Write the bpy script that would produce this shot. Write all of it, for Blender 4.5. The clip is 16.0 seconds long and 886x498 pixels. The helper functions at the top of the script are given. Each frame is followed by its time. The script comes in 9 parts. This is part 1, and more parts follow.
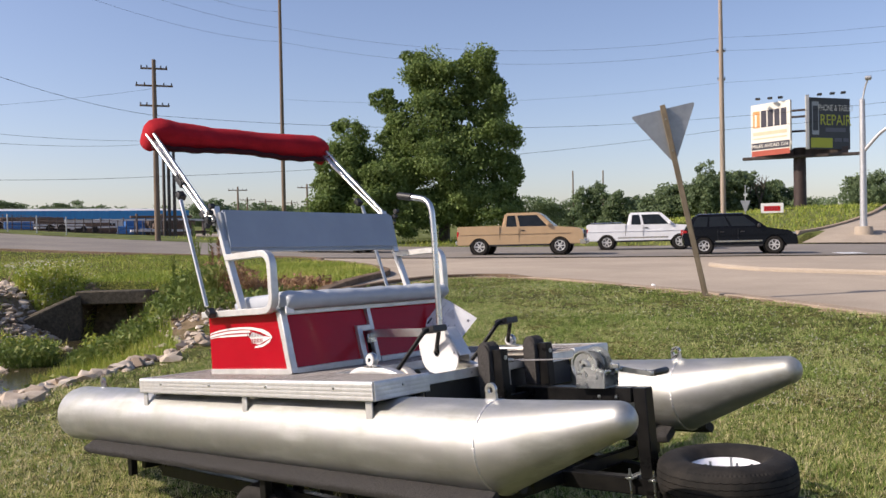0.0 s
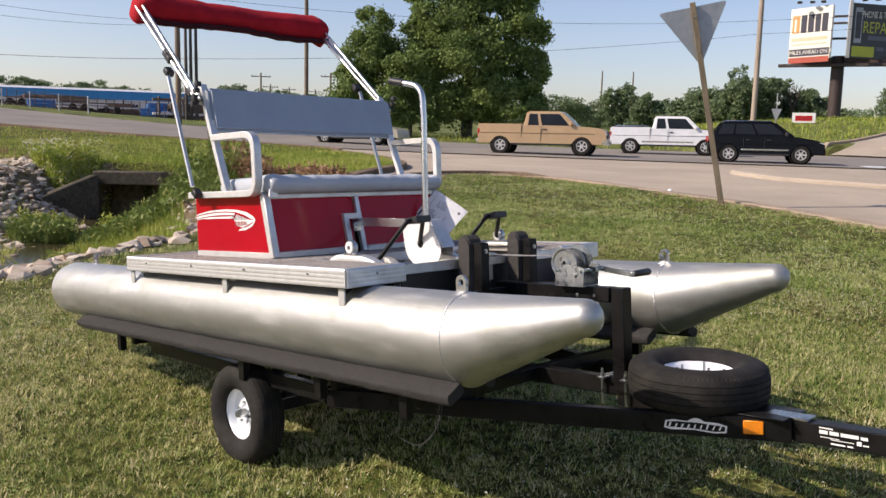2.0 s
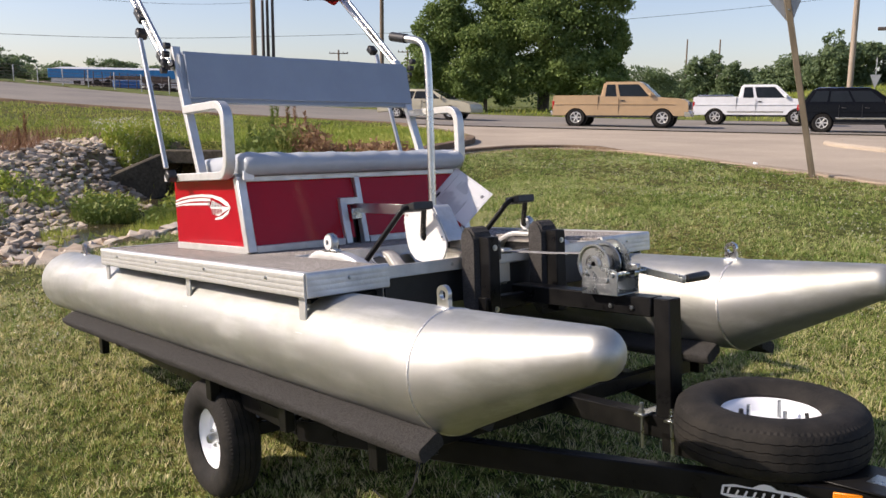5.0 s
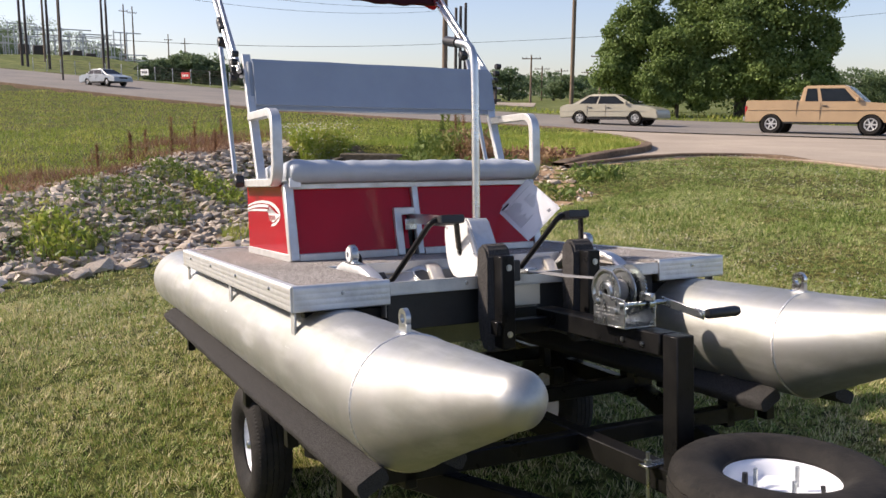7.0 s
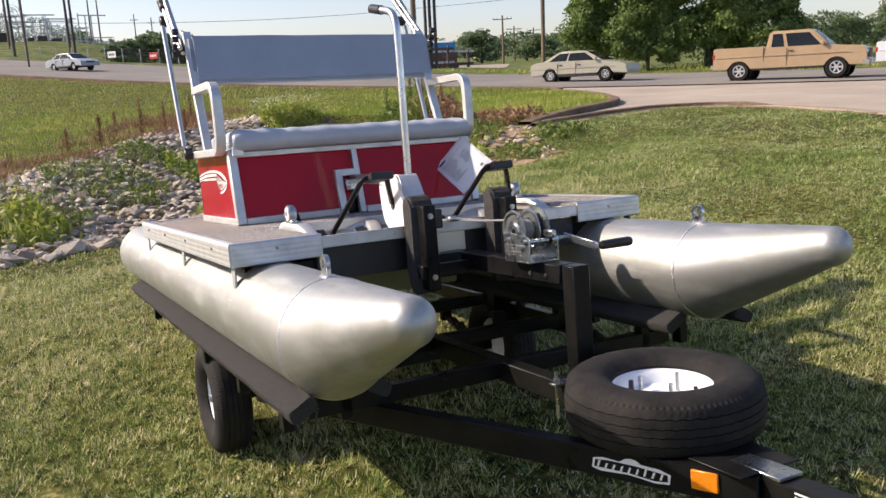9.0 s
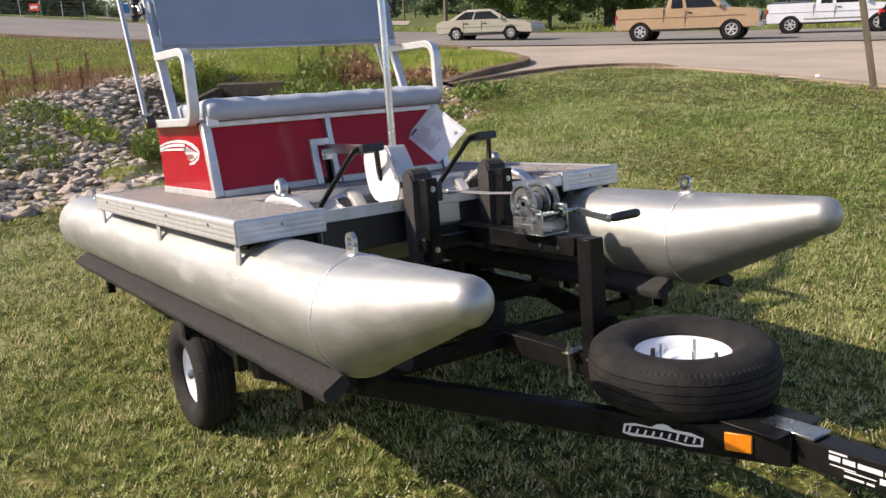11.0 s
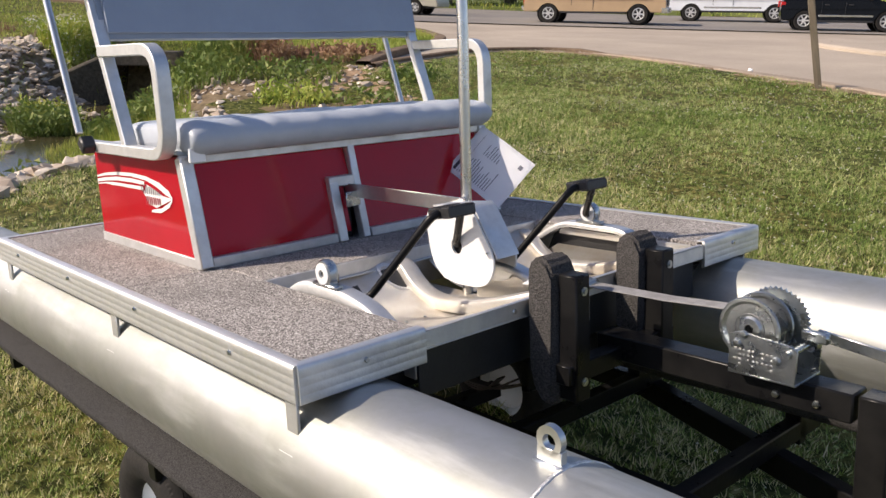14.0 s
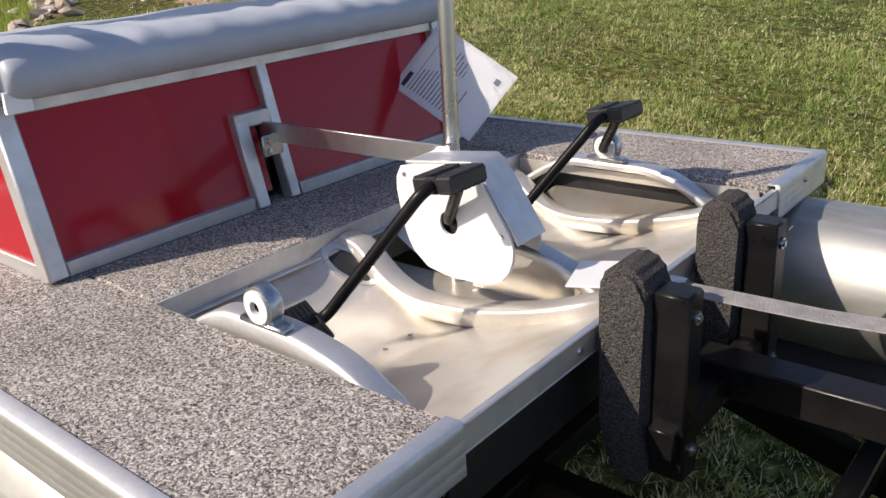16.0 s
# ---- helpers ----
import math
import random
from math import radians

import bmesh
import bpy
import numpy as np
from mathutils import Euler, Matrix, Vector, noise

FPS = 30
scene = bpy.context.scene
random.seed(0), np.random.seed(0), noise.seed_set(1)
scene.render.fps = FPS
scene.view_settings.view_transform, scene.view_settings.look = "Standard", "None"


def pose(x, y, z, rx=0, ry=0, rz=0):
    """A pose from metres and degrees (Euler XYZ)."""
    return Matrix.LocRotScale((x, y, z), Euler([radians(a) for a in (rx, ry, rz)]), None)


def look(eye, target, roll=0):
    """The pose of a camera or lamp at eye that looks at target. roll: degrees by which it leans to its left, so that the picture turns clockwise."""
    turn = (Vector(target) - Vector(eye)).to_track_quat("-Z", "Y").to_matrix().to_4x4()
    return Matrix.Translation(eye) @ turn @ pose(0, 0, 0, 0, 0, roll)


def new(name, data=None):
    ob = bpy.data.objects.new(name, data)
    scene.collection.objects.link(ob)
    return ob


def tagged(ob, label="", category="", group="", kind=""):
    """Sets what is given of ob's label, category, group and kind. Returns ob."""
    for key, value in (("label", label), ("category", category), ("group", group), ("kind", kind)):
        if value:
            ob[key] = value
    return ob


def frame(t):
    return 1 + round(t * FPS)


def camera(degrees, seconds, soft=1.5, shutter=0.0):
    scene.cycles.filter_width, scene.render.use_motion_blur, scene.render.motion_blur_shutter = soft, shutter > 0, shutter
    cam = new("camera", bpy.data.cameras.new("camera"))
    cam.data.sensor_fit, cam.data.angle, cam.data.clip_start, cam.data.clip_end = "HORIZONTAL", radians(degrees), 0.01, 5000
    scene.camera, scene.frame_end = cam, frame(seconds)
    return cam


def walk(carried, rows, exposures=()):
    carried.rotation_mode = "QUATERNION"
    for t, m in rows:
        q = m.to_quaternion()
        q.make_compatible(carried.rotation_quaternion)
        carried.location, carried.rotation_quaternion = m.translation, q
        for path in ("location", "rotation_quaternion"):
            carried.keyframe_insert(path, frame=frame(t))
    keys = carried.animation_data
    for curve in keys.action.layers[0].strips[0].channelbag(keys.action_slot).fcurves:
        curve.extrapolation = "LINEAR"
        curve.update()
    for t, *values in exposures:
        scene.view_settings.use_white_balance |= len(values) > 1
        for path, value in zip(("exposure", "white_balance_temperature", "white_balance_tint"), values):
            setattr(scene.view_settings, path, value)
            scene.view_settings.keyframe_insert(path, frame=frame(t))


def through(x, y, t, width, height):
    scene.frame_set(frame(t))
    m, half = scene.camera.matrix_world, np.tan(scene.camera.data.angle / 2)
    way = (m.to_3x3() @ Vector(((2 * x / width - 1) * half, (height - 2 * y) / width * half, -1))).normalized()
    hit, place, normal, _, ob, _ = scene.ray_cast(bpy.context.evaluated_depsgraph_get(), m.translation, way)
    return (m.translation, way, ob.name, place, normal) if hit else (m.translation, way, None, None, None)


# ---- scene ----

cam = camera(55.8, 16.0)
# The boat's own frame: x to the bow, y to the far side, origin at the deck's corner.
BOAT = Matrix(((0.99541, 0.001084, -0.095694, 0.0), (0.0, 0.999936, 0.011329, 0.0),
               (0.0957, -0.011277, 0.995346, 1.16), (0.0, 0.0, 0.0, 1.0)))
# seconds, eye, target, roll
PATH = [
    (0, (2.673, -2.351, 1.771), (1.291, -0.905, 1.744), -1.1),
    (0.5, (2.743, -2.311, 1.774), (1.306, -0.921, 1.710), -0.3),
    (1, (2.802, -2.266, 1.750), (1.339, -0.913, 1.585), 0.3),
    (1.5, (2.819, -2.214, 1.736), (1.362, -0.865, 1.500), 1.0),
    (2, (2.737, -2.151, 1.735), (1.332, -0.754, 1.462), 1.4),
    (2.5, (2.584, -2.095, 1.721), (1.268, -0.621, 1.418), -0.0),
    (3, (2.466, -2.009, 1.699), (1.188, -0.501, 1.390), -1.1),
    (3.5, (2.398, -1.786, 1.720), (1.080, -0.312, 1.420), -1.0),
    (4, (2.349, -1.577, 1.728), (0.939, -0.188, 1.440), -0.6),
    (4.2, (2.336, -1.535, 1.707), (0.904, -0.172, 1.405), -0.7),
    (6.3, (2.421, -0.954, 1.699), (0.762, 0.114, 1.370), 1.3),
    (6.5, (2.433, -0.889, 1.698), (0.759, 0.156, 1.374), 0.6),
    (7, (2.530, -0.715, 1.717), (0.759, 0.156, 1.391), 0.5),
    (7.5, (2.618, -0.629, 1.719), (0.782, 0.090, 1.379), -0.8),
    (8, (2.698, -0.631, 1.713), (0.863, 0.075, 1.348), -2.5),
    (8.5, (2.789, -0.647, 1.698), (1.002, 0.158, 1.298), -2.9),
    (9, (2.858, -0.645, 1.700), (1.117, 0.251, 1.295), -2.7),
    (9.2, (2.863, -0.635, 1.704), (1.135, 0.283, 1.293), -2.4),
    (11.3, (2.560, -0.984, 1.779), (0.964, 0.107, 1.264), -2.0),
    (11.5, (2.468, -0.973, 1.788), (0.866, 0.110, 1.279), -1.5),
    (12, (2.221, -0.908, 1.833), (0.584, 0.133, 1.344), -0.2),
    (12.5, (2.000, -0.923, 1.832), (0.383, 0.133, 1.311), -0.3),
    (13, (1.744, -0.979, 1.858), (0.224, 0.192, 1.295), -1.8),
    (13.5, (1.523, -0.927, 1.852), (0.076, 0.324, 1.268), -0.8),
    (14, (1.310, -0.798, 1.860), (-0.112, 0.487, 1.285), 0.7),
    (14.5, (1.139, -0.714, 1.848), (-0.242, 0.586, 1.214), 1.2),
    (15, (0.901, -0.652, 1.835), (-0.389, 0.705, 1.131), -0.3),
    (15.5, (0.696, -0.558, 1.808), (-0.499, 0.841, 1.025), -0.4),
    (16, (0.536, -0.355, 1.807), (-0.614, 1.045, 0.960), 0.1),
]
walk(cam, [(t, look(eye, target, roll)) for t, eye, target, roll in PATH], [(0.0, 0.20, 6850, 14), (6.0, 0.36, 6950, 14), (9.0, 0.47, 6950, 14), (12.0, 0.38, 6950, 13), (16.0, 0.28, 6900, 12)])

# ---- light ----
SUN_WAY = Vector((0.80, 1.15, -1.0)).normalized()
world = bpy.data.worlds.new("sky")
scene.world = world
world.use_nodes = True
wn, wl = world.node_tree.nodes, world.node_tree.links
wn.clear()
sky = wn.new("ShaderNodeTexSky")
sky.sky_type = "NISHITA"
sky.sun_disc = False
sky.sun_elevation = math.asin(-SUN_WAY.z)
sky.sun_rotation = math.atan2(-SUN_WAY.x, -SUN_WAY.y)
sky.air_density, sky.dust_density, sky.ozone_density = 1.0, 1.0, 2.3
sky_bg = wn.new("ShaderNodeBackground")
sky_bg.inputs["Strength"].default_value = 0.135
sky_out = wn.new("ShaderNodeOutputWorld")
haze = wn.new("ShaderNodeMix")
haze.data_type, haze.blend_type = "RGBA", "MULTIPLY"
haze.inputs["Factor"].default_value = 1.0
haze.inputs["B"].default_value = (1.0, 0.94, 1.02, 1)
wl.new(sky.outputs[0], haze.inputs["A"])
wl.new(haze.outputs["Result"], sky_bg.inputs[0])
wl.new(sky_bg.outputs[0], sky_out.inputs[0])
sun = new("sun", bpy.data.lights.new("sun", "SUN"))
sun.data.energy, sun.data.angle, sun.data.color = 4.8, radians(0.53), (1.0, 0.91, 0.80)
sun.matrix_world = look((-20, -28, 25), Vector((-20, -28, 25)) + SUN_WAY)


# ---- materials ----
def shader(name, base=(0.5, 0.5, 0.5), rough=0.5, metal=0.0, var=0.0, scale=8.0, bump=0.0, bump_scale=60.0,
           second=None, spec=0.5, coat=0.0, stretch=(1, 1, 1), island=0.0, rough_var=0.0, contrast=(0.35, 0.65)):
    """A surface with a base colour, broad variation towards a second colour, a fine grain and a fine relief."""
    m = bpy.data.materials.new(name)
    m.use_nodes = True
    n, l = m.node_tree.nodes, m.node_tree.links
    b = n["Principled BSDF"]
    b.inputs["Base Color"].default_value = (*base, 1)
    b.inputs["Roughness"].default_value = rough
    b.inputs["Metallic"].default_value = metal
    b.inputs["Specular IOR Level"].default_value = spec
    b.inputs["Coat Weight"].default_value = coat
    co = n.new("ShaderNodeTexCoord")
    mp = n.new("ShaderNodeMapping")
    mp.inputs["Scale"].default_value = stretch
    l.new(co.outputs["Object"], mp.inputs[0])
    if second or var:
        second = second or tuple(c * (1 - var) for c in base)
        broad = n.new("ShaderNodeTexNoise")
        broad.inputs["Scale"].default_value, broad.inputs["Detail"].default_value = scale, 6
        broad.inputs["Roughness"].default_value = 0.65
        l.new(mp.outputs[0], broad.inputs["Vector"])
        ramp = n.new("ShaderNodeMapRange")
        ramp.inputs["From Min"].default_value, ramp.inputs["From Max"].default_value = contrast
        l.new(broad.outputs["Fac"], ramp.inputs["Value"])
        mix = n.new("ShaderNodeMix")
        mix.data_type = "RGBA"
        mix.inputs["A"].default_value, mix.inputs["B"].default_value = (*base, 1), (*second, 1)
        l.new(ramp.outputs[0], mix.inputs["Factor"])
        out = mix.outputs["Result"]
        if island:
            geo = n.new("ShaderNodeNewGeometry")
            hsv = n.new("ShaderNodeHueSaturation")
            span = n.new("ShaderNodeMapRange")
            span.inputs["To Min"].default_value, span.inputs["To Max"].default_value = 1 - island, 1 + island
            l.new(geo.outputs["Random Per Island"], span.inputs["Value"])
            l.new(span.outputs[0], hsv.inputs["Value"])
            l.new(out, hsv.inputs["Color"])
            out = hsv.outputs[0]
        l.new(out, b.inputs["Base Color"])
        if rough_var:
            rr = n.new("ShaderNodeMapRange")
            rr.inputs["To Min"].default_value, rr.inputs["To Max"].default_value = rough - rough_var, rough + rough_var
            l.new(ramp.outputs[0], rr.inputs["Value"])
            l.new(rr.outputs[0], b.inputs["Roughness"])
    if bump:
        fine = n.new("ShaderNodeTexNoise")
        fine.inputs["Scale"].default_value, fine.inputs["Detail"].default_value = bump_scale, 4
        l.new(mp.outputs[0], fine.inputs["Vector"])
        bn = n.new("ShaderNodeBump")
        bn.inputs["Strength"].default_value, bn.inputs["Distance"].default_value = bump, 0.01
        l.new(fine.outputs["Fac"], bn.inputs["Height"])
        l.new(bn.outputs[0], b.inputs["Normal"])
    return m


ALU = shader("brushed aluminium", (0.72, 0.72, 0.71), 0.33, 1.0, second=(0.50, 0.51, 0.50), scale=5, bump=0.06, bump_scale=140, rough_var=0.08)
def mill_metal(name):
    """Bare sheet rolled into a tube: cloudy patches, handling smears along it, a dulled film and a slightly wavy face."""
    m = bpy.data.materials.new(name)
    m.use_nodes = True
    n, l = m.node_tree.nodes, m.node_tree.links
    b = n["Principled BSDF"]
    b.inputs["Metallic"].default_value = 0.82
    co = n.new("ShaderNodeTexCoord")

    def cloud(scale, stretch, detail, lo, hi, rough=0.6):
        mp = n.new("ShaderNodeMapping")
        mp.inputs["Scale"].default_value = stretch
        l.new(co.outputs["Object"], mp.inputs[0])
        t = n.new("ShaderNodeTexNoise")
        t.inputs["Scale"].default_value, t.inputs["Detail"].default_value, t.inputs["Roughness"].default_value = scale, detail, rough
        l.new(mp.outputs[0], t.inputs["Vector"])
        r = n.new("ShaderNodeMapRange")
        r.inputs["From Min"].default_value, r.inputs["From Max"].default_value = lo, hi
        l.new(t.outputs["Fac"], r.inputs["Value"])
        return t.outputs["Fac"], r.outputs[0]
    _, patch = cloud(4.0, (1.0, 1.2, 1.2), 7, 0.40, 0.64)
    _, smear = cloud(7.0, (0.35, 2.2, 2.2), 8, 0.50, 0.70, 0.7)
    wave, _ = cloud(5.0, (0.8, 1.5, 1.5), 2, 0, 1)
    mix = n.new("ShaderNodeMix")
    mix.data_type = "RGBA"
    mix.inputs["A"].default_value, mix.inputs["B"].default_value = (0.44, 0.44, 0.425, 1), (0.345, 0.35, 0.32, 1)
    l.new(patch, mix.inputs["Factor"])
    mix2 = n.new("ShaderNodeMix")
    mix2.data_type = "RGBA"
    mix2.inputs["B"].default_value = (0.58, 0.58, 0.565, 1)
    half = n.new("ShaderNodeMath")
    half.operation = "MULTIPLY"
    half.inputs[1].default_value = 0.6
    l.new(smear, half.inputs[0])
    l.new(half.outputs[0], mix2.inputs["Factor"])
    l.new(mix.outputs["Result"], mix2.inputs["A"])
    l.new(mix2.outputs["Result"], b.inputs["Base Color"])
    rr = n.new("ShaderNodeMapRange")
    rr.inputs["To Min"].default_value, rr.inputs["To Max"].default_value = 0.45, 0.57
    l.new(patch, rr.inputs["Value"])
    r2 = n.new("ShaderNodeMath")
    r2.operation = "MULTIPLY_ADD"
    r2.inputs[1].default_value = 0.12
    l.new(smear, r2.inputs[0])
    l.new(rr.outputs[0], r2.inputs[2])
    l.new(r2.outputs[0], b.inputs["Roughness"])
    bn = n.new("ShaderNodeBump")
    bn.inputs["Strength"].default_value, bn.inputs["Distance"].default_value = 0.15, 0.012
    l.new(wave, bn.inputs["Height"])
    l.new(bn.outputs[0], b.inputs["Normal"])
    return m


ALU_TUBE = mill_metal("mill aluminium pontoon")
ALU_DULL = shader("dull aluminium extrusion", (0.72, 0.72, 0.71), 0.55, 0.95, second=(0.58, 0.58, 0.57), scale=9, bump=0.08, bump_scale=90, rough_var=0.06)
ALU_WELL = shader("stained formed aluminium pan", (0.56, 0.535, 0.49), 0.42, 0.55, second=(0.44, 0.36, 0.26), scale=6, bump=0.06, bump_scale=30, rough_var=0.06, contrast=(0.46, 0.78))
WELD = shader("weld bead", (0.75, 0.74, 0.72), 0.38, 1.0, var=0.3, scale=120, bump=0.5, bump_scale=160)
ZINC = shader("zinc plated steel", (0.56, 0.58, 0.57), 0.30, 1.0, second=(0.38, 0.40, 0.40), scale=20, bump=0.05, bump_scale=200, rough_var=0.08)
WHITE_PAINT = shader("white plastic", (0.72, 0.72, 0.71), 0.35, var=0.06, scale=6, bump=0.02, bump_scale=150)
BLACK_STEEL = shader("black painted trailer steel", (0.006, 0.006, 0.0065), 0.34, second=(0.012, 0.0115, 0.011), scale=10, bump=0.06, bump_scale=60, rough_var=0.08, spec=0.16)
RUBBER = shader("tyre rubber", (0.011, 0.0105, 0.010), 0.80, second=(0.026, 0.023, 0.020), scale=14, bump=0.2, bump_scale=120, spec=0.25)
BLACK_PLASTIC = shader("black plastic", (0.018, 0.018, 0.019), 0.45, var=0.3, scale=20, bump=0.1, bump_scale=150)
RED_PANEL = shader("glossy red gelcoat panel", (0.40, 0.005, 0.015), 0.12, second=(0.35, 0.004, 0.012), scale=2.5, bump=0.012, bump_scale=9, spec=0.32)
RED_CANVAS = shader("red canvas", (0.42, 0.012, 0.022), 0.88, second=(0.30, 0.008, 0.016), scale=6, bump=0.35, bump_scale=40, spec=0.2)
DARK_CANVAS = shader("dark canvas lining", (0.05, 0.01, 0.015), 0.9, var=0.3, scale=12, bump=0.3, bump_scale=60, spec=0.2)
VINYL = shader("grey marine vinyl", (0.30, 0.345, 0.415), 0.44, second=(0.275, 0.315, 0.385), scale=5, bump=0.12, bump_scale=22)
VINYL_SEAT = shader("pale grey-blue marine vinyl", (0.42, 0.45, 0.49), 0.42, second=(0.37, 0.40, 0.445), scale=6, bump=0.2, bump_scale=18)
VINYL_LIGHT = shader("light grey marine vinyl", (0.62, 0.63, 0.64), 0.48, var=0.06, scale=5, bump=0.1, bump_scale=22)
BUNK_CARPET = shader("charcoal bunk carpet", (0.026, 0.025, 0.0245), 0.97, second=(0.105, 0.100, 0.096), scale=300, bump=1.0, bump_scale=340, spec=0.1)
# paler copy of the bunk carpet, brightening the boards' shaded side by colour
STOP_CARPET = shader("shade-lifted charcoal bow stop carpet", (0.034, 0.032, 0.031), 0.98, second=(0.140, 0.130, 0.122), scale=280, bump=1.0, bump_scale=320, spec=0.08)
PAPER = shader("white paper", (0.86, 0.86, 0.86), 0.7, var=0.03, scale=4, bump=0.02, bump_scale=40)
INK = shader("dark ink", (0.04, 0.04, 0.06), 0.7, var=0.2, scale=60)
GREY_INK = shader("grey print", (0.15, 0.155, 0.19), 0.7, var=0.2, scale=80)
DECAL_WHITE = shader("white vinyl decal", (0.80, 0.79, 0.77), 0.35, var=0.05, scale=12)
DECAL_RED = shader("dark red lettering", (0.30, 0.01, 0.02), 0.4, var=0.1, scale=20)
AMBER = shader("amber reflector", (0.80, 0.24, 0.01), 0.25, var=0.15, scale=60, bump=0.2, bump_scale=250, coat=0.5)
WHITE_RIM = shader("white painted rim", (0.80, 0.82, 0.86), 0.3, var=0.05, scale=14, bump=0.03, bump_scale=80)
GREEN_PLATE = shader("dusty olive paddle blade", (0.22, 0.23, 0.13), 0.6, var=0.2, scale=8, bump=0.1, bump_scale=60)
WOOD_POST = shader("weathered grey post", (0.20, 0.16, 0.11), 0.85, second=(0.11, 0.09, 0.06), scale=14, bump=0.5, bump_scale=60, stretch=(1, 1, 0.15))
SIGN_BACK = shader("bare aluminium sign back", (0.42, 0.43, 0.44), 0.45, 0.75, second=(0.33, 0.34, 0.35), scale=6, bump=0.05, bump_scale=60)
POLE_WOOD = shader("weathered utility pole", (0.22, 0.16, 0.11), 0.9, second=(0.13, 0.10, 0.075), scale=4, bump=0.4, bump_scale=20, stretch=(1, 1, 0.1))
POLE_PALE = shader("sun-bleached wooden pole", (0.40, 0.33, 0.27), 0.9, second=(0.28, 0.22, 0.17), scale=4, bump=0.4, bump_scale=20, stretch=(1, 1, 0.1))
POLE_GREY = shader("galvanised steel pole", (0.52, 0.53, 0.54), 0.5, 0.6, var=0.15, scale=3, bump=0.05, bump_scale=30)
DARK_STEEL = shader("dark weathered steel", (0.045, 0.038, 0.036), 0.6, second=(0.08, 0.055, 0.045), scale=3, bump=0.1, bump_scale=20)
CABLE = shader("black cable", (0.02, 0.02, 0.022), 0.6, var=0.2, scale=5)


def grain(name, ramp, scale, rough=0.95, bump=0.8, spec=0.1, broad=None, broad_scale=1.2):
    """A speckled surface: a ramp over fine noise, with broad patches multiplied in."""
    m = bpy.data.materials.new(name)
    m.use_nodes = True
    n, l = m.node_tree.nodes, m.node_tree.links
    b = n["Principled BSDF"]
    b.inputs["Roughness"].default_value, b.inputs["Specular IOR Level"].default_value = rough, spec
    co = n.new("ShaderNodeTexCoord")
    fine = n.new("ShaderNodeTexNoise")
    fine.inputs["Scale"].default_value, fine.inputs["Detail"].default_value = scale, 3
    fine.inputs["Roughness"].default_value = 0.7
    l.new(co.outputs["Object"], fine.inputs["Vector"])
    cr = n.new("ShaderNodeValToRGB")
    while len(cr.color_ramp.elements) < len(ramp):
        cr.color_ramp.elements.new(0.5)
    for e, (at, col) in zip(cr.color_ramp.elements, ramp):
        e.position, e.color = at, (*col, 1)
    l.new(fine.outputs["Fac"], cr.inputs[0])
    out = cr.outputs[0]
    if broad:
        patch = n.new("ShaderNodeTexNoise")
        patch.inputs["Scale"].default_value, patch.inputs["Detail"].default_value = broad_scale, 5
        patch.inputs["Roughness"].default_value = 0.6
        l.new(co.outputs["Object"], patch.inputs["Vector"])
        pr = n.new("ShaderNodeValToRGB")
        while len(pr.color_ramp.elements) < len(broad):
            pr.color_ramp.elements.new(0.5)
        for e, (at, col) in zip(pr.color_ramp.elements, broad):
            e.position, e.color = at, (*col, 1)
        l.new(patch.outputs["Fac"], pr.inputs[0])
        mix = n.new("ShaderNodeMix")
        mix.data_type, mix.blend_type = "RGBA", "MULTIPLY"
        mix.inputs["Factor"].default_value = 1.0
        l.new(out, mix.inputs["A"])
        l.new(pr.outputs[0], mix.inputs["B"])
        out = mix.outputs["Result"]
    l.new(out, b.inputs["Base Color"])
    bn = n.new("ShaderNodeBump")
    bn.inputs["Strength"].default_value, bn.inputs["Distance"].default_value = bump, 0.006
    l.new(fine.outputs["Fac"], bn.inputs["Height"])
    l.new(bn.outputs[0], b.inputs["Normal"])
    return m


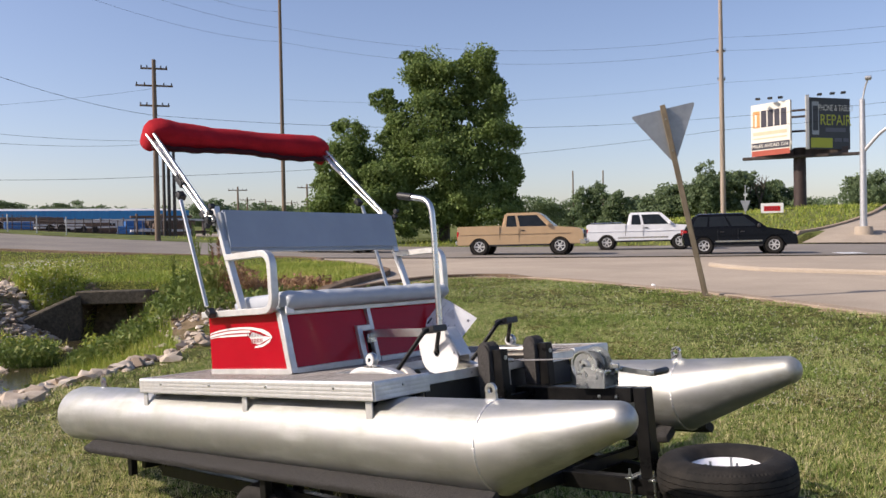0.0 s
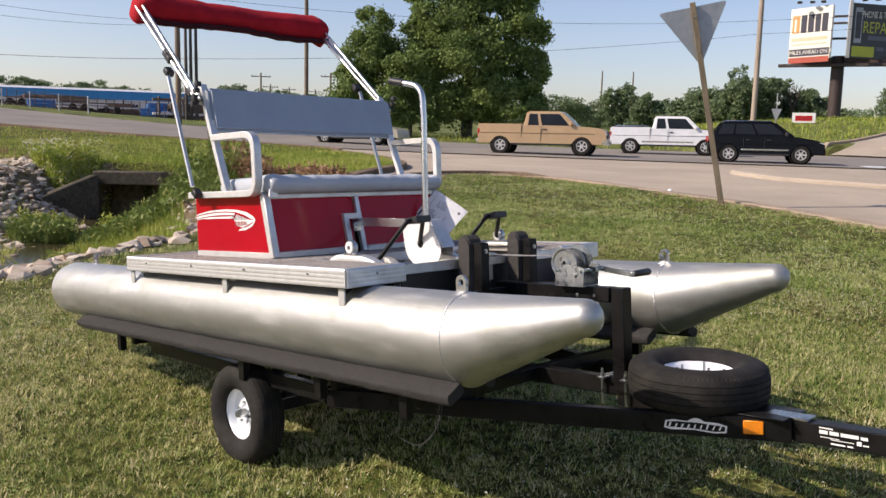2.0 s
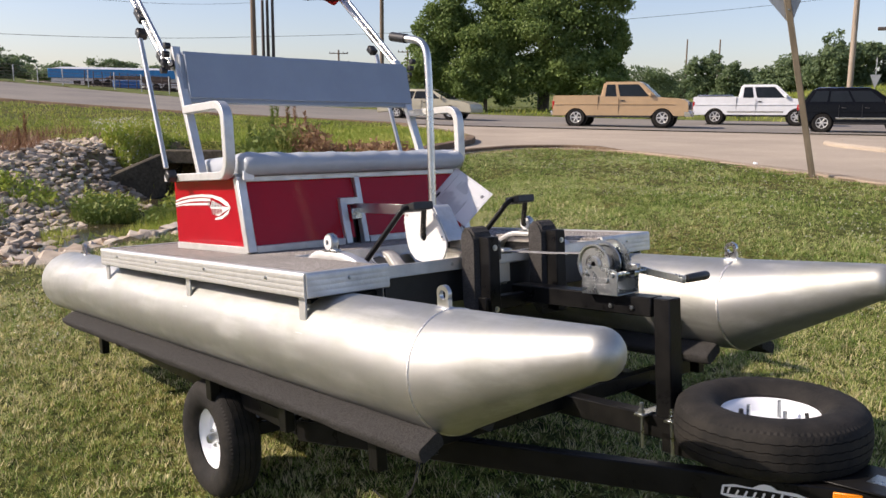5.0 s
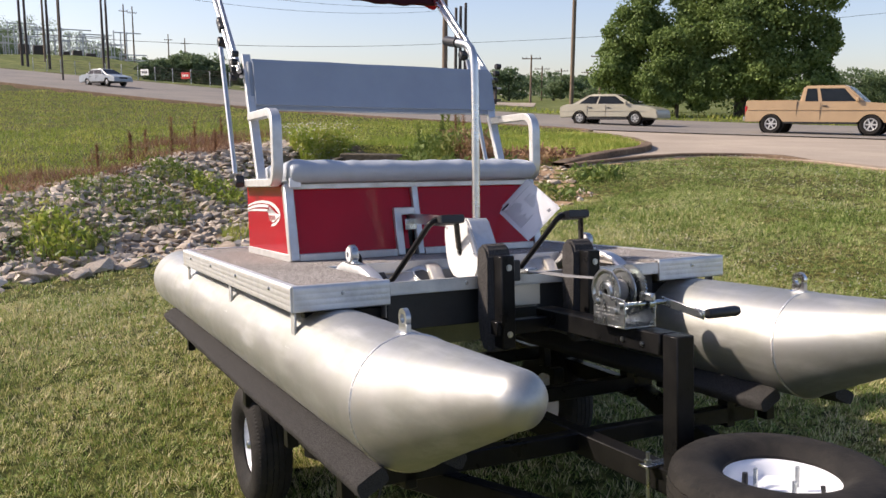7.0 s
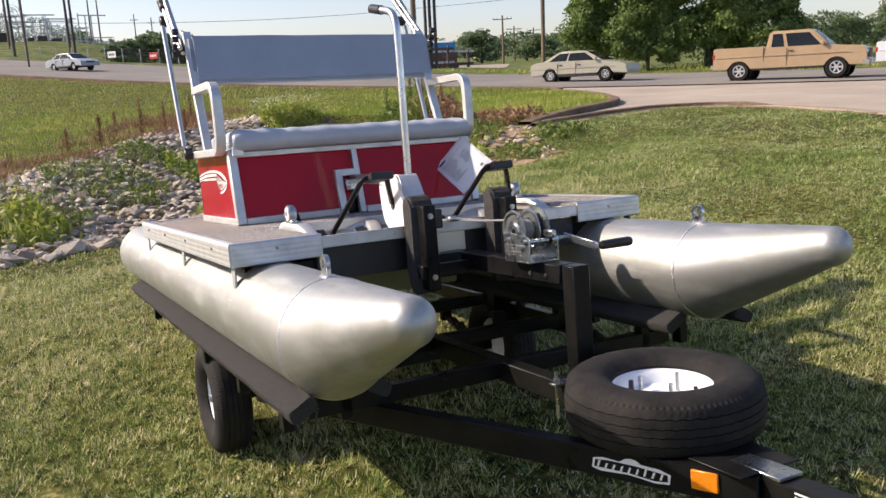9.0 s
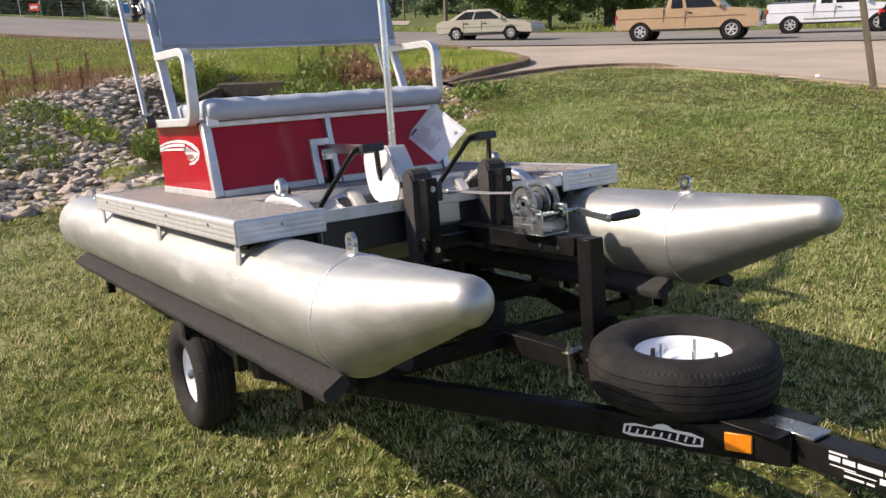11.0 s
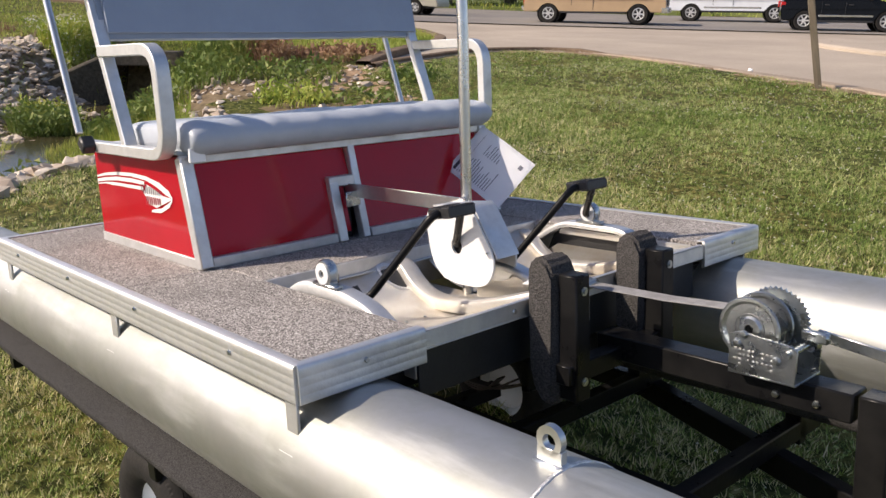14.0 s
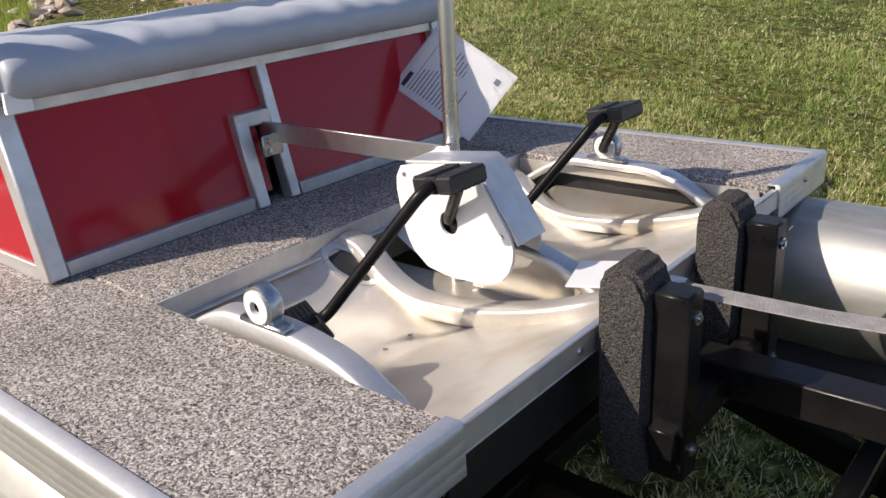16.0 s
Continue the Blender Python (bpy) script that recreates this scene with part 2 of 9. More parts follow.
def loop_pile(name, tones, cell, broad):
    """Carpet: every loop has its own tone; darker and paler areas over it."""
    m = bpy.data.materials.new(name)
    m.use_nodes = True
    n, l = m.node_tree.nodes, m.node_tree.links
    b = n["Principled BSDF"]
    b.inputs["Roughness"].default_value, b.inputs["Specular IOR Level"].default_value = 0.97, 0.05
    co = n.new("ShaderNodeTexCoord")
    bend = n.new("ShaderNodeTexNoise")
    bend.inputs["Scale"].default_value, bend.inputs["Detail"].default_value = 90, 2
    l.new(co.outputs["Object"], bend.inputs["Vector"])
    warp = n.new("ShaderNodeVectorMath")
    warp.operation = "MULTIPLY_ADD"
    warp.inputs[1].default_value = (0.008, 0.008, 0.008)
    l.new(bend.outputs["Color"], warp.inputs[0])
    l.new(co.outputs["Object"], warp.inputs[2])
    vo = n.new("ShaderNodeTexVoronoi")
    vo.inputs["Scale"].default_value = 1 / cell
    l.new(warp.outputs[0], vo.inputs["Vector"])
    sep = n.new("ShaderNodeSeparateColor")
    l.new(vo.outputs["Color"], sep.inputs[0])
    cr = n.new("ShaderNodeValToRGB")
    while len(cr.color_ramp.elements) < len(tones):
        cr.color_ramp.elements.new(0.5)
    for e, (at, col) in zip(cr.color_ramp.elements, tones):
        e.position, e.color = at, (*col, 1)
    l.new(sep.outputs[0], cr.inputs[0])
    patch = n.new("ShaderNodeTexNoise")
    patch.inputs["Scale"].default_value, patch.inputs["Detail"].default_value = 4, 6
    l.new(co.outputs["Object"], patch.inputs["Vector"])
    mr = n.new("ShaderNodeMapRange")
    mr.inputs["From Min"].default_value, mr.inputs["From Max"].default_value = 0.3, 0.7
    mr.inputs["To Min"].default_value, mr.inputs["To Max"].default_value = broad
    l.new(patch.outputs["Fac"], mr.inputs["Value"])
    hv = n.new("ShaderNodeHueSaturation")
    l.new(mr.outputs[0], hv.inputs["Value"])
    l.new(cr.outputs[0], hv.inputs["Color"])
    l.new(hv.outputs[0], b.inputs["Base Color"])
    bn = n.new("ShaderNodeBump")
    bn.inputs["Strength"].default_value, bn.inputs["Distance"].default_value = 0.35, 0.003
    bn.invert = True
    l.new(vo.outputs["Distance"], bn.inputs["Height"])
    l.new(bn.outputs[0], b.inputs["Normal"])
    return m


DECK_CARPET = loop_pile("speckled marine carpet", ((0.0, (0.055, 0.052, 0.050)), (0.22, (0.13, 0.12, 0.112)), (0.45, (0.235, 0.215, 0.198)), (0.72, (0.36, 0.33, 0.305)), (1.0, (0.56, 0.52, 0.485))), 0.0030, (0.85, 1.12))
ASPHALT = grain("sun-bleached asphalt", ((0.3, (0.20, 0.185, 0.165)), (0.7, (0.28, 0.255, 0.23))), 30, 0.9, 0.3,
                broad=((0.3, (0.80, 0.80, 0.82)), (0.7, (1.12, 1.10, 1.06))), broad_scale=0.25)
CONCRETE = grain("pale road concrete", ((0.3, (0.36, 0.31, 0.25)), (0.7, (0.46, 0.40, 0.33))), 40, 0.9, 0.3,
                 broad=((0.3, (0.80, 0.78, 0.76)), (0.7, (1.08, 1.05, 1.02))), broad_scale=0.35)
KERB = grain("stained kerb concrete", ((0.3, (0.29, 0.235, 0.175)), (0.7, (0.44, 0.36, 0.28))), 25, 0.9, 0.5,
             broad=((0.3, (0.7, 0.7, 0.7)), (0.7, (1.1, 1.05, 1.0))), broad_scale=0.8)
KERB_DARK = grain("dark brown kerb concrete", ((0.3, (0.10, 0.072, 0.050)), (0.7, (0.24, 0.18, 0.13))), 22, 0.95, 0.7,
              broad=((0.3, (0.7, 0.7, 0.7)), (0.7, (1.3, 1.25, 1.2))), broad_scale=0.9)
OLD_CONCRETE = grain("old grey culvert concrete", ((0.3, (0.065, 0.057, 0.047)), (0.7, (0.150, 0.132, 0.108))), 12, 0.95, 0.6,
                     broad=((0.3, (0.6, 0.6, 0.58)), (0.7, (1.1, 1.08, 1.0))), broad_scale=1.2)
LAWN = grain("mown lawn soil and thatch", ((0.30, (0.012, 0.014, 0.005)), (0.46, (0.046, 0.052, 0.015)), (0.60, (0.13, 0.125, 0.040)), (0.74, (0.30, 0.25, 0.13))),
             14, 0.95, 1.0, broad=((0.30, (0.72, 0.88, 0.6)), (0.5, (1.0, 1.0, 0.9)), (0.68, (1.3, 1.12, 0.95))), broad_scale=0.55)
WEBBING = shader("worn grey webbing", (0.30, 0.29, 0.28), 0.85, second=(0.20, 0.19, 0.18), scale=30, bump=0.4, bump_scale=220)
DIRT = grain("brown ditch soil", ((0.3, (0.10, 0.075, 0.05)), (0.7, (0.27, 0.21, 0.15))), 7, 0.95, 1.0, broad=((0.3, (0.7, 0.75, 0.6)), (0.7, (1.1, 1.0, 0.9))), broad_scale=0.7)
BARE_SOIL = grain("bare tan soil", ((0.3, (0.24, 0.16, 0.10)), (0.7, (0.42, 0.30, 0.20))), 9, 0.95, 0.8, broad=((0.3, (0.75, 0.78, 0.7)), (0.7, (1.1, 1.05, 1.0))), broad_scale=1.1)
FIELD = grain("far green field", ((0.3, (0.065, 0.090, 0.026)), (0.7, (0.19, 0.205, 0.075))), 0.6, 0.95, 0.5, broad=((0.3, (0.75, 0.8, 0.7)), (0.7, (1.15, 1.1, 1.0))), broad_scale=0.06)

# ---- mesh helpers ----
def finish(bm, name, material, smooth=False, angle=40):
    me = bpy.data.meshes.new(name)
    bmesh.ops.recalc_face_normals(bm, faces=bm.faces[:])
    if smooth:
        for f in bm.faces:
            f.smooth = True
        for e in bm.edges:
            if len(e.link_faces) == 2 and e.calc_face_angle(0) > radians(angle):
                e.smooth = False
    bm.to_mesh(me)
    bm.free()
    me.materials.append(material)
    return me


def part(name, bm, material, parent, label="", smooth=True, angle=40):
    """One mesh object under a thing or a part."""
    ob = new(name, finish(bm, name, material, smooth, angle))
    ob.parent = parent
    if label:
        tagged(ob, label)
    return ob


def solo(name, bm, material, label, category, group="", kind="", smooth=True, m=None):
    ob = new(name, finish(bm, name, material, smooth))
    if m is not None:
        ob.matrix_world = m
    return tagged(ob, label, category, group, kind)


def thing(name, m, label, category, group="", kind=""):
    ob = new(name)
    ob.empty_display_size = 0.1
    ob.matrix_world = m
    return tagged(ob, label, category, group, kind)


def join(*bms):
    out = bms[0]
    for b in bms[1:]:
        me = bpy.data.meshes.new("tmp")
        b.to_mesh(me)
        b.free()
        out.from_mesh(me)
        bpy.data.meshes.remove(me)
    return out


def box(lo, hi, bevel=0.003, m=None, seg=1):
    bm = bmesh.new()
    bmesh.ops.create_cube(bm, size=1)
    lo, hi = Vector(lo), Vector(hi)
    for v in bm.verts:
        v.co = Vector([(lo[i] + hi[i]) / 2 + v.co[i] * (hi[i] - lo[i]) for i in range(3)])
    if bevel:
        bmesh.ops.bevel(bm, geom=bm.edges[:], offset=bevel, segments=seg, affect="EDGES", clamp_overlap=True)
    if m is not None:
        bm.transform(m)
    return bm


def beam(a, b, w, h, bevel=0.003, up=(0, 0, 1), seg=1):
    """A bar of section w x h from a to b."""
    a, b = Vector(a), Vector(b)
    x = (b - a).normalized()
    y = Vector(up).cross(x).normalized()
    z = x.cross(y)
    m = Matrix((x, y, z)).transposed().to_4x4()
    m.translation = a
    return box((0, -w / 2, -h / 2), ((b - a).length, w / 2, h / 2), bevel, m, seg)


def smooth_path(pts, r=0.05, n=5):
    """A path with its corners rounded."""
    pts = [Vector(p) for p in pts]
    out = [pts[0]]
    for a, b, c in zip(pts, pts[1:], pts[2:]):
        k = min(r, (a - b).length * 0.48, (c - b).length * 0.48)
        p, q = b + (a - b).normalized() * k, b + (c - b).normalized() * k
        for i in range(n + 1):
            t = i / n
            out.append(p * (1 - t) ** 2 + b * 2 * t * (1 - t) + q * t * t)
    return out + [pts[-1]]


def sweep(pts, section, closed_ends=True):
    """A section (list of 2D points) carried along a path."""
    bm = bmesh.new()
    pts = [Vector(p) for p in pts]
    rings = []
    ref = None
    for i, p in enumerate(pts):
        d = (pts[min(i + 1, len(pts) - 1)] - pts[max(i - 1, 0)]).normalized()
        if ref is None:
            ref = Vector((0, 0, 1)) if abs(d.z) < 0.9 else Vector((0, 1, 0))
        u = (ref - d * ref.dot(d)).normalized()
        ref = u
        w = d.cross(u)
        rings.append([bm.verts.new(p + w * s[0] + u * s[1]) for s in section])
    n = len(section)
    for a, b in zip(rings, rings[1:]):
        for j in range(n):
            bm.faces.new((a[j], a[(j + 1) % n], b[(j + 1) % n], b[j]))
    if closed_ends:
        bm.faces.new(rings[0][::-1])
        bm.faces.new(rings[-1])
    return bm


def ring_section(r, n=12):
    return [(r * math.cos(2 * math.pi * i / n), r * math.sin(2 * math.pi * i / n)) for i in range(n)]


def rect_section(w, h, b=0.003):
    w, h = w / 2, h / 2
    return [(w - b, -h), (w, -h + b), (w, h - b), (w - b, h), (-w + b, h), (-w, h - b), (-w, -h + b), (-w + b, -h)]


def tube(pts, r, n=12, bend=0.0):
    return sweep(smooth_path(pts, bend) if bend else pts, ring_section(r, n))


def lathe(profile, m=None, n=32, close=False):
    """Turns (radius, height) points round z."""
    bm = bmesh.new()
    rows = []
    for r, h in profile:
        if r < 1e-5:
            rows.append([bm.verts.new((0, 0, h))])
        else:
            rows.append([bm.verts.new((r * math.cos(2 * math.pi * i / n), r * math.sin(2 * math.pi * i / n), h)) for i in range(n)])
    pairs = list(zip(rows, rows[1:])) + ([(rows[-1], rows[0])] if close else [])
    for a, b in pairs:
        for i in range(n):
            j = (i + 1) % n
            q = [a[0]] if len(a) == 1 else [a[i], a[j]]
            q += [b[0]] if len(b) == 1 else [b[j], b[i]]
            if len(q) > 2:
                bm.faces.new(q)
    if m is not None:
        bm.transform(m)
    return bm


def prism(points, a, b, axis="y", bevel=0.0, seg=1):
    """A flat outline carried from a to b along an axis. Points are the two other coordinates in order."""
    bm = bmesh.new()
    def at(p, k):
        return {"x": (k, p[0], p[1]), "y": (p[0], k, p[1]), "z": (p[0], p[1], k)}[axis]
    lo = [bm.verts.new(at(p, a)) for p in points]
    hi = [bm.verts.new(at(p, b)) for p in points]
    n = len(points)
    bm.faces.new(lo)
    bm.faces.new(hi[::-1])
    for i in range(n):
        bm.faces.new((lo[i], hi[i], hi[(i + 1) % n], lo[(i + 1) % n]))
    if bevel:
        bmesh.ops.bevel(bm, geom=bm.edges[:], offset=bevel, segments=seg, affect="EDGES", clamp_overlap=True)
    return bm


def along(axis):
    """Turns z to another axis."""
    return {"x": pose(0, 0, 0, 0, 90, 0), "y": pose(0, 0, 0, -90, 0, 0), "z": Matrix()}[axis]


def raw(name, verts, faces, material, smooth=False):
    me = bpy.data.meshes.new(name)
    me.from_pydata([tuple(v) for v in verts], [], faces)
    me.materials.append(material)
    if smooth:
        me.shade_smooth()
    me.update()
    return me


def lettering(name, text, size, material, parent, m, extrude=0.0008, label="", align="CENTER", shear=0.0):
    cu = bpy.data.curves.new(name, "FONT")
    cu.body, cu.size, cu.extrude, cu.align_x, cu.align_y, cu.shear = text, size, extrude, align, "CENTER", shear
    tmp = bpy.data.objects.new("tmp", cu)
    me = bpy.data.meshes.new_from_object(tmp)
    bpy.data.objects.remove(tmp)
    me.materials.clear()
    me.materials.append(material)
    ob = new(name, me)
    ob.parent = parent
    ob.matrix_local = m
    if label:
        tagged(ob, label)
    return ob


# ---- ground ----
DITCH = [(-22.0, 12.0), (-19.9, 7.9), (-15.0, 4.0), (-11.5, 2.4), (-9.5, -1.0), (-8.5, -6.0), (-8.5, -40.0)]


def sn(x, y):
    return 0.866 * x + 0.5 * y, -0.5 * x + 0.866 * y


def step(a, b, v):
    t = min(max((v - a) / (b - a), 0.0), 1.0)
    return t * t * (3 - 2 * t)


def road_z(s, n):
    keep = 0.7 * step(48, 85, n) * max(step(-118, -84, s), step(72, 112, n))
    s = max(s, -125.0)
    climb = 0.00068 * s * s if s > -50 else 1.7 + 0.0655 * (-s - 50)
    base = 0.92 + 0.14 * step(-15, -55, s)
    z = base - 0.004 * s + climb * (1 - keep) if s < 0 else base - 0.004 * min(s, 60)
    return z + 0.012 * (min(max(n, 33.0), 48.0) - 33.0)


def ditch_side(x, y):
    """Distance to the ditch's line, positive on its far bank."""
    best, side = 1e9, 1
    for (ax, ay), (bx, by) in zip(DITCH[1:], DITCH[2:]):
        dx, dy = bx - ax, by - ay
        t = min(max(((x - ax) * dx + (y - ay) * dy) / (dx * dx + dy * dy), 0), 1)
        px, py = ax + t * dx - x, ay + t * dy - y
        d = math.hypot(px, py)
        if d < best:
            best, side = d, (1 if dx * (y - ay) - dy * (x - ax) < 0 else -1)
    return best * side


def ground_z(x, y, carve=True):
    s, n = sn(x, y)
    z = road_z(s, n)
    if n < 33:
        m = min(max(n, 0.0), 33.0)
        bowed = (1 - math.exp(-m / 14)) / 0.9053
        z *= bowed + (m / 33 - bowed) * step(-4, -13, s)
    z *= 1 - 0.8 * step(-1, -6, s) * step(14, 8, n) * step(-24, -15, s)
    if n > 50:
        z += 0.016 * min(n - 50, 260) + 0.055 * min(n - 50, 45) * step(-84, -118, s) * step(104, 74, n)
        z += 2.4 * math.exp(-(((x + 22) / 20) ** 2 + ((y - 74) / 22) ** 2))
    if carve:
        d = ditch_side(x, y)
        if -7 < d < 9 and n < 19:
            pinch = step(13.0, 16.8, n)
            flat = 0.5 + 0.65 * pinch
            reach = 3.1 - 1.0 * pinch if d < 0 else 4.8 - 2.4 * pinch
            z += (-0.86 - z) * (1 - step(flat, reach, abs(d))) * step(18.7, 17.6, n)
    return z


KERB_NEAR = [(40, -14), (20, -1.5), (8, 6.0), (2, 9.5), (-1.1, 11.1), (-4.3, 12.65), (-6.6, 13.35), (-8.6, 14.1), (-10.4, 14.3), (-11.6, 13.8), (-12.15, 12.8), (-12.1, 11.6), (-11.8, 10.4), (-11.55, 9.5), (-11.3, 8.8)]
KERB_LEFT = [(-11.75, 8.9), (-12.7, 10.0), (-13.75, 11.4), (-14.6, 12.8), (-15.2, 13.8), (-16.4, 15.0), (-18.2, 16.2), (-20.4, 17.4), (-24.0, 18.5), (-31.0, 17.9), (-67.7, -2.7), (-128, -36.0)]


def rounded(pts, n=4):
    """A smooth line through points (Catmull-Rom)."""
    out = []
    p = [Vector(q) for q in pts]
    for i in range(len(p) - 1):
        a, b, c, d = p[max(i - 1, 0)], p[i], p[i + 1], p[min(i + 2, len(p) - 1)]
        for k in range(n):
            t = k / n
            out.append(0.5 * ((2 * b) + (c - a) * t + (2 * a - 5 * b + 4 * c - d) * t * t + (3 * b - a - 3 * c + d) * t ** 3))
    return out + [p[-1]]


STREET_EDGE = [tuple(v) for v in rounded(KERB_NEAR)] + [tuple(v) for v in rounded(KERB_LEFT)]
FAR_EDGE = [(-0.5 * 31.8 + 0.866 * s, 0.866 * 31.8 + 0.5 * s) for s in (-130, 60)]
STREET_POLY = STREET_EDGE + FAR_EDGE


def in_street(x, y):
    inside = False
    j = len(STREET_POLY) - 1
    for i in range(len(STREET_POLY)):
        (xi, yi), (xj, yj) = STREET_POLY[i], STREET_POLY[j]
        if (yi > y) != (yj > y) and x < (xj - xi) * (y - yi) / (yj - yi) + xi:
            inside = not inside
        j = i
    return inside


def spaced(centre, fine, reach, near, growth):
    """Grid lines: even and fine near the centre, wider outwards."""
    vals, d, k = [0.0], 0.0, fine
    while d < reach:
        k = fine if d < near else k * growth
        d += k
        vals.append(d)
    return [centre - v for v in vals[:0:-1]] + [centre + v for v in vals]


gx, gy = spaced(-7, 0.35, 900, 14, 1.09), spaced(5, 0.35, 900, 14, 1.09)
gv, gf = [], []
for y in gy:
    for x in gx:
        z = ground_z(x, y)
        s, n = sn(x, y)
        if 31.0 < n < 49.0 or in_street(x, y):
            z -= 0.22
        else:
            z += noise.noise(Vector((x * 0.5, y * 0.5, 0))) * 0.03
        gv.append((x, y, z))
w = len(gx)
for j in range(len(gy) - 1):
    for i in range(w - 1):
        gf.append((j * w + i, j * w + i + 1, (j + 1) * w + i + 1, (j + 1) * w + i))
ground_mesh = raw("ground", gv, gf, LAWN, True)
ground_mesh.materials.append(DIRT)
ground_mesh.materials.append(BARE_SOIL)
ground_mesh.materials.append(FIELD)


def kerb_gap(x, y):
    """Distance to the lawn's kerb."""
    p, best = Vector((x, y)), 9.0
    for a, b in zip(KERB_NEAR[1:-1], KERB_NEAR[2:]):
        a, b = Vector(a), Vector(b)
        t = min(max((p - a).dot(b - a) / (b - a).length_squared, 0), 1)
        best = min(best, (a.lerp(b, t) - p).length)
    return best


for f in ground_mesh.polygons:
    cx, cy, cz = f.center
    if -30 < cx < -4 and -45 < cy < 14:
        d = ditch_side(cx, cy)
        if (-2.9 < d < 5.1 and sn(cx, cy)[1] < 18.2) or (-5.0 < d < -2.2 and cy > 5.6 and cx < -9.2 and noise.noise(Vector((cx, cy, 2))) > -0.25):
            f.material_index = 1
    if -7.2 > cx > -11.8 and 5.2 < cy < 9.4 and -5.8 < ditch_side(cx, cy) < -4.4 and noise.noise(Vector((cx, cy, 5))) > -0.1:
        f.material_index = 2
    if -14 < cx < 9 and 5 < cy < 15.5 and kerb_gap(cx, cy) < 0.45 + 0.35 * noise.noise(Vector((cx * 0.9, cy * 0.9, 7))):
        f.material_index = 2
    if sn(cx, cy)[1] > 49.0:
        f.material_index = 3
ground = tagged(new("ground", ground_mesh), "mown lawn with clover and dry straw patches", "lawn", kind="structure")

# street at the lawn's edge: a fan of slabs following the ground
ss = [-130 + 3.0 * i for i in range(64)]


def strip(name, left, right, material, label, category, lift=0.0, rows=6):
    """A sheet between two lines of equal length, laid on the ground."""
    vs, fs = [], []
    for (ax, ay), (bx, by) in zip(left, right):
        for k in range(rows + 1):
            t = k / rows
            x, y = ax + (bx - ax) * t, ay + (by - ay) * t
            vs.append((x, y, ground_z(x, y, False) + lift))
    for i in range(len(left) - 1):
        for k in range(rows):
            a = i * (rows + 1) + k
            fs.append((a, a + 1, a + rows + 2, a + rows + 1))
    return tagged(new(name, raw(name, vs, fs, material, True)), label, category, kind="structure")


def on_road(s, n):
    return (-0.5 * n + 0.866 * s, 0.866 * n + 0.5 * s)


edge = STREET_EDGE
far = []
for i, (x, y) in enumerate(edge):
    s, n = sn(x, y)
    far.append(on_road(min(max(s, -126), 58), 31.7))
strip("street", edge, far, CONCRETE, "pale tan concrete side street, dusty", "street", -0.085, 8)
strip("road", [on_road(s, 31.5) for s in ss], [on_road(s, 48.5) for s in ss], ASPHALT, "sun-bleached grey main road climbing a low hill", "road", -0.045, 8)


def kerb_line(name, pts, width, crest, material, label, rise=0):
    vs, fs = [], []
    pts = [Vector(p) for p in pts]
    for i, p in enumerate(pts):
        d = (pts[min(i + 1, len(pts) - 1)] - pts[max(i - 1, 0)]).normalized()
        q = Vector((-d.y, d.x))
        z = ground_z(p.x, p.y, False)
        top = crest * min(1.0, i / rise) - (0.06 if i == 0 else 0) if rise else crest
        wob = noise.noise(Vector((p.x * 2, p.y * 2, 3))) * 0.03
        for off, h in ((-width / 2, -0.3), (-width / 2, top - 0.015), (-width / 2 + 0.03, top), (width / 2 - 0.03, top), (width / 2, top - 0.015), (width / 2, -0.3)):
            c = p + q * (off + wob)
            vs.append((c.x, c.y, z + h))
    for i in range(len(pts) - 1):
        for k in range(5):
            a = i * 6 + k
            fs.append((a, a + 1, a + 7, a + 6))
    return tagged(new(name, raw(name, vs, fs, material)), label, "kerb", kind="structure")


kerb_line("kerb", rounded(KERB_NEAR, 8), 0.34, 0.02, KERB, "low stained concrete kerb along the lawn")
kerb_line("kerb", rounded(KERB_LEFT, 8), 0.30, 0.07, KERB_DARK, "rounded concrete kerb round the grass verge")


kerb_line("kerb", rounded([(-10.0, 14.26), (-10.7, 14.18), (-11.57, 13.76), (-12.1, 12.8), (-12.05, 11.6), (-11.75, 10.4), (-11.5, 9.5), (-11.25, 8.75)], 8), 0.18, 0.085, KERB_DARK, "raised dark brown kerb above the eroded bank", 9)


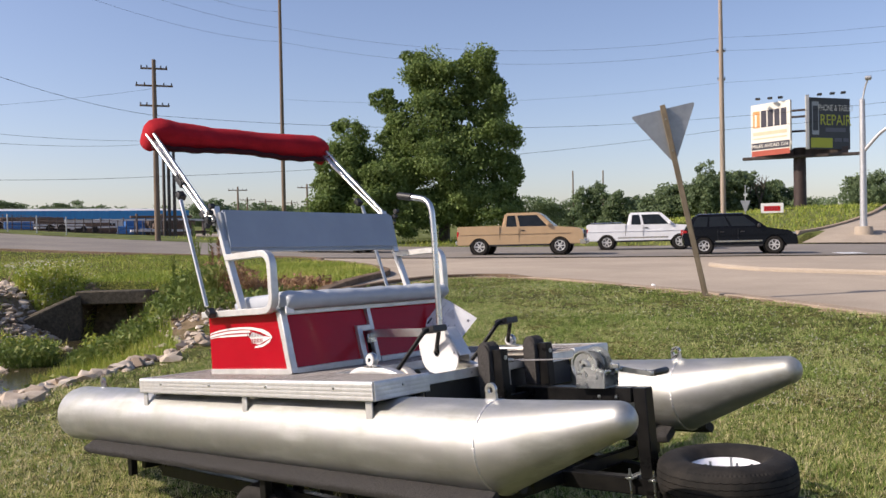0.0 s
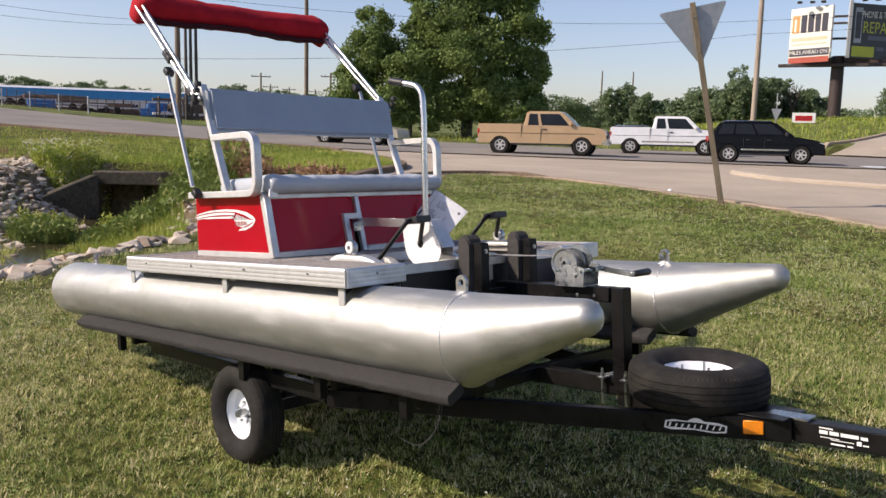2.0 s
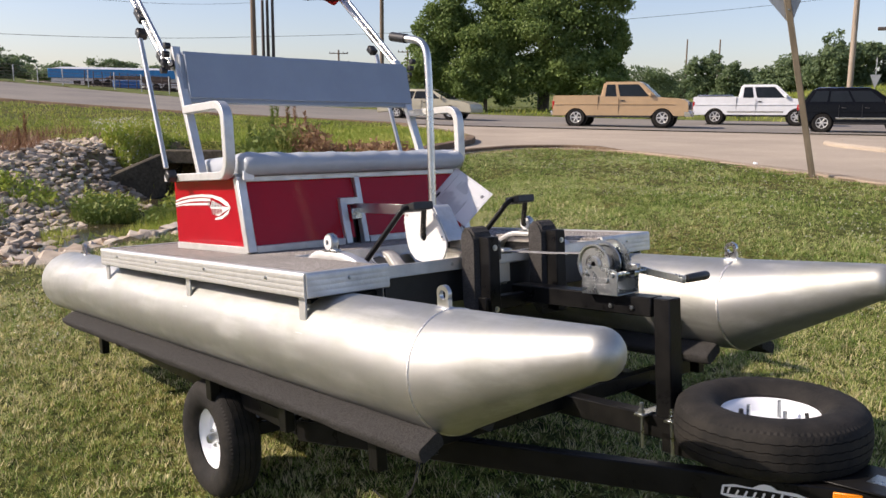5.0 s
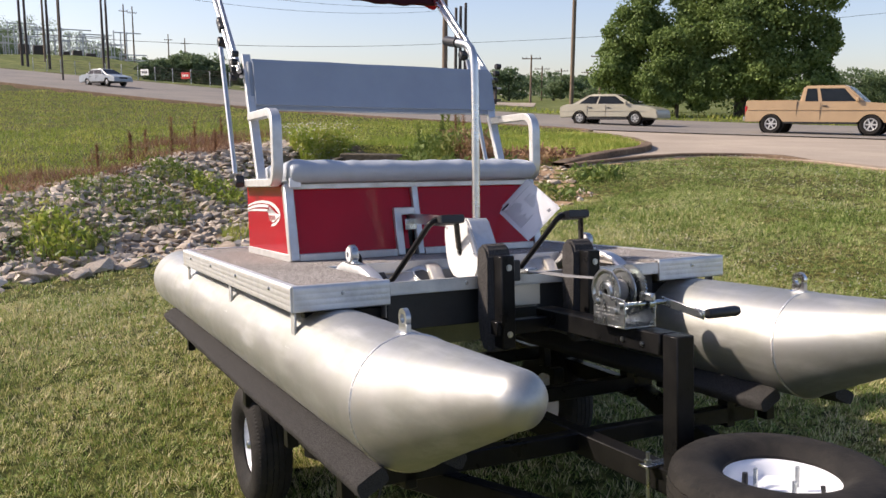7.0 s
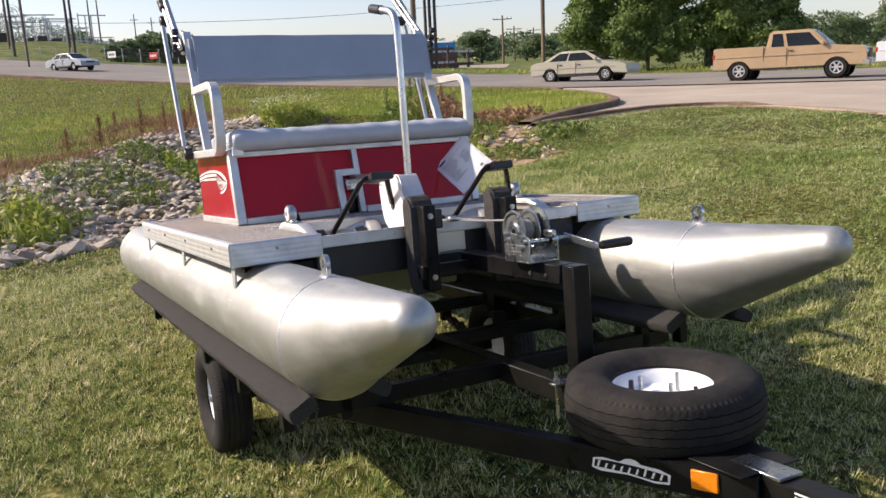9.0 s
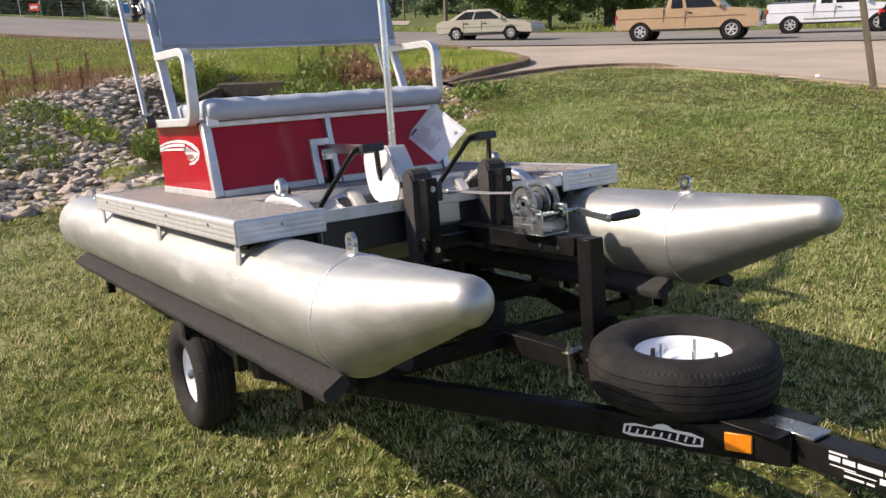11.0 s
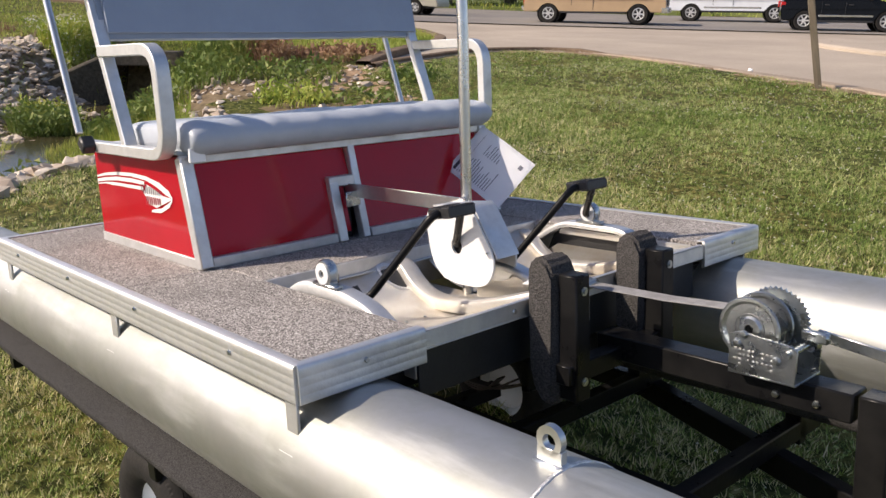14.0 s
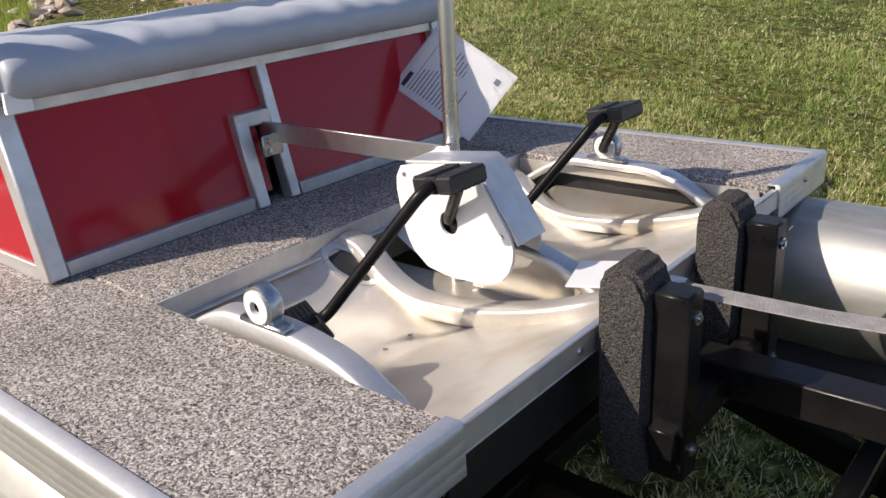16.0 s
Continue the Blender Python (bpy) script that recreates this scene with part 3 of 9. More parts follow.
# raised island between the side street and the main road
def island(s0, s1, n1, h):
    """Its front edge runs with the lawn's kerb, its nose is round."""
    def front(s):
        return 21.4 - 0.67 * (s - 3.4)
    nose = front(s0)
    near = [(s0 + 0.7 + (s1 - s0 - 0.7) * k / 14, front(s0 + 0.7 + (s1 - s0 - 0.7) * k / 14)) for k in range(15)]
    pts = [(p[0], n1) for p in near[::-1]] + [(s0 + 0.5 - 0.9 * math.sin(math.pi * k / 8), n1 - (n1 - nose) * k / 8) for k in range(1, 8)] + near
    vs, fs = [], []
    cn = (n1 + nose) / 2
    m = len(pts)
    for inset, z in ((0, -0.25), (0, h - 0.05), (0.06, h), (0.45, h + 0.005)):
        for s, n in pts:
            n_ = n + math.copysign(inset, cn - n)
            s_ = s + (inset if s < s0 + 1.5 else 0)
            x, y = on_road(s_, n_)
            vs.append((x, y, ground_z(x, y, False) - 0.085 + z))
    for r in range(3):
        for k in range(m - 1):
            fs.append((r * m + k, r * m + k + 1, (r + 1) * m + k + 1, (r + 1) * m + k))
    top = list(range(3 * m, 4 * m))
    half = m // 2
    fs += [(top[k], top[k + 1], top[m - 1 - k - 1], top[m - 1 - k]) for k in range(half - 1)]
    return tagged(new("traffic_island", raw("traffic_island", vs, fs, CONCRETE)), "low tan concrete traffic island with worn kerb", "traffic island", kind="structure")


island(3.4, 17.0, 26.6, 0.11)

# ---- the boat ----
DECK_X, WIDE = -2.11, 1.80
TUBE_Y, TUBE_Z, TUBE_R, SEAM_X = (0.160, 1.650), -0.262, 0.181, 0.55
boat = thing("paddle_boat", BOAT, "two-seat aluminium pontoon pedal boat with red seat box, on a trailer", "pedal boat")


def pontoon(y):
    n = 40
    rows = []
    # stern dome
    for a in range(0, 7):
        t = a / 6 * math.pi / 2
        rows.append((-3.30 - 0.15 * math.cos(t), TUBE_R * math.sin(t) + 0.002, TUBE_Z))
    for x in (-2.6, -1.9, -1.2, -0.5, 0.1, SEAM_X):
        rows.append((x, TUBE_R, TUBE_Z))
    # nose: the top stays nearly level, the belly rises
    for t in (0.12, 0.3, 0.5, 0.7, 0.88):
        r = TUBE_R + (0.068 - TUBE_R) * t
        rows.append((SEAM_X + (1.10 - SEAM_X) * t, r, TUBE_Z + TUBE_R + 0.010 * t - r))
    z0 = TUBE_Z + TUBE_R + 0.010 - 0.066
    for a in (0, 14, 28, 42, 56, 70, 82, 90):
        q = radians(a)
        rows.append((1.10 + 0.062 * math.sin(q), max(0.066 * math.cos(q), 0.001), z0))
    bm = bmesh.new()
    rings = []
    for x, r, z in rows:
        skew = 0.016 * max(0.0, 1 - (x - SEAM_X) / 0.5) if x >= SEAM_X else 0.0
        rings.append([bm.verts.new((x + skew * (1 - math.sin(2 * math.pi * i / n)), y + r * math.cos(2 * math.pi * i / n), z + r * math.sin(2 * math.pi * i / n))) for i in range(n)])
    for a, b in zip(rings, rings[1:]):
        for i in range(n):
            bm.faces.new((a[i], a[(i + 1) % n], b[(i + 1) % n], b[i]))
    bm.faces.new(rings[0])
    bm.faces.new(rings[-1][::-1])
    p = part("pontoon", bm, ALU_TUBE, boat, "round aluminium pontoon with a raised cone nose", angle=60)
    # seam bead, lugs
    k = 240
    bead = bmesh.new()
    loops = []
    for i in range(k):
        a = 2 * math.pi * i / k
        h = 0.0016 + 0.0012 * abs(math.sin(i * 1.05))
        u = SEAM_X + 0.016 * (1 - math.sin(a)) + 0.0016 * noise.noise(Vector((i * 0.35, y, 0)))
        loops.append([bead.verts.new((u + dx, y + (TUBE_R + dr) * math.cos(a), TUBE_Z + (TUBE_R + dr) * math.sin(a))) for dx, dr in ((-0.0055, -0.002), (-0.003, h * 0.8), (0, h), (0.003, h * 0.8), (0.0055, -0.002))])
    for i in range(k):
        for j in range(4):
            bead.faces.new((loops[i][j], loops[i][j + 1], loops[(i + 1) % k][j + 1], loops[(i + 1) % k][j]))
    part("weld_seam", bead, WELD, p)
    for x in (0.52, -2.98):
        lug = bmesh.new()
        n2, outer, inner = 14, [], []
        base = -0.085
        loop = [(-0.028, base)] + [(-0.026 * math.cos(math.pi * k / n2), base + 0.045 + 0.026 * math.sin(math.pi * k / n2)) for k in range(n2 + 1)] + [(0.028, base)]
        hole = [(-0.014 * math.cos(2 * math.pi * k / 16), base + 0.042 + 0.014 * math.sin(2 * math.pi * k / 16)) for k in range(16)]
        ring = [(-0.027 * math.cos(2 * math.pi * k / 16), base + 0.044 + 0.027 * math.sin(2 * math.pi * k / 16)) for k in range(16)]
        for k in range(16):
            j = (k + 1) % 16
            vs = [lug.verts.new((x + c[0], y + dy, c[1])) for dy in (-0.007, 0.007) for c in (ring[k], ring[j], hole[j], hole[k])]
            lug.faces.new(vs[:4])
            lug.faces.new(vs[7:3:-1])
            lug.faces.new((vs[0], vs[4], vs[5], vs[1]))
            lug.faces.new((vs[2], vs[6], vs[7], vs[3]))
        bmesh.ops.remove_doubles(lug, verts=lug.verts[:], dist=0.0004)
        lug = join(lug, box((x - 0.027, y - 0.007, base - 0.012), (x + 0.027, y + 0.007, base + 0.030), 0.001), box((x - 0.036, y - 0.016, base - 0.012), (x + 0.036, y + 0.016, base + 0.008), 0.006))
        part("lifting_lug", lug, ALU, p, "welded lifting eye")
    return p


for ty in TUBE_Y:
    pontoon(ty)

# deck: carpeted plywood with a ribbed aluminium edge
WELL_X, WELL_Y0, WELL_Y1 = -0.70, 0.33, 1.47
deck_parts = (((DECK_X + 0.02, 0.02, -0.03), (-0.94, 1.78, 0.0)), ((-0.938, 0.02, -0.03), (-0.02, WELL_Y0, 0.0)),
              ((-0.938, WELL_Y1, -0.03), (-0.02, 1.78, 0.0)), ((-0.938, WELL_Y0 + 0.003, -0.03), (WELL_X, WELL_Y1 - 0.003, 0.0)))
for i, (lo, hi) in enumerate(deck_parts):
    part("deck_panel", box(lo, hi, 0.004), DECK_CARPET, boat, "plywood panel in speckled grey-tan carpet")


def ribbed_edge(a, b, out):
    """Deck edge extrusion: flat top lip and a ribbed face."""
    prof = [(0.022, 0.004), (-0.002, 0.005), (-0.006, 0.002)]
    z = -0.004
    for k in range(4):
        prof += [(-0.0070, z), (-0.0074, z - 0.0022), (-0.0074, z - 0.0155), (-0.0070, z - 0.0175)]
        z -= 0.0185
    prof += [(-0.006, -0.078), (0.0, -0.08), (0.004, -0.08), (0.004, 0.0), (0.022, 0.0)]
    bm = bmesh.new()
    o = Vector((out[0], out[1], 0))
    ends = []
    for p in (Vector(a), Vector(b)):
        ends.append([bm.verts.new(p - o * u + Vector((0, 0, v))) for u, v in prof])
    n = len(prof)
    for i in range(n):
        bm.faces.new((ends[0][i], ends[0][(i + 1) % n], ends[1][(i + 1) % n], ends[1][i]))
    bm.faces.new(ends[0])
    bm.faces.new(ends[1][::-1])
    return bm


edges = [((DECK_X, 0, 0), (0, 0, 0), (0, -1)), ((DECK_X, WIDE, 0), (0, WIDE, 0), (0, 1)), ((DECK_X, 0, 0), (DECK_X, WIDE, 0), (-1, 0)),
         ((0, 0, 0), (0, WELL_Y0, 0), (1, 0)), ((0, WELL_Y1, 0), (0, WIDE, 0), (1, 0))]
for a, b, o in edges:
    e = part("deck_edge", ribbed_edge(a, b, o), ALU_DULL, boat, "ribbed aluminium deck edge", angle=60)
    L = (Vector(b) - Vector(a)).length
    k = max(1, round(L / 0.53))
    for i in range(k):
        p = Vector(a).lerp(Vector(b), (i + 0.5) / k) + Vector((o[0], o[1], 0)) * 0.009 + Vector((0, 0, -0.026))
        part("screw", lathe([(0, 0.005), (0.005, 0.004), (0.0065, 0.0), (0.0065, -0.002)], Matrix.Translation(p) @ Vector((o[0], o[1], 0)).to_track_quat("Z", "Y").to_matrix().to_4x4(), 10), ZINC, e)
# pontoon brackets
for ty, s in ((0.016, -1), (WIDE - 0.016, 1)):
    for x in (-2.08, -1.02, -0.055):
        c = TUBE_Y[0] if s < 0 else TUBE_Y[1]
        zb = TUBE_Z + math.sqrt(max(TUBE_R ** 2 - (ty - c) ** 2, 0.001))
        part("bracket", join(box((x - 0.022, ty - 0.004, zb - 0.02), (x + 0.022, ty + 0.004, -0.075), 0.002),
                             box((x - 0.022, min(ty, ty - s * 0.05), -0.082), (x + 0.022, max(ty, ty - s * 0.05), -0.076), 0.001),
                             box((x - 0.028, min(ty, ty + s * 0.030), zb - 0.034), (x + 0.028, max(ty, ty + s * 0.030), zb - 0.026), 0.002, Matrix.Translation((x, ty, zb - 0.03)) @ pose(0, 0, 0, -s * 38, 0, 0) @ Matrix.Translation((-x, -ty, 0.03 - zb)))), ALU_DULL, boat, "welded aluminium bracket")
# cross beams under the deck
for x, z, mat in ((-2.05, -0.10, ALU_DULL), (-1.02, -0.10, ALU_DULL), (-0.10, -0.160, BLACK_STEEL)):
    part("cross_beam", box((x - 0.025, 0.06, z), (x + 0.025, 1.74, z + 0.065), 0.003), mat, boat)
# black skirt, added to keep the underside dark below the bow bar
part("dark_skirt", box((-0.036, 0.335, -0.175), (-0.030, 1.465, -0.055), 0.001), BLACK_PLASTIC, boat, "black skirt added to darken the underside of the bow")

# seat box: front leans back a little
BX0, BX1, BY0, BY1, BZ = -0.945, -1.75, 0.27, 1.53, 0.335
LEAN = -0.075
def lean(z):
    return BX0 + LEAN * z / BZ
seat_box = new("seat_box")
seat_box.parent = boat
tagged(seat_box, "red seat box with aluminium corner posts")
for y in (BY0 + 0.012, BY1 - 0.012):
    part("side_panel", prism([(BX1, 0.0), (BX0 - 0.03, 0.0), (lean(BZ) - 0.03, BZ), (BX1, BZ)], y - 0.01, y + 0.01, "y"), RED_PANEL, seat_box, "glossy red side panel", smooth=False)
for y in (BY0, BY1):
    part("base_strip", box((BX1, y - 0.004, 0.0), (BX0 - 0.04, y + 0.004, 0.03), 0.001), ALU_DULL, seat_box)
part("back_panel", box((BX1, BY0 + 0.024, 0), (BX1 + 0.02, BY1 - 0.024, BZ), 0.001), RED_PANEL, seat_box)
DIV = 0.85
for y0, y1 in ((BY0 + 0.03, DIV - 0.015), (DIV + 0.055, BY1 - 0.03)):
    bm = bmesh.new()
    vs = [bm.verts.new((lean(z) - d, y, z)) for d in (0.02, 0.032) for y, z in ((y0, 0.03), (y1, 0.03), (y1, BZ - 0.02), (y0, BZ - 0.02))]
    for q in ((0, 1, 2, 3), (7, 6, 5, 4), (0, 4, 5, 1), (1, 5, 6, 2), (2, 6, 7, 3), (3, 7, 4, 0)):
        bm.faces.new([vs[i] for i in q])
    part("front_panel", bm, RED_PANEL, seat_box, "glossy red front panel", smooth=False)
for y in (BY0 + 0.012, BY1 - 0.012):
    part("corner_post", beam((BX0 - 0.012, y, 0), (lean(BZ) - 0.012, y, BZ), 0.042, 0.042, 0.004, up=(0, 1, 0)), ALU_DULL, seat_box)
part("divider_post", beam((BX0 - 0.018, DIV + 0.035, 0), (lean(BZ) - 0.018, DIV + 0.035, BZ), 0.036, 0.030, 0.003, up=(0, 1, 0)), ALU_DULL, seat_box)
# slot frame for the rudder link
part("slot_frame", join(beam((BX0 - 0.014, DIV - 0.065, 0), (lean(0.2) - 0.014, DIV - 0.065, 0.2), 0.036, 0.036, 0.003, up=(0, 1, 0)),
                        box((lean(0.2) - 0.032, DIV - 0.082, 0.185), (lean(0.2) + 0.004, DIV + 0.02, 0.22), 0.003)), ALU_DULL, seat_box)
part("panel_filler", prism([(lean(0.215) - 0.031, 0.218), (lean(0.215) - 0.021, 0.218), (lean(BZ) - 0.021, BZ - 0.022), (lean(BZ) - 0.031, BZ - 0.022)], DIV - 0.014, DIV + 0.018, "y"), RED_PANEL, seat_box, smooth=False)
slot_plate = part("slot_plate", box((BX0 - 0.004, DIV - 0.046, 0.118), (BX0 + 0.002, DIV + 0.012, 0.168), 0.002), ZINC, seat_box, "bolted plate that holds the link bar")
for dy, z in ((-0.030, 0.130), (-0.030, 0.155)):
    part("bolt", lathe([(0, 0.006), (0.006, 0.005), (0.008, 0.0)], Matrix.Translation((BX0 + 0.002, DIV + dy, z)) @ along("x"), 6), ZINC, slot_plate)
part("slot_back", box((BX0 - 0.09, DIV - 0.05, 0.0), (BX0 - 0.07, DIV + 0.02, 0.2), 0.001), BLACK_PLASTIC, seat_box)
for y0, y1 in ((BY0 + 0.035, DIV - 0.085), (DIV + 0.055, BY1 - 0.035)):
    part("bottom_rail", box((BX0 - 0.034, y0, 0.0), (BX0 - 0.004, y1, 0.032), 0.003), ALU_DULL, seat_box)
part("top_rail", box((lean(BZ) - 0.032, BY0, BZ - 0.022), (lean(BZ) + 0.004, BY1, BZ + 0.004), 0.003), ALU_DULL, seat_box)
part("seat_board", box((BX1 + 0.01, BY0 + 0.005, BZ + 0.004), (lean(BZ) - 0.03, BY1 - 0.005, BZ + 0.02), 0.004), WHITE_PAINT, seat_box)


def pad(lo, hi, rad, m=None, material=VINYL, name="seat_cushion", label="", crease=0.004, cuts=10):
    """A soft pad with round edges and uneven faces."""
    bm = box(lo, hi, rad, seg=4)
    bmesh.ops.subdivide_edges(bm, edges=[e for e in bm.edges if e.calc_length() > 0.15], cuts=cuts, use_grid_fill=True)
    for v in bm.verts:
        k = noise.noise(v.co * 4.0) * crease + noise.noise(v.co * 11.0) * crease * 0.45
        v.co += Vector((k * 0.6, 0, k))
    if m is not None:
        bm.transform(m)
    return part(name, bm, material, boat, label, angle=80)


def bench_cushion():
    """A long soft pad with a full front roll, slack and wrinkled on top."""
    half = [(-0.985, 0.006), (-0.962, 0.016), (-0.947, 0.036), (-0.944, 0.058), (-0.953, 0.080), (-0.975, 0.096), (-1.01, 0.104), (-1.08, 0.104), (-1.16, 0.101), (-1.25, 0.102), (-1.34, 0.100), (-1.42, 0.098),
            (-1.46, 0.090), (-1.485, 0.070), (-1.485, 0.035), (-1.46, 0.008), (-1.25, 0.006), (-1.10, 0.006)]
    cx, cz = -1.215, 0.052
    bm = bmesh.new()
    rings = []
    y0, y1, m = BY0 + 0.012, BY1 - 0.012, 130
    for i in range(m + 1):
        t = i / m
        y = y0 + (y1 - y0) * t
        e = min(y - y0, y1 - y) / 0.045
        k = 1.0 if e >= 1 else math.sqrt(max(1 - (1 - e) ** 2, 0.0)) * 0.45 + 0.55
        ring = []
        for j, (x, z) in enumerate(half):
            up = step(0.03, 0.09, z)
            wr = 0.0045 * noise.noise(Vector((x * 5, y * 4.5, 1))) + 0.0065 * noise.noise(Vector((x * 7 + y * 5, y * 13, 4))) * (1 - step(-1.2, -1.4, x))
            px, pz = cx + (x - cx) * (0.94 + 0.06 * k), cz + (z - cz) * k
            ring.append(bm.verts.new((px + wr * (1 - up) * 1.2, y, BZ + pz + wr * up * 1.6)))
        rings.append(ring)
    n = len(half)
    for a, b in zip(rings, rings[1:]):
        for j in range(n):
            bm.faces.new((a[j], a[(j + 1) % n], b[(j + 1) % n], b[j]))
    bm.faces.new(rings[0][::-1])
    bm.faces.new(rings[-1])
    return part("seat_cushion", bm, VINYL_SEAT, boat, "grey-blue vinyl bench cushion, slack and wrinkled", angle=85)


bench_cushion()
REST = Matrix.Translation((-1.475, 0, 0.70)) @ pose(0, 0, 0, 0, -11, 0)
pad((-0.03, 0.245, 0.0), (0.032, 1.585, 0.25), 0.018, REST, VINYL, "backrest", "flat slate-grey vinyl backrest", 0.003, 6)
for y in (0.247, 1.583):
    part("backrest_piping", tube([REST @ Vector((0.0, y, z)) for z in (0.012, 0.125, 0.24)], 0.006, 8), VINYL_LIGHT, boat)
# seat frame: posts, arm rests
for y, s in ((0.245, 1), (1.555, -1)):
    part("back_post", sweep([(-1.335, y, 0.352), (-1.452, y, 0.66), (-1.56, y, 0.97)], rect_section(0.030, 0.042)), ALU_DULL, boat, "aluminium back post")
    arm = [(-1.455, y - s * 0.004, 0.665), (-1.03, y - s * 0.004, 0.655), (-1.03, y - s * 0.004, 0.345), (-1.74, y - s * 0.004, 0.352)]
    part("arm_rest", sweep(smooth_path(arm, 0.085, 7), rect_section(0.045, 0.036)), ALU_DULL, boat, "bent aluminium arm rest")
# folded sun top
for y, s in ((0.20, 1), (1.60, -1)):
    foot = (-1.53, y, 0.865)
    for k, (dx, dz, oy) in enumerate(((-0.03, 0.03, -0.012), (0.0, 0.0, 0.016), (0.04, 0.02, 0.0))):
        part("canopy_bow", tube([(-1.53 + dx * 0.5, y + oy, 0.865 + dz), (-2.22 + dx, y + oy + s * 0.02, 1.50 + dz)], 0.0115, 10), ALU, boat, "slim aluminium canopy tube")
    part("canopy_strut", tube([(-1.62, y - s * 0.015, 0.40), (-1.84, y - s * 0.015, 1.05)], 0.0125, 10), ALU, boat, "canopy support tube")
    clamps = [box((-0.028, -0.024, -0.02), (0.028, 0.024, 0.02), 0.006, Matrix.Translation(p) @ pose(0, 0, 0, 0, 42, 0)) for p in ((-1.55, y, 0.89), (-1.60, y, 0.93), (-1.83, y, 1.15), (-1.86, y, 1.18), (-1.86, y, 1.08), (-1.60, y, 0.36))]
    clamps += [lathe([(0, 0.016), (0.015, 0.014), (0.016, -0.014), (0, -0.016)], Matrix.Translation((-1.55 + 0.02 * k, y - s * 0.02, 0.86 + 0.035 * k)) @ along("y"), 12) for k in range(4)]
    for c in clamps:
        part("canopy_clamp", c, BLACK_PLASTIC, boat, "black nylon canopy fitting")


def canopy_boot():
    bm = bmesh.new()
    rows, n = 54, 24
    rings = []
    for i in range(rows + 1):
        t = i / rows
        y = 0.200 + 1.435 * t
        e = min(t, 1 - t) * 2
        k = min(1, (e * 7) ** 0.5 * 0.5 + 0.5)
        droop = (1 - step(0.0, 0.16, e)) * 0.062
        sag = 0.012 * math.sin(t * math.pi) + 0.008 * noise.noise(Vector((y * 5, 0, 0)))
        ring = []
        for j in range(n):
            a = 2 * math.pi * j / n
            c, s2 = math.cos(a), math.sin(a)
            w = (0.105 - 0.014 * math.sin(math.pi * t)) * k * (1 + 0.08 * noise.noise(Vector((y * 3, c * 1.6, s2 * 1.6))))
            h = (0.092 - 0.016 * math.sin(math.pi * t)) * k * (1 + 0.05 * noise.noise(Vector((y * 14, c * 4, s2 * 4))) + 0.08 * noise.noise(Vector((y * 3 + 9, c * 1.5, s2 * 1.5))))
            hang = -droop * step(0.3, -0.6, s2)
            q = Vector((math.copysign(abs(c) ** 0.8, c) * w, 0, math.copysign(abs(s2) ** 0.75, s2) * h + hang - sag))
            q.rotate(Euler((0, radians(38), 0)))
            ring.append(bm.verts.new((-2.245 + q.x, y, 1.545 + q.z)))
        rings.append(ring)
    for a, b in zip(rings, rings[1:]):
        for j in range(n):
            bm.faces.new((a[j], a[(j + 1) % n], b[(j + 1) % n], b[j]))
    bm.faces.new(rings[0][::-1])
    bm.faces.new(rings[-1])
    return part("canopy_boot", bm, RED_CANVAS, boat, "folded sun top in a red canvas boot", angle=70)


canopy_boot()
part("canopy_lining", sweep([(-2.19, 0.215 + 0.0465 * i, 1.447 - 0.010 * math.sin(i * 0.11 * math.pi) + 0.004 * math.sin(i * 1.7)) for i in range(31)], rect_section(0.05, 0.03, 0.006)), DARK_CANVAS, boat, "dark lining edge under the canopy boot")

# steering pole and grip
part("steering_pole", tube([(-0.485, 0.92, -0.135), (-0.463, 0.92, 0.72), (-0.470, 0.92, 0.880), (-0.69, 0.92, 0.932)], 0.0165, 14, 0.13), ALU, boat, "bent aluminium steering pole")
part("pole_grip", tube([(-0.610, 0.92, 0.9131), (-0.715, 0.92, 0.9379)], 0.021, 14), BLACK_PLASTIC, boat, "black foam grip")
# rudder link bar
part("link_bar", beam((-1.01, 0.845, 0.17), (-0.46, 0.895, 0.155), 0.008, 0.045, 0.001), ALU, boat, "flat aluminium link bar")

# foot wells, cranks and chain guard
PAN_PROFILE = [(-0.692, -0.050), (-0.665, -0.072), (-0.625, -0.098), (-0.57, -0.119), (-0.50, -0.131), (-0.41, -0.134), (-0.35, -0.131), (-0.24, -0.104), (-0.14, -0.068), (-0.07, -0.040), (-0.008, -0.016)]


def pan_z(x):
    for (xa, za), (xb, zb) in zip(PAN_PROFILE, PAN_PROFILE[1:]):
        if x <= xb:
            return za + (zb - za) * max(x - xa, 0) / (xb - xa)
    return PAN_PROFILE[-1][1]


def foot_pan(y0, y1):
    """A formed pan: scooped at the back, a soft crease, then a climb to the bow; its far side is turned up at the back."""
    bm = bmesh.new()
    nx, ny = 40, 16
    rows = []
    for i in range(nx + 1):
        x = -0.692 + 0.684 * i / nx
        row = []
        for j in range(ny + 1):
            u = j / ny
            z = pan_z(x) + 0.028 * step(0.66, 1.0, u) * (1 - step(-0.56, -0.36, x))
            z += 0.006 * step(0.12, 0.0, u)
            z += 0.0035 * noise.noise(Vector((x * 7, u * 3.2, y0))) + 0.0012 * noise.noise(Vector((x * 22, u * 9, y0 + 4)))
            row.append(bm.verts.new((x, y0 + (y1 - y0) * u, z)))
        rows.append(row)
    for a, b in zip(rows, rows[1:]):
        for j in range(ny):
            bm.faces.new((a[j], a[j + 1], b[j + 1], b[j]))
    return bm


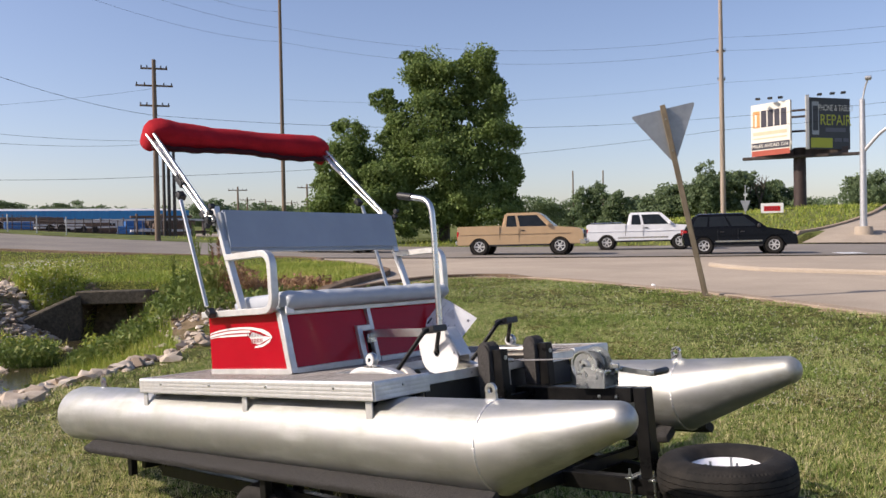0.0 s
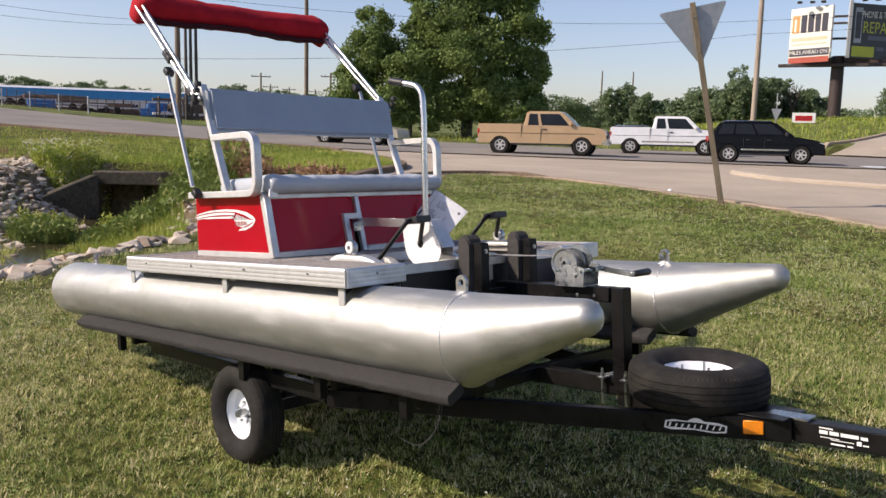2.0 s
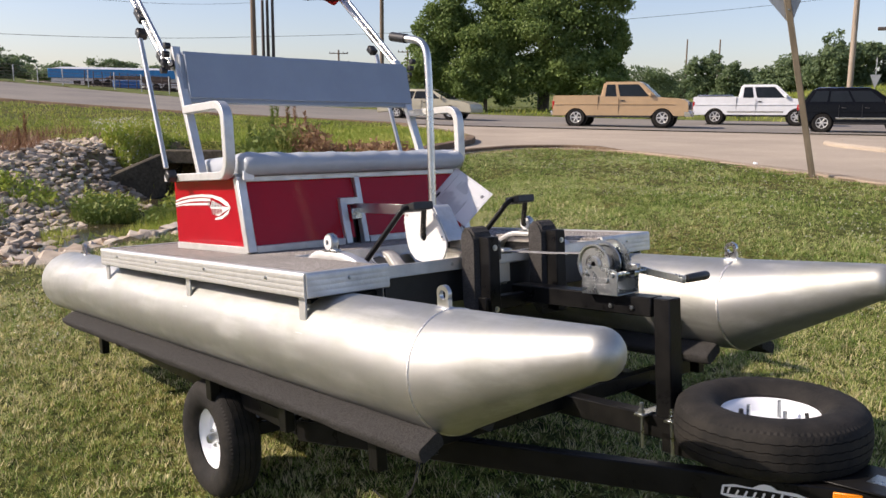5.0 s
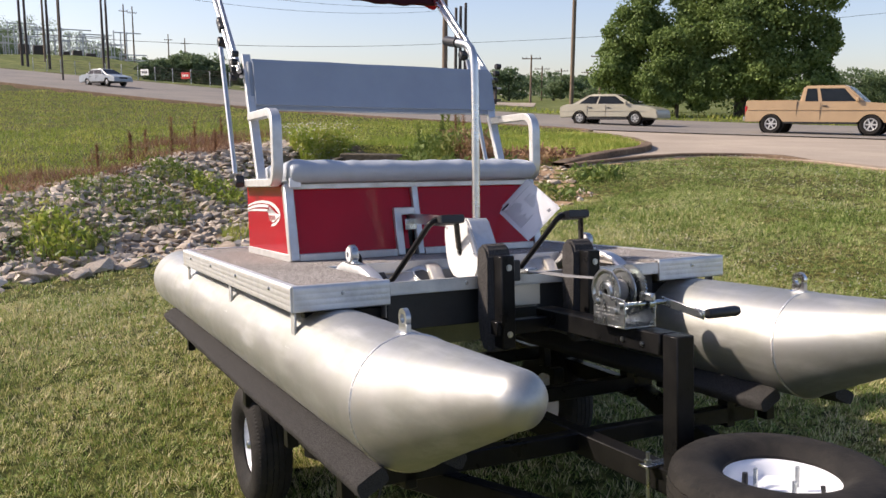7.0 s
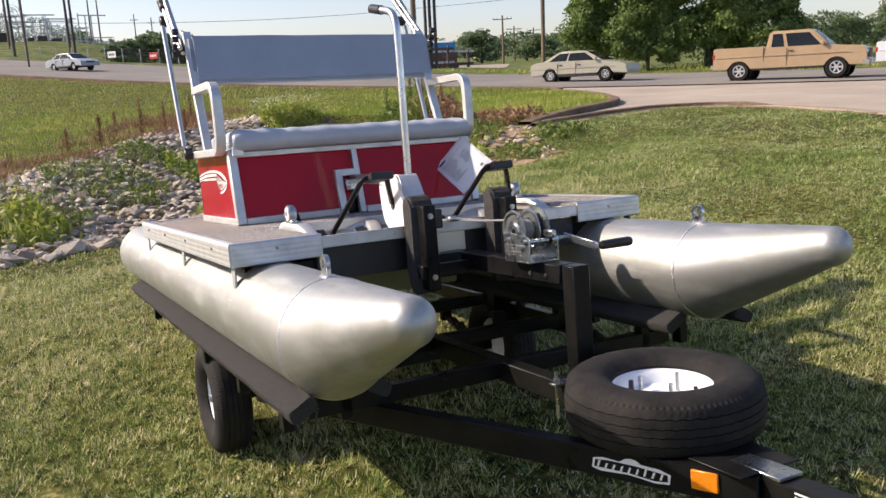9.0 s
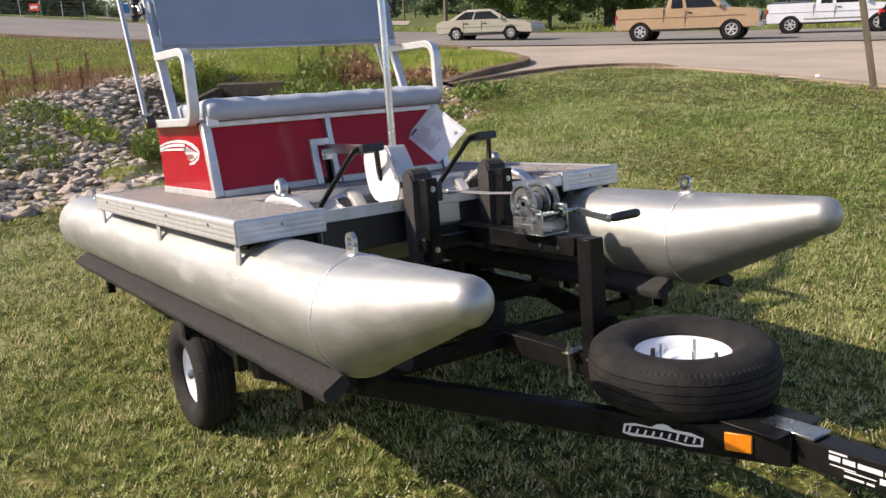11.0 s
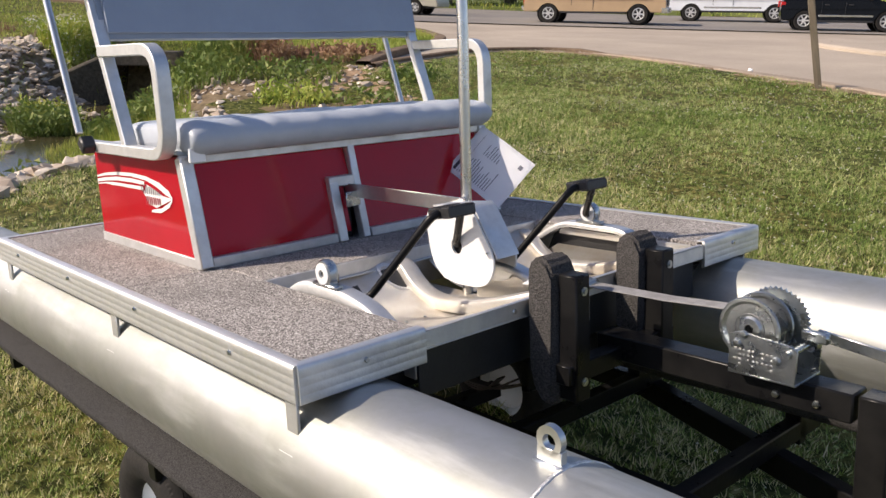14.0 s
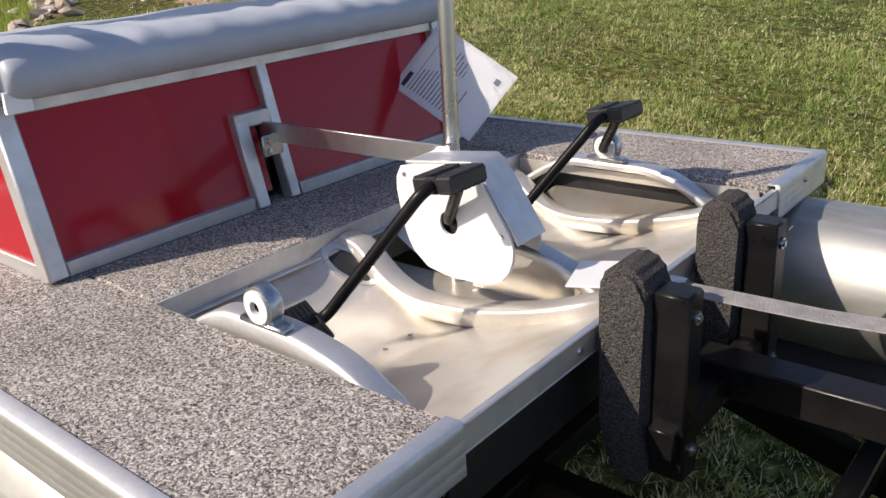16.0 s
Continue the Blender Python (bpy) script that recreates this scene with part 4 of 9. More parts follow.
for y0, y1 in ((0.352, 0.785), (0.935, 1.372)):
    part("foot_pan", foot_pan(y0, y1), ALU_WELL, boat, "stained formed aluminium foot pan", angle=80)
part("centre_tray", box((-0.69, 0.788, -0.140), (-0.030, 0.932, -0.128), 0.003), ALU_WELL, boat, "flat tray under the chain guard")
part("tray_front", prism([(-0.24, -0.127), (-0.012, -0.127), (-0.012, -0.024)], 0.79, 0.93, "y", 0.002), ALU_WELL, boat, smooth=False)


def channel(path, w, h, r=0.06):
    """A formed channel: flat top, its corners rolled, following a path."""
    b = 0.008
    sec = [(w / 2 - b * 0.4, -h), (w / 2, -h + b), (w / 2, -b), (w / 2 - b * 0.35, -b * 0.3), (w / 2 - b, 0), (-w / 2 + b, 0), (-w / 2 + b * 0.35, -b * 0.3), (-w / 2, -b), (-w / 2, -h + b), (-w / 2 + b * 0.4, -h)]
    return sweep(smooth_path(path, r, 7), sec)


# arched side channels that carry the bearings, and the low rails beside them
near_arch = [(-0.665, 0.362, -0.060), (-0.585, 0.362, -0.006), (-0.51, 0.362, 0.030), (-0.335, 0.362, 0.030), (-0.215, 0.362, 0.004), (-0.135, 0.362, -0.045), (-0.105, 0.362, -0.085)]
part("arched_rail", channel(near_arch, 0.052, 0.045), ALU_DULL, boat, "arched aluminium side channel")
far_arch = [(-0.66, 1.428, -0.060), (-0.585, 1.428, -0.008), (-0.51, 1.428, 0.026), (-0.27, 1.428, 0.026), (-0.185, 1.428, -0.004), (-0.095, 1.428, -0.072)]
part("arched_rail", channel(far_arch, 0.052, 0.020), ALU_DULL, boat, "arched aluminium side channel")
part("arch_web", prism([(-0.545, -0.026), (-0.535, 0.004), (-0.26, 0.004), (-0.20, -0.026)], 1.428, 1.432, "y"), ALU_WELL, boat, smooth=False)
part("arch_slot", box((-0.50, 1.4262, -0.0035), (-0.285, 1.4278, 0.0005), 0), BLACK_PLASTIC, boat)
# black sheet painted in for the shadow of the recess under the arch
part("rail_opening", prism([(-0.62, -0.100), (-0.585, -0.026), (-0.16, -0.026), (-0.09, -0.100)], 1.452, 1.456, "y"), BLACK_PLASTIC, boat, "black sheet for the shaded opening under the arched rail")
ledge = bmesh.new()
vs = [ledge.verts.new(p) for p in ((-0.60, 1.340, -0.112), (-0.10, 1.340, -0.100), (-0.12, 1.450, -0.066), (-0.57, 1.450, -0.070))]
ledge.faces.new(vs)
bmesh.ops.solidify(ledge, geom=ledge.faces[:], thickness=0.004)
part("rail_ledge", ledge, ALU_WELL, boat, smooth=False)
low_far = [(-0.685, 1.395, -0.022), (-0.62, 1.375, -0.040), (-0.535, 1.345, -0.083), (-0.45, 1.335, -0.094), (-0.30, 1.335, -0.082), (-0.15, 1.335, -0.044), (-0.075, 1.355, -0.020), (-0.030, 1.42, -0.012)]
part("low_rail", channel(low_far, 0.050, 0.036, 0.07), ALU_WELL, boat, "formed rail along the pan")
low_near = [(-0.688, 0.805, -0.016), (-0.63, 0.80, -0.026), (-0.545, 0.778, -0.074), (-0.46, 0.765, -0.096), (-0.30, 0.765, -0.084), (-0.16, 0.765, -0.046), (-0.085, 0.78, -0.022), (-0.035, 0.835, -0.012)]
part("low_rail", channel(low_near, 0.058, 0.038, 0.07), ALU_WELL, boat, "formed rail along the pan")
mid_arch = [(-0.52, 0.905, -0.03), (-0.44, 0.905, 0.004), (-0.275, 0.905, 0.004), (-0.19, 0.905, -0.022), (-0.10, 0.905, -0.070)]
part("arched_rail", channel(mid_arch, 0.050, 0.022), ALU_DULL, boat, "arched aluminium centre channel")
part("arch_web", prism([(-0.43, -0.125), (-0.42, -0.018), (-0.27, -0.018), (-0.19, -0.045), (-0.13, -0.10), (-0.12, -0.125)], 0.905, 0.909, "y"), ALU_WELL, boat, smooth=False)
part("pan_wall", box((WELL_X - 0.014, WELL_Y0, -0.13), (WELL_X + 0.001, WELL_Y1 - 0.02, -0.046), 0.002), ALU_WELL, boat)
part("back_lip", join(box((WELL_X + 0.002, WELL_Y0, -0.044), (WELL_X + 0.006, WELL_Y1, -0.003), 0.001), box((WELL_X + 0.002, WELL_Y0, -0.048), (WELL_X + 0.020, WELL_Y1, -0.044), 0.001)), ALU_DULL, boat, "aluminium angle under the carpet's edge")
part("pan_wall", box((WELL_X + 0.008, WELL_Y0 - 0.002, -0.13), (-0.035, WELL_Y0 + 0.004, -0.012), 0.002), ALU_WELL, boat)
part("pan_wall", box((WELL_X + 0.008, 1.458, -0.13), (-0.035, 1.466, -0.012), 0.002), ALU_WELL, boat)
hole_m = Matrix.Translation((-0.632, 0.748, -0.066)) @ pose(0, 0, 0, 16, 26, 12) @ Matrix.Diagonal((1.7, 0.85, 1, 1))
part("drain_ring", lathe([(0.034, -0.006), (0.043, -0.005), (0.045, 0.0), (0.043, 0.006), (0.034, 0.004), (0.034, -0.006)], hole_m, 28), ALU, boat, "rolled lip round the drain opening")
part("drain_hole", lathe([(0, 0.001), (0.035, 0.001), (0.035, -0.002), (0, -0.002)], hole_m, 28), BLACK_PLASTIC, boat, "dark drain opening")
for p in ((-0.395, 0.665, -0.128), (-0.40, 0.60, -0.130), (-0.09, 0.70, -0.068), (-0.42, 1.10, -0.130), (-0.20, 1.20, -0.098)):
    part("rivet", lathe([(0, 0.004), (0.004, 0.0035), (0.0055, 0.0)], Matrix.Translation(p), 8), ZINC, boat)
part("bow_bar", join(box((-0.002, WELL_Y0 + 0.002, -0.046), (0.003, WELL_Y1 - 0.002, -0.006), 0.001), box((-0.012, WELL_Y0 + 0.002, -0.010), (0.003, WELL_Y1 - 0.002, -0.006), 0.001), box((-0.030, WELL_Y0 + 0.002, -0.050), (0.003, WELL_Y1 - 0.002, -0.046), 0.001)), ALU_DULL, boat, "aluminium bar across the bow")
for y in (0.62, 0.76, 1.18):
    part("screw", lathe([(0, 0.004), (0.006, 0.003), (0.007, 0)], Matrix.Translation((0.003, y, -0.027)) @ along("x"), 10), ZINC, boat)
part("bow_plate", box((-0.062, -0.055, -0.002), (0.048, 0.065, 0.002), 0.001, Matrix.Translation((-0.085, 0.858, -0.008)) @ pose(0, 0, 0, 0, -4, 18)), WHITE_PAINT, boat, "small white plate at the bow")

# chain guard: plates joined over the top by a sloping cover
AX, AZ, CR = -0.394, 0.060, 0.150
guard = [(-0.524, 0.105), (-0.521, 0.145), (-0.505, 0.160), (-0.345, 0.176), (-0.325, 0.168), (-0.246, 0.048), (-0.243, 0.015), (-0.252, -0.015), (-0.275, -0.042), (-0.31, -0.056), (-0.40, -0.058), (-0.455, -0.048), (-0.495, -0.015), (-0.512, 0.03)]


def guard_plate(y, hole=True):
    bm = bmesh.new()
    n = 36
    def hit(a):
        d = Vector((math.cos(a), math.sin(a)))
        best = 9
        for p, q in zip(guard, guard[1:] + guard[:1]):
            p, q = Vector(p) - Vector((AX, AZ)), Vector(q) - Vector((AX, AZ))
            e = q - p
            den = d.x * e.y - d.y * e.x
            if abs(den) > 1e-9:
                t = (p.x * e.y - p.y * e.x) / den
                u = (p.x * d.y - p.y * d.x) / den
                if t > 0 and -1e-6 <= u <= 1 + 1e-6:
                    best = min(best, t)
        return d * best
    rings = []
    for off in (-0.003, 0.003):
        ro, ri = [], []
        for i in range(n):
            a = 2 * math.pi * i / n
            o = hit(a)
            ro.append(bm.verts.new((AX + o.x, y + off, AZ + o.y)))
            ri.append(bm.verts.new((AX + 0.022 * math.cos(a), y + off, AZ - 0.004 + 0.024 * math.sin(a))))
        rings.append((ro, ri))
    for i in range(n):
        j = (i + 1) % n
        (a, b), (c, d) = rings
        bm.faces.new((a[i], a[j], b[j], b[i]))
        bm.faces.new((c[i], d[i], d[j], c[j]))
        bm.faces.new((a[i], c[i], c[j], a[j]))
        bm.faces.new((b[i], b[j], d[j], d[i]))
    return bm


g = part("chain_guard", guard_plate(0.800), WHITE_PAINT, boat, "white plastic chain guard plate", angle=30)
part("guard_cover", sweep([(-0.50, 0.848, 0.163), (-0.338, 0.848, 0.179), (-0.322, 0.848, 0.168), (-0.243, 0.848, 0.048), (-0.237, 0.848, 0.036)], rect_section(0.088, 0.006, 0.001)), ALU_DULL, g, "sloping aluminium guard cover")
part("guard_plate", guard_plate(0.890), ALU_DULL, g, angle=30)
# black block added between the plates to stand for the shade inside
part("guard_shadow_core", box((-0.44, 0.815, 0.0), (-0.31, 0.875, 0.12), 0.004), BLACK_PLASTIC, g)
for p in ((-0.50, 0.140), (-0.268, 0.050)):
    part("screw", lathe([(0, 0.003), (0.004, 0.0025), (0.005, 0)], Matrix.Translation((p[0], 0.797, p[1])) @ pose(0, 0, 0, 90, 0, 0), 8), ZINC, g)


def crank(y0, y1, lo, hi, ang):
    """A bent black shaft along y with a low pedal and a high pedal."""
    d = Vector((math.cos(ang), 0, math.sin(ang))) * CR
    o = Vector((AX, 0, AZ))
    Y = lambda v: Vector((0, v, 0))
    pts = [o + Y(y0), o + Y(y0 + 0.035), o - d + Y(lo - 0.055), o - d + Y(lo + 0.065), o + d + Y(hi - 0.068), o + d + Y(hi + 0.035), o + Y(y1 - 0.035), o + Y(y1)]
    c = part("crank", tube(smooth_path(pts, 0.028, 5), 0.0115, 12), BLACK_STEEL, boat, "black bent pedal crank")
    for centre, tilt in ((o - d + Y(lo), 38), (o + d + Y(hi), -8)):
        m = Matrix.Translation(centre) @ pose(0, 0, 0, 0, tilt, 0)
        blocks = [box((-0.044, -0.05, -0.014), (-0.009, 0.05, 0.014), 0.003, m), box((0.009, -0.05, -0.014), (0.044, 0.05, 0.014), 0.003, m),
                  box((-0.012, -0.05, -0.015), (0.012, -0.042, 0.015), 0.001, m), box((-0.012, 0.042, -0.015), (0.012, 0.05, 0.015), 0.001, m), box((-0.013, -0.043, -0.015), (0.013, 0.043, 0.010), 0.002, m)]
        for k in range(9):
            for x0, x1 in ((-0.042, -0.011), (0.011, 0.042)):
                for z in (0.0135, -0.0165):
                    blocks.append(box((x0 + 0.0035 * 0, -0.045 + k * 0.0105, z), (x1, -0.039 + k * 0.0105, z + 0.003), 0, m))
        part("pedal", join(*blocks), BLACK_PLASTIC, c, "black ribbed pedal block", smooth=False)


crank(0.335, 0.83, 0.47, 0.705, radians(54))
crank(0.87, 1.42, 1.05, 1.285, radians(54))
for y in (0.345, 1.412):
    ring = lathe([(0.014, -0.015), (0.033, -0.013), (0.036, -0.008), (0.036, 0.008), (0.033, 0.013), (0.014, 0.015), (0.014, -0.015)], Matrix.Translation((AX, y, AZ + 0.004)) @ along("y"), 24)
    b = part("bearing", join(ring, box((AX - 0.052, y - 0.014, AZ - 0.032), (AX + 0.052, y + 0.014, AZ - 0.022), 0.003), box((AX - 0.03, y - 0.012, AZ - 0.03), (AX + 0.03, y + 0.012, AZ - 0.012), 0.003)), ZINC, boat, "zinc pillow block bearing")
    part("bearing_core", lathe([(0.011, -0.0185), (0.028, -0.0165), (0.028, 0.0165), (0.011, 0.0185), (0.011, -0.0185)], Matrix.Translation((AX, y, AZ + 0.004)) @ along("y"), 20), WHITE_PAINT, b, "white nylon bushing")
# paddle housing under the deck
part("paddle_blade", box((-0.40, 0.60, -0.38), (-0.385, 1.10, -0.20), 0.004, pose(0, 0, 0, 0, 8, 0)), GREEN_PLATE, boat, "dusty olive paddle blade under the deck")

# swoosh mark on the side: white shape, dark and red bars
def flat(points, y, material, name, parent, label=""):
    bm = bmesh.new()
    bm.faces.new([bm.verts.new((p[0], y, p[1])) for p in points])
    ob = part(name, bm, material, parent, label, smooth=False)
    return ob


SY = BY0 - 0.0005
def comet(top, low, y, name, parent, label=""):
    """A curved band: heights along its upper and lower edges from the tail to the head."""
    return flat(top + low[::-1], y, DECAL_WHITE, name, parent, label)


logo = comet([(-1.745, 0.238), (-1.66, 0.252), (-1.55, 0.262), (-1.42, 0.266), (-1.30, 0.262), (-1.20, 0.248), (-1.135, 0.226), (-1.112, 0.205)],
             [(-1.745, 0.232), (-1.66, 0.243), (-1.55, 0.251), (-1.42, 0.254), (-1.30, 0.248), (-1.22, 0.232), (-1.165, 0.213), (-1.112, 0.203)], SY, "decal", seat_box, "white swoosh decal with thin stripes")
comet([(-1.745, 0.226), (-1.66, 0.236), (-1.55, 0.245), (-1.42, 0.248), (-1.32, 0.244)], [(-1.745, 0.214), (-1.66, 0.224), (-1.55, 0.232), (-1.42, 0.234), (-1.32, 0.232)], SY - 0.0004, "decal_stripe", logo)
comet([(-1.745, 0.210), (-1.66, 0.219), (-1.60, 0.223), (-1.56, 0.224), (-1.33, 0.226)], [(-1.745, 0.206), (-1.66, 0.214), (-1.60, 0.212), (-1.56, 0.214), (-1.33, 0.214)], SY - 0.0004, "decal_stripe", logo)
comet([(-1.30, 0.236), (-1.24, 0.222), (-1.18, 0.207), (-1.116, 0.204)], [(-1.33, 0.206), (-1.30, 0.172), (-1.24, 0.164), (-1.118, 0.200)], SY - 0.0006, "decal_head", logo)
comet([(-1.275, 0.155), (-1.20, 0.166), (-1.14, 0.188), (-1.112, 0.203)], [(-1.285, 0.146), (-1.21, 0.150), (-1.14, 0.174), (-1.112, 0.200)], SY - 0.0008, "decal_tail", logo)
for k in range(5):
    x = -1.345 + k * 0.032
    for u in (0.0, 0.015):
        flat([(x + u, 0.206), (x + u + 0.005, 0.206), (x + u + 0.005, 0.236 - 0.003 * k), (x + u, 0.236 - 0.003 * k)], SY - 0.0026, INK, "decal_bar", logo)
for k in range(4):
    x = -1.315 + k * 0.031
    for u in (0.0, 0.014):
        flat([(x + u, 0.168 + 0.003 * k), (x + u + 0.007, 0.168 + 0.003 * k), (x + u + 0.007, 0.198), (x + u, 0.198)], SY - 0.0026, DECAL_RED, "decal_bar", logo)
# small care tag on the cushion
part("care_tag", box((-0.999, 0.285, 0.335), (-0.986, 0.335, 0.375), 0.001, Matrix.Translation((0.012, -0.008, -0.012))), PAPER, boat, "small printed vinyl tag")

# paper sheet hung at the bench's end
TOP_C, LEFT_C, RIGHT_C = Vector((-0.930, 1.500, 0.360)), Vector((-1.004, 1.350, 0.203)), Vector((-0.734, 1.479, 0.182))
PC = (LEFT_C + RIGHT_C) / 2
sheet = thing("paper_sheet", BOAT @ Matrix.Translation(PC), "white printed sale sheet hung at the end of the bench", "paper sheet")
E1 = (TOP_C - LEFT_C).normalized()
E2 = (TOP_C - RIGHT_C)
E2 = (E2 - E1 * E2.dot(E1)).normalized()
NRM = E1.cross(E2)
HALF1, HALF2 = 0.108, 0.140


def on_sheet(a, b, lift=0.0):
    return E1 * a + E2 * b + NRM * (lift + 0.006 * math.sin(a * 14) + 0.006 * math.cos(b * 11))


def sheet_quad(a0, a1, b0, b1, lift, na=1, nb=1):
    bm = bmesh.new()
    g2 = [[bm.verts.new(on_sheet(a0 + (a1 - a0) * i / na, b0 + (b1 - b0) * j / nb, lift)) for j in range(nb + 1)] for i in range(na + 1)]
    for i in range(na):
        for j in range(nb):
            bm.faces.new((g2[i][j], g2[i + 1][j], g2[i + 1][j + 1], g2[i][j + 1]))
    return bm


PAGE = bpy.data.materials.new("thin white page")
PAGE.use_nodes = True
_t = PAGE.node_tree.nodes.new("ShaderNodeBsdfTranslucent")
_t.inputs["Color"].default_value = (0.95, 0.95, 0.95, 1)
_x = PAGE.node_tree.nodes.new("ShaderNodeMixShader")
_x.inputs[0].default_value = 0.15
PAGE.node_tree.nodes["Principled BSDF"].inputs["Base Color"].default_value = (0.93, 0.93, 0.95, 1)
PAGE.node_tree.nodes["Principled BSDF"].inputs["Roughness"].default_value = 0.6
PAGE.node_tree.links.new(PAGE.node_tree.nodes["Principled BSDF"].outputs[0], _x.inputs[1])
PAGE.node_tree.links.new(_t.outputs[0], _x.inputs[2])
PAGE.node_tree.links.new(_x.outputs[0], PAGE.node_tree.nodes["Material Output"].inputs["Surface"])
page = sheet_quad(-HALF1, HALF1, -HALF2, HALF2, 0, 10, 12)
bmesh.ops.solidify(page, geom=page.faces[:], thickness=0.0006)
part("page", page, PAGE, sheet, "white letter-size page", angle=80)
# lines of print, seen on the side that faces the bow
SIDE = 0.0016
rng = random.Random(5)
part("heading", sheet_quad(-0.090, -0.045, 0.108, 0.122, SIDE, 4, 1), INK, sheet)
part("rule", sheet_quad(-0.090, 0.085, 0.098, 0.0995, SIDE, 6, 1), GREY_INK, sheet)
for k in range(13):
    b = 0.086 - k * 0.0115
    part("print_line", sheet_quad(-0.088, -0.050 + rng.random() * 0.05, b, b + 0.0030, SIDE, 4, 1), GREY_INK, sheet)
    if 2 < k < 10:
        part("print_line", sheet_quad(0.020, 0.040 + rng.random() * 0.035, b, b + 0.0026, SIDE, 3, 1), GREY_INK, sheet)
part("print_mark", sheet_quad(0.055, 0.072, -0.112, -0.096, SIDE, 2, 2), GREY_INK, sheet)

# ---- the trailer ----
trailer = thing("boat_trailer", BOAT @ Matrix.Translation((0, 0.9, -0.9)), "black steel single-axle boat trailer with carpeted bunks", "trailer")
TI = Matrix.Translation((0, -0.9, 0.9))


def tpart(name, bm, material, label="", parent=None, smooth=True, angle=40):
    bm.transform(TI)
    return part(name, bm, material, parent or trailer, label, smooth, angle)


# A-frame rails with the decal, tongue, spine
for y0, y1 in ((0.135, 0.868), (1.665, 0.932)):
    rail = tpart("frame_rail", beam((-0.34, y0, -0.615), (1.50, y1, -0.612), 0.05, 0.082, 0.004), BLACK_STEEL, "black box-section frame rail")
    if y0 < 0.9:
        near_rail = rail
for y in (0.150, 1.650):
    tpart("side_rail", beam((-2.35, y + 0.10, -0.60), (-0.36, y, -0.608), 0.05, 0.075, 0.004), BLACK_STEEL)
tpart("tongue", beam((1.44, 0.90, -0.612), (2.75, 0.90, -0.60), 0.076, 0.076, 0.004), BLACK_STEEL, "black box-section tongue")
tpart("tongue_plate", box((1.20, 0.80, -0.568), (1.50, 1.0, -0.562), 0.002), BLACK_STEEL)
tpart("gusset", prism([(1.40, 0.865), (1.56, 0.86), (1.56, 0.94), (1.40, 0.935)], -0.571, -0.561, "z", 0.002), ZINC)
tpart("coupler", join(box((2.72, 0.865, -0.635), (2.95, 0.935, -0.55), 0.012), lathe([(0, 0.05), (0.045, 0.035), (0.05, -0.04), (0.04, -0.045), (0, -0.045)], Matrix.Translation((2.97, 0.90, -0.59)), 20)), ZINC, "zinc ball coupler")
spine = tpart("spine", beam((-2.6, 0.90, -0.56), (0.80, 0.90, -0.555), 0.06, 0.075, 0.004), BLACK_STEEL, "black centre spine")
for x in (-2.4, -1.07, -0.30, 0.28):
    tpart("cross_member", beam((x, 0.13, -0.545), (x, 1.67, -0.555), 0.05, 0.06, 0.004), BLACK_STEEL)
tpart("tongue_stay", beam((0.74, 0.90, -0.60), (1.46, 0.90, -0.605), 0.06, 0.07, 0.004), BLACK_STEEL)
# U bolts
for x in (0.682, 0.800):
    for y in (0.848, 0.952):
        tpart("u_bolt", join(tube([(x, y, -0.63), (x, y, -0.475)], 0.006, 8), lathe([(0, 0.008), (0.011, 0.008), (0.011, -0.004), (0, -0.004)], Matrix.Translation((x, y, -0.505)), 6)), ZINC, "threaded U bolt")
    tpart("clamp_plate", box((x - 0.02, 0.83, -0.519), (x + 0.02, 0.97, -0.511), 0.001), ZINC)
# winch stand
tpart("winch_post", box((0.722, 0.868, -0.52), (0.785, 0.932, -0.125), 0.004), BLACK_STEEL, "black square winch post")
tpart("winch_arm", box((0.06, 0.865, -0.19), (0.714, 0.935, -0.125), 0.004), BLACK_STEEL, "black winch arm")
tpart("stop_bar", box((0.095, 0.66, -0.20), (0.14, 1.10, -0.15), 0.003), BLACK_STEEL)
for x in (0.55, 0.64):
    tpart("bolt", lathe([(0, 0.006), (0.008, 0.005), (0.009, 0)], Matrix.Translation((x, 0.864, -0.165)) @ pose(0, 0, 0, 90, 0, 0), 6), ZINC)
# bow stops: carpeted boards on square tubes
for y in (0.702, 1.055):
    board = prism([(0.010, 0.062), (0.014, 0.084), (0.026, 0.101), (0.044, 0.110), (0.062, 0.108), (0.078, 0.098), (0.088, 0.080), (0.090, 0.055), (0.090, -0.262), (0.050, -0.262), (0.022, -0.225), (0.010, -0.17)], y - 0.047, y + 0.047, "y", 0.014, 3)
    bs = tpart("bow_stop", board, STOP_CARPET, "charcoal carpeted bow stop board", angle=80)
    tpart("bow_stop_tube", box((0.093, y - 0.026, -0.245), (0.150, y + 0.026, 0.072), 0.004), BLACK_STEEL, parent=bs)
    for z in (0.032, -0.195):
        tpart("bolt", lathe([(0, 0.007), (0.006, 0.007), (0.006, 0.003), (0.011, 0.003), (0.011, 0.0)], Matrix.Translation((0.150, y + 0.002, z)) @ along("x"), 12), ZINC, parent=bs)
tpart("strap_tail", box((0.09, 0.742, -0.02), (0.11, 0.775, 0.052), 0.004), BLACK_PLASTIC)
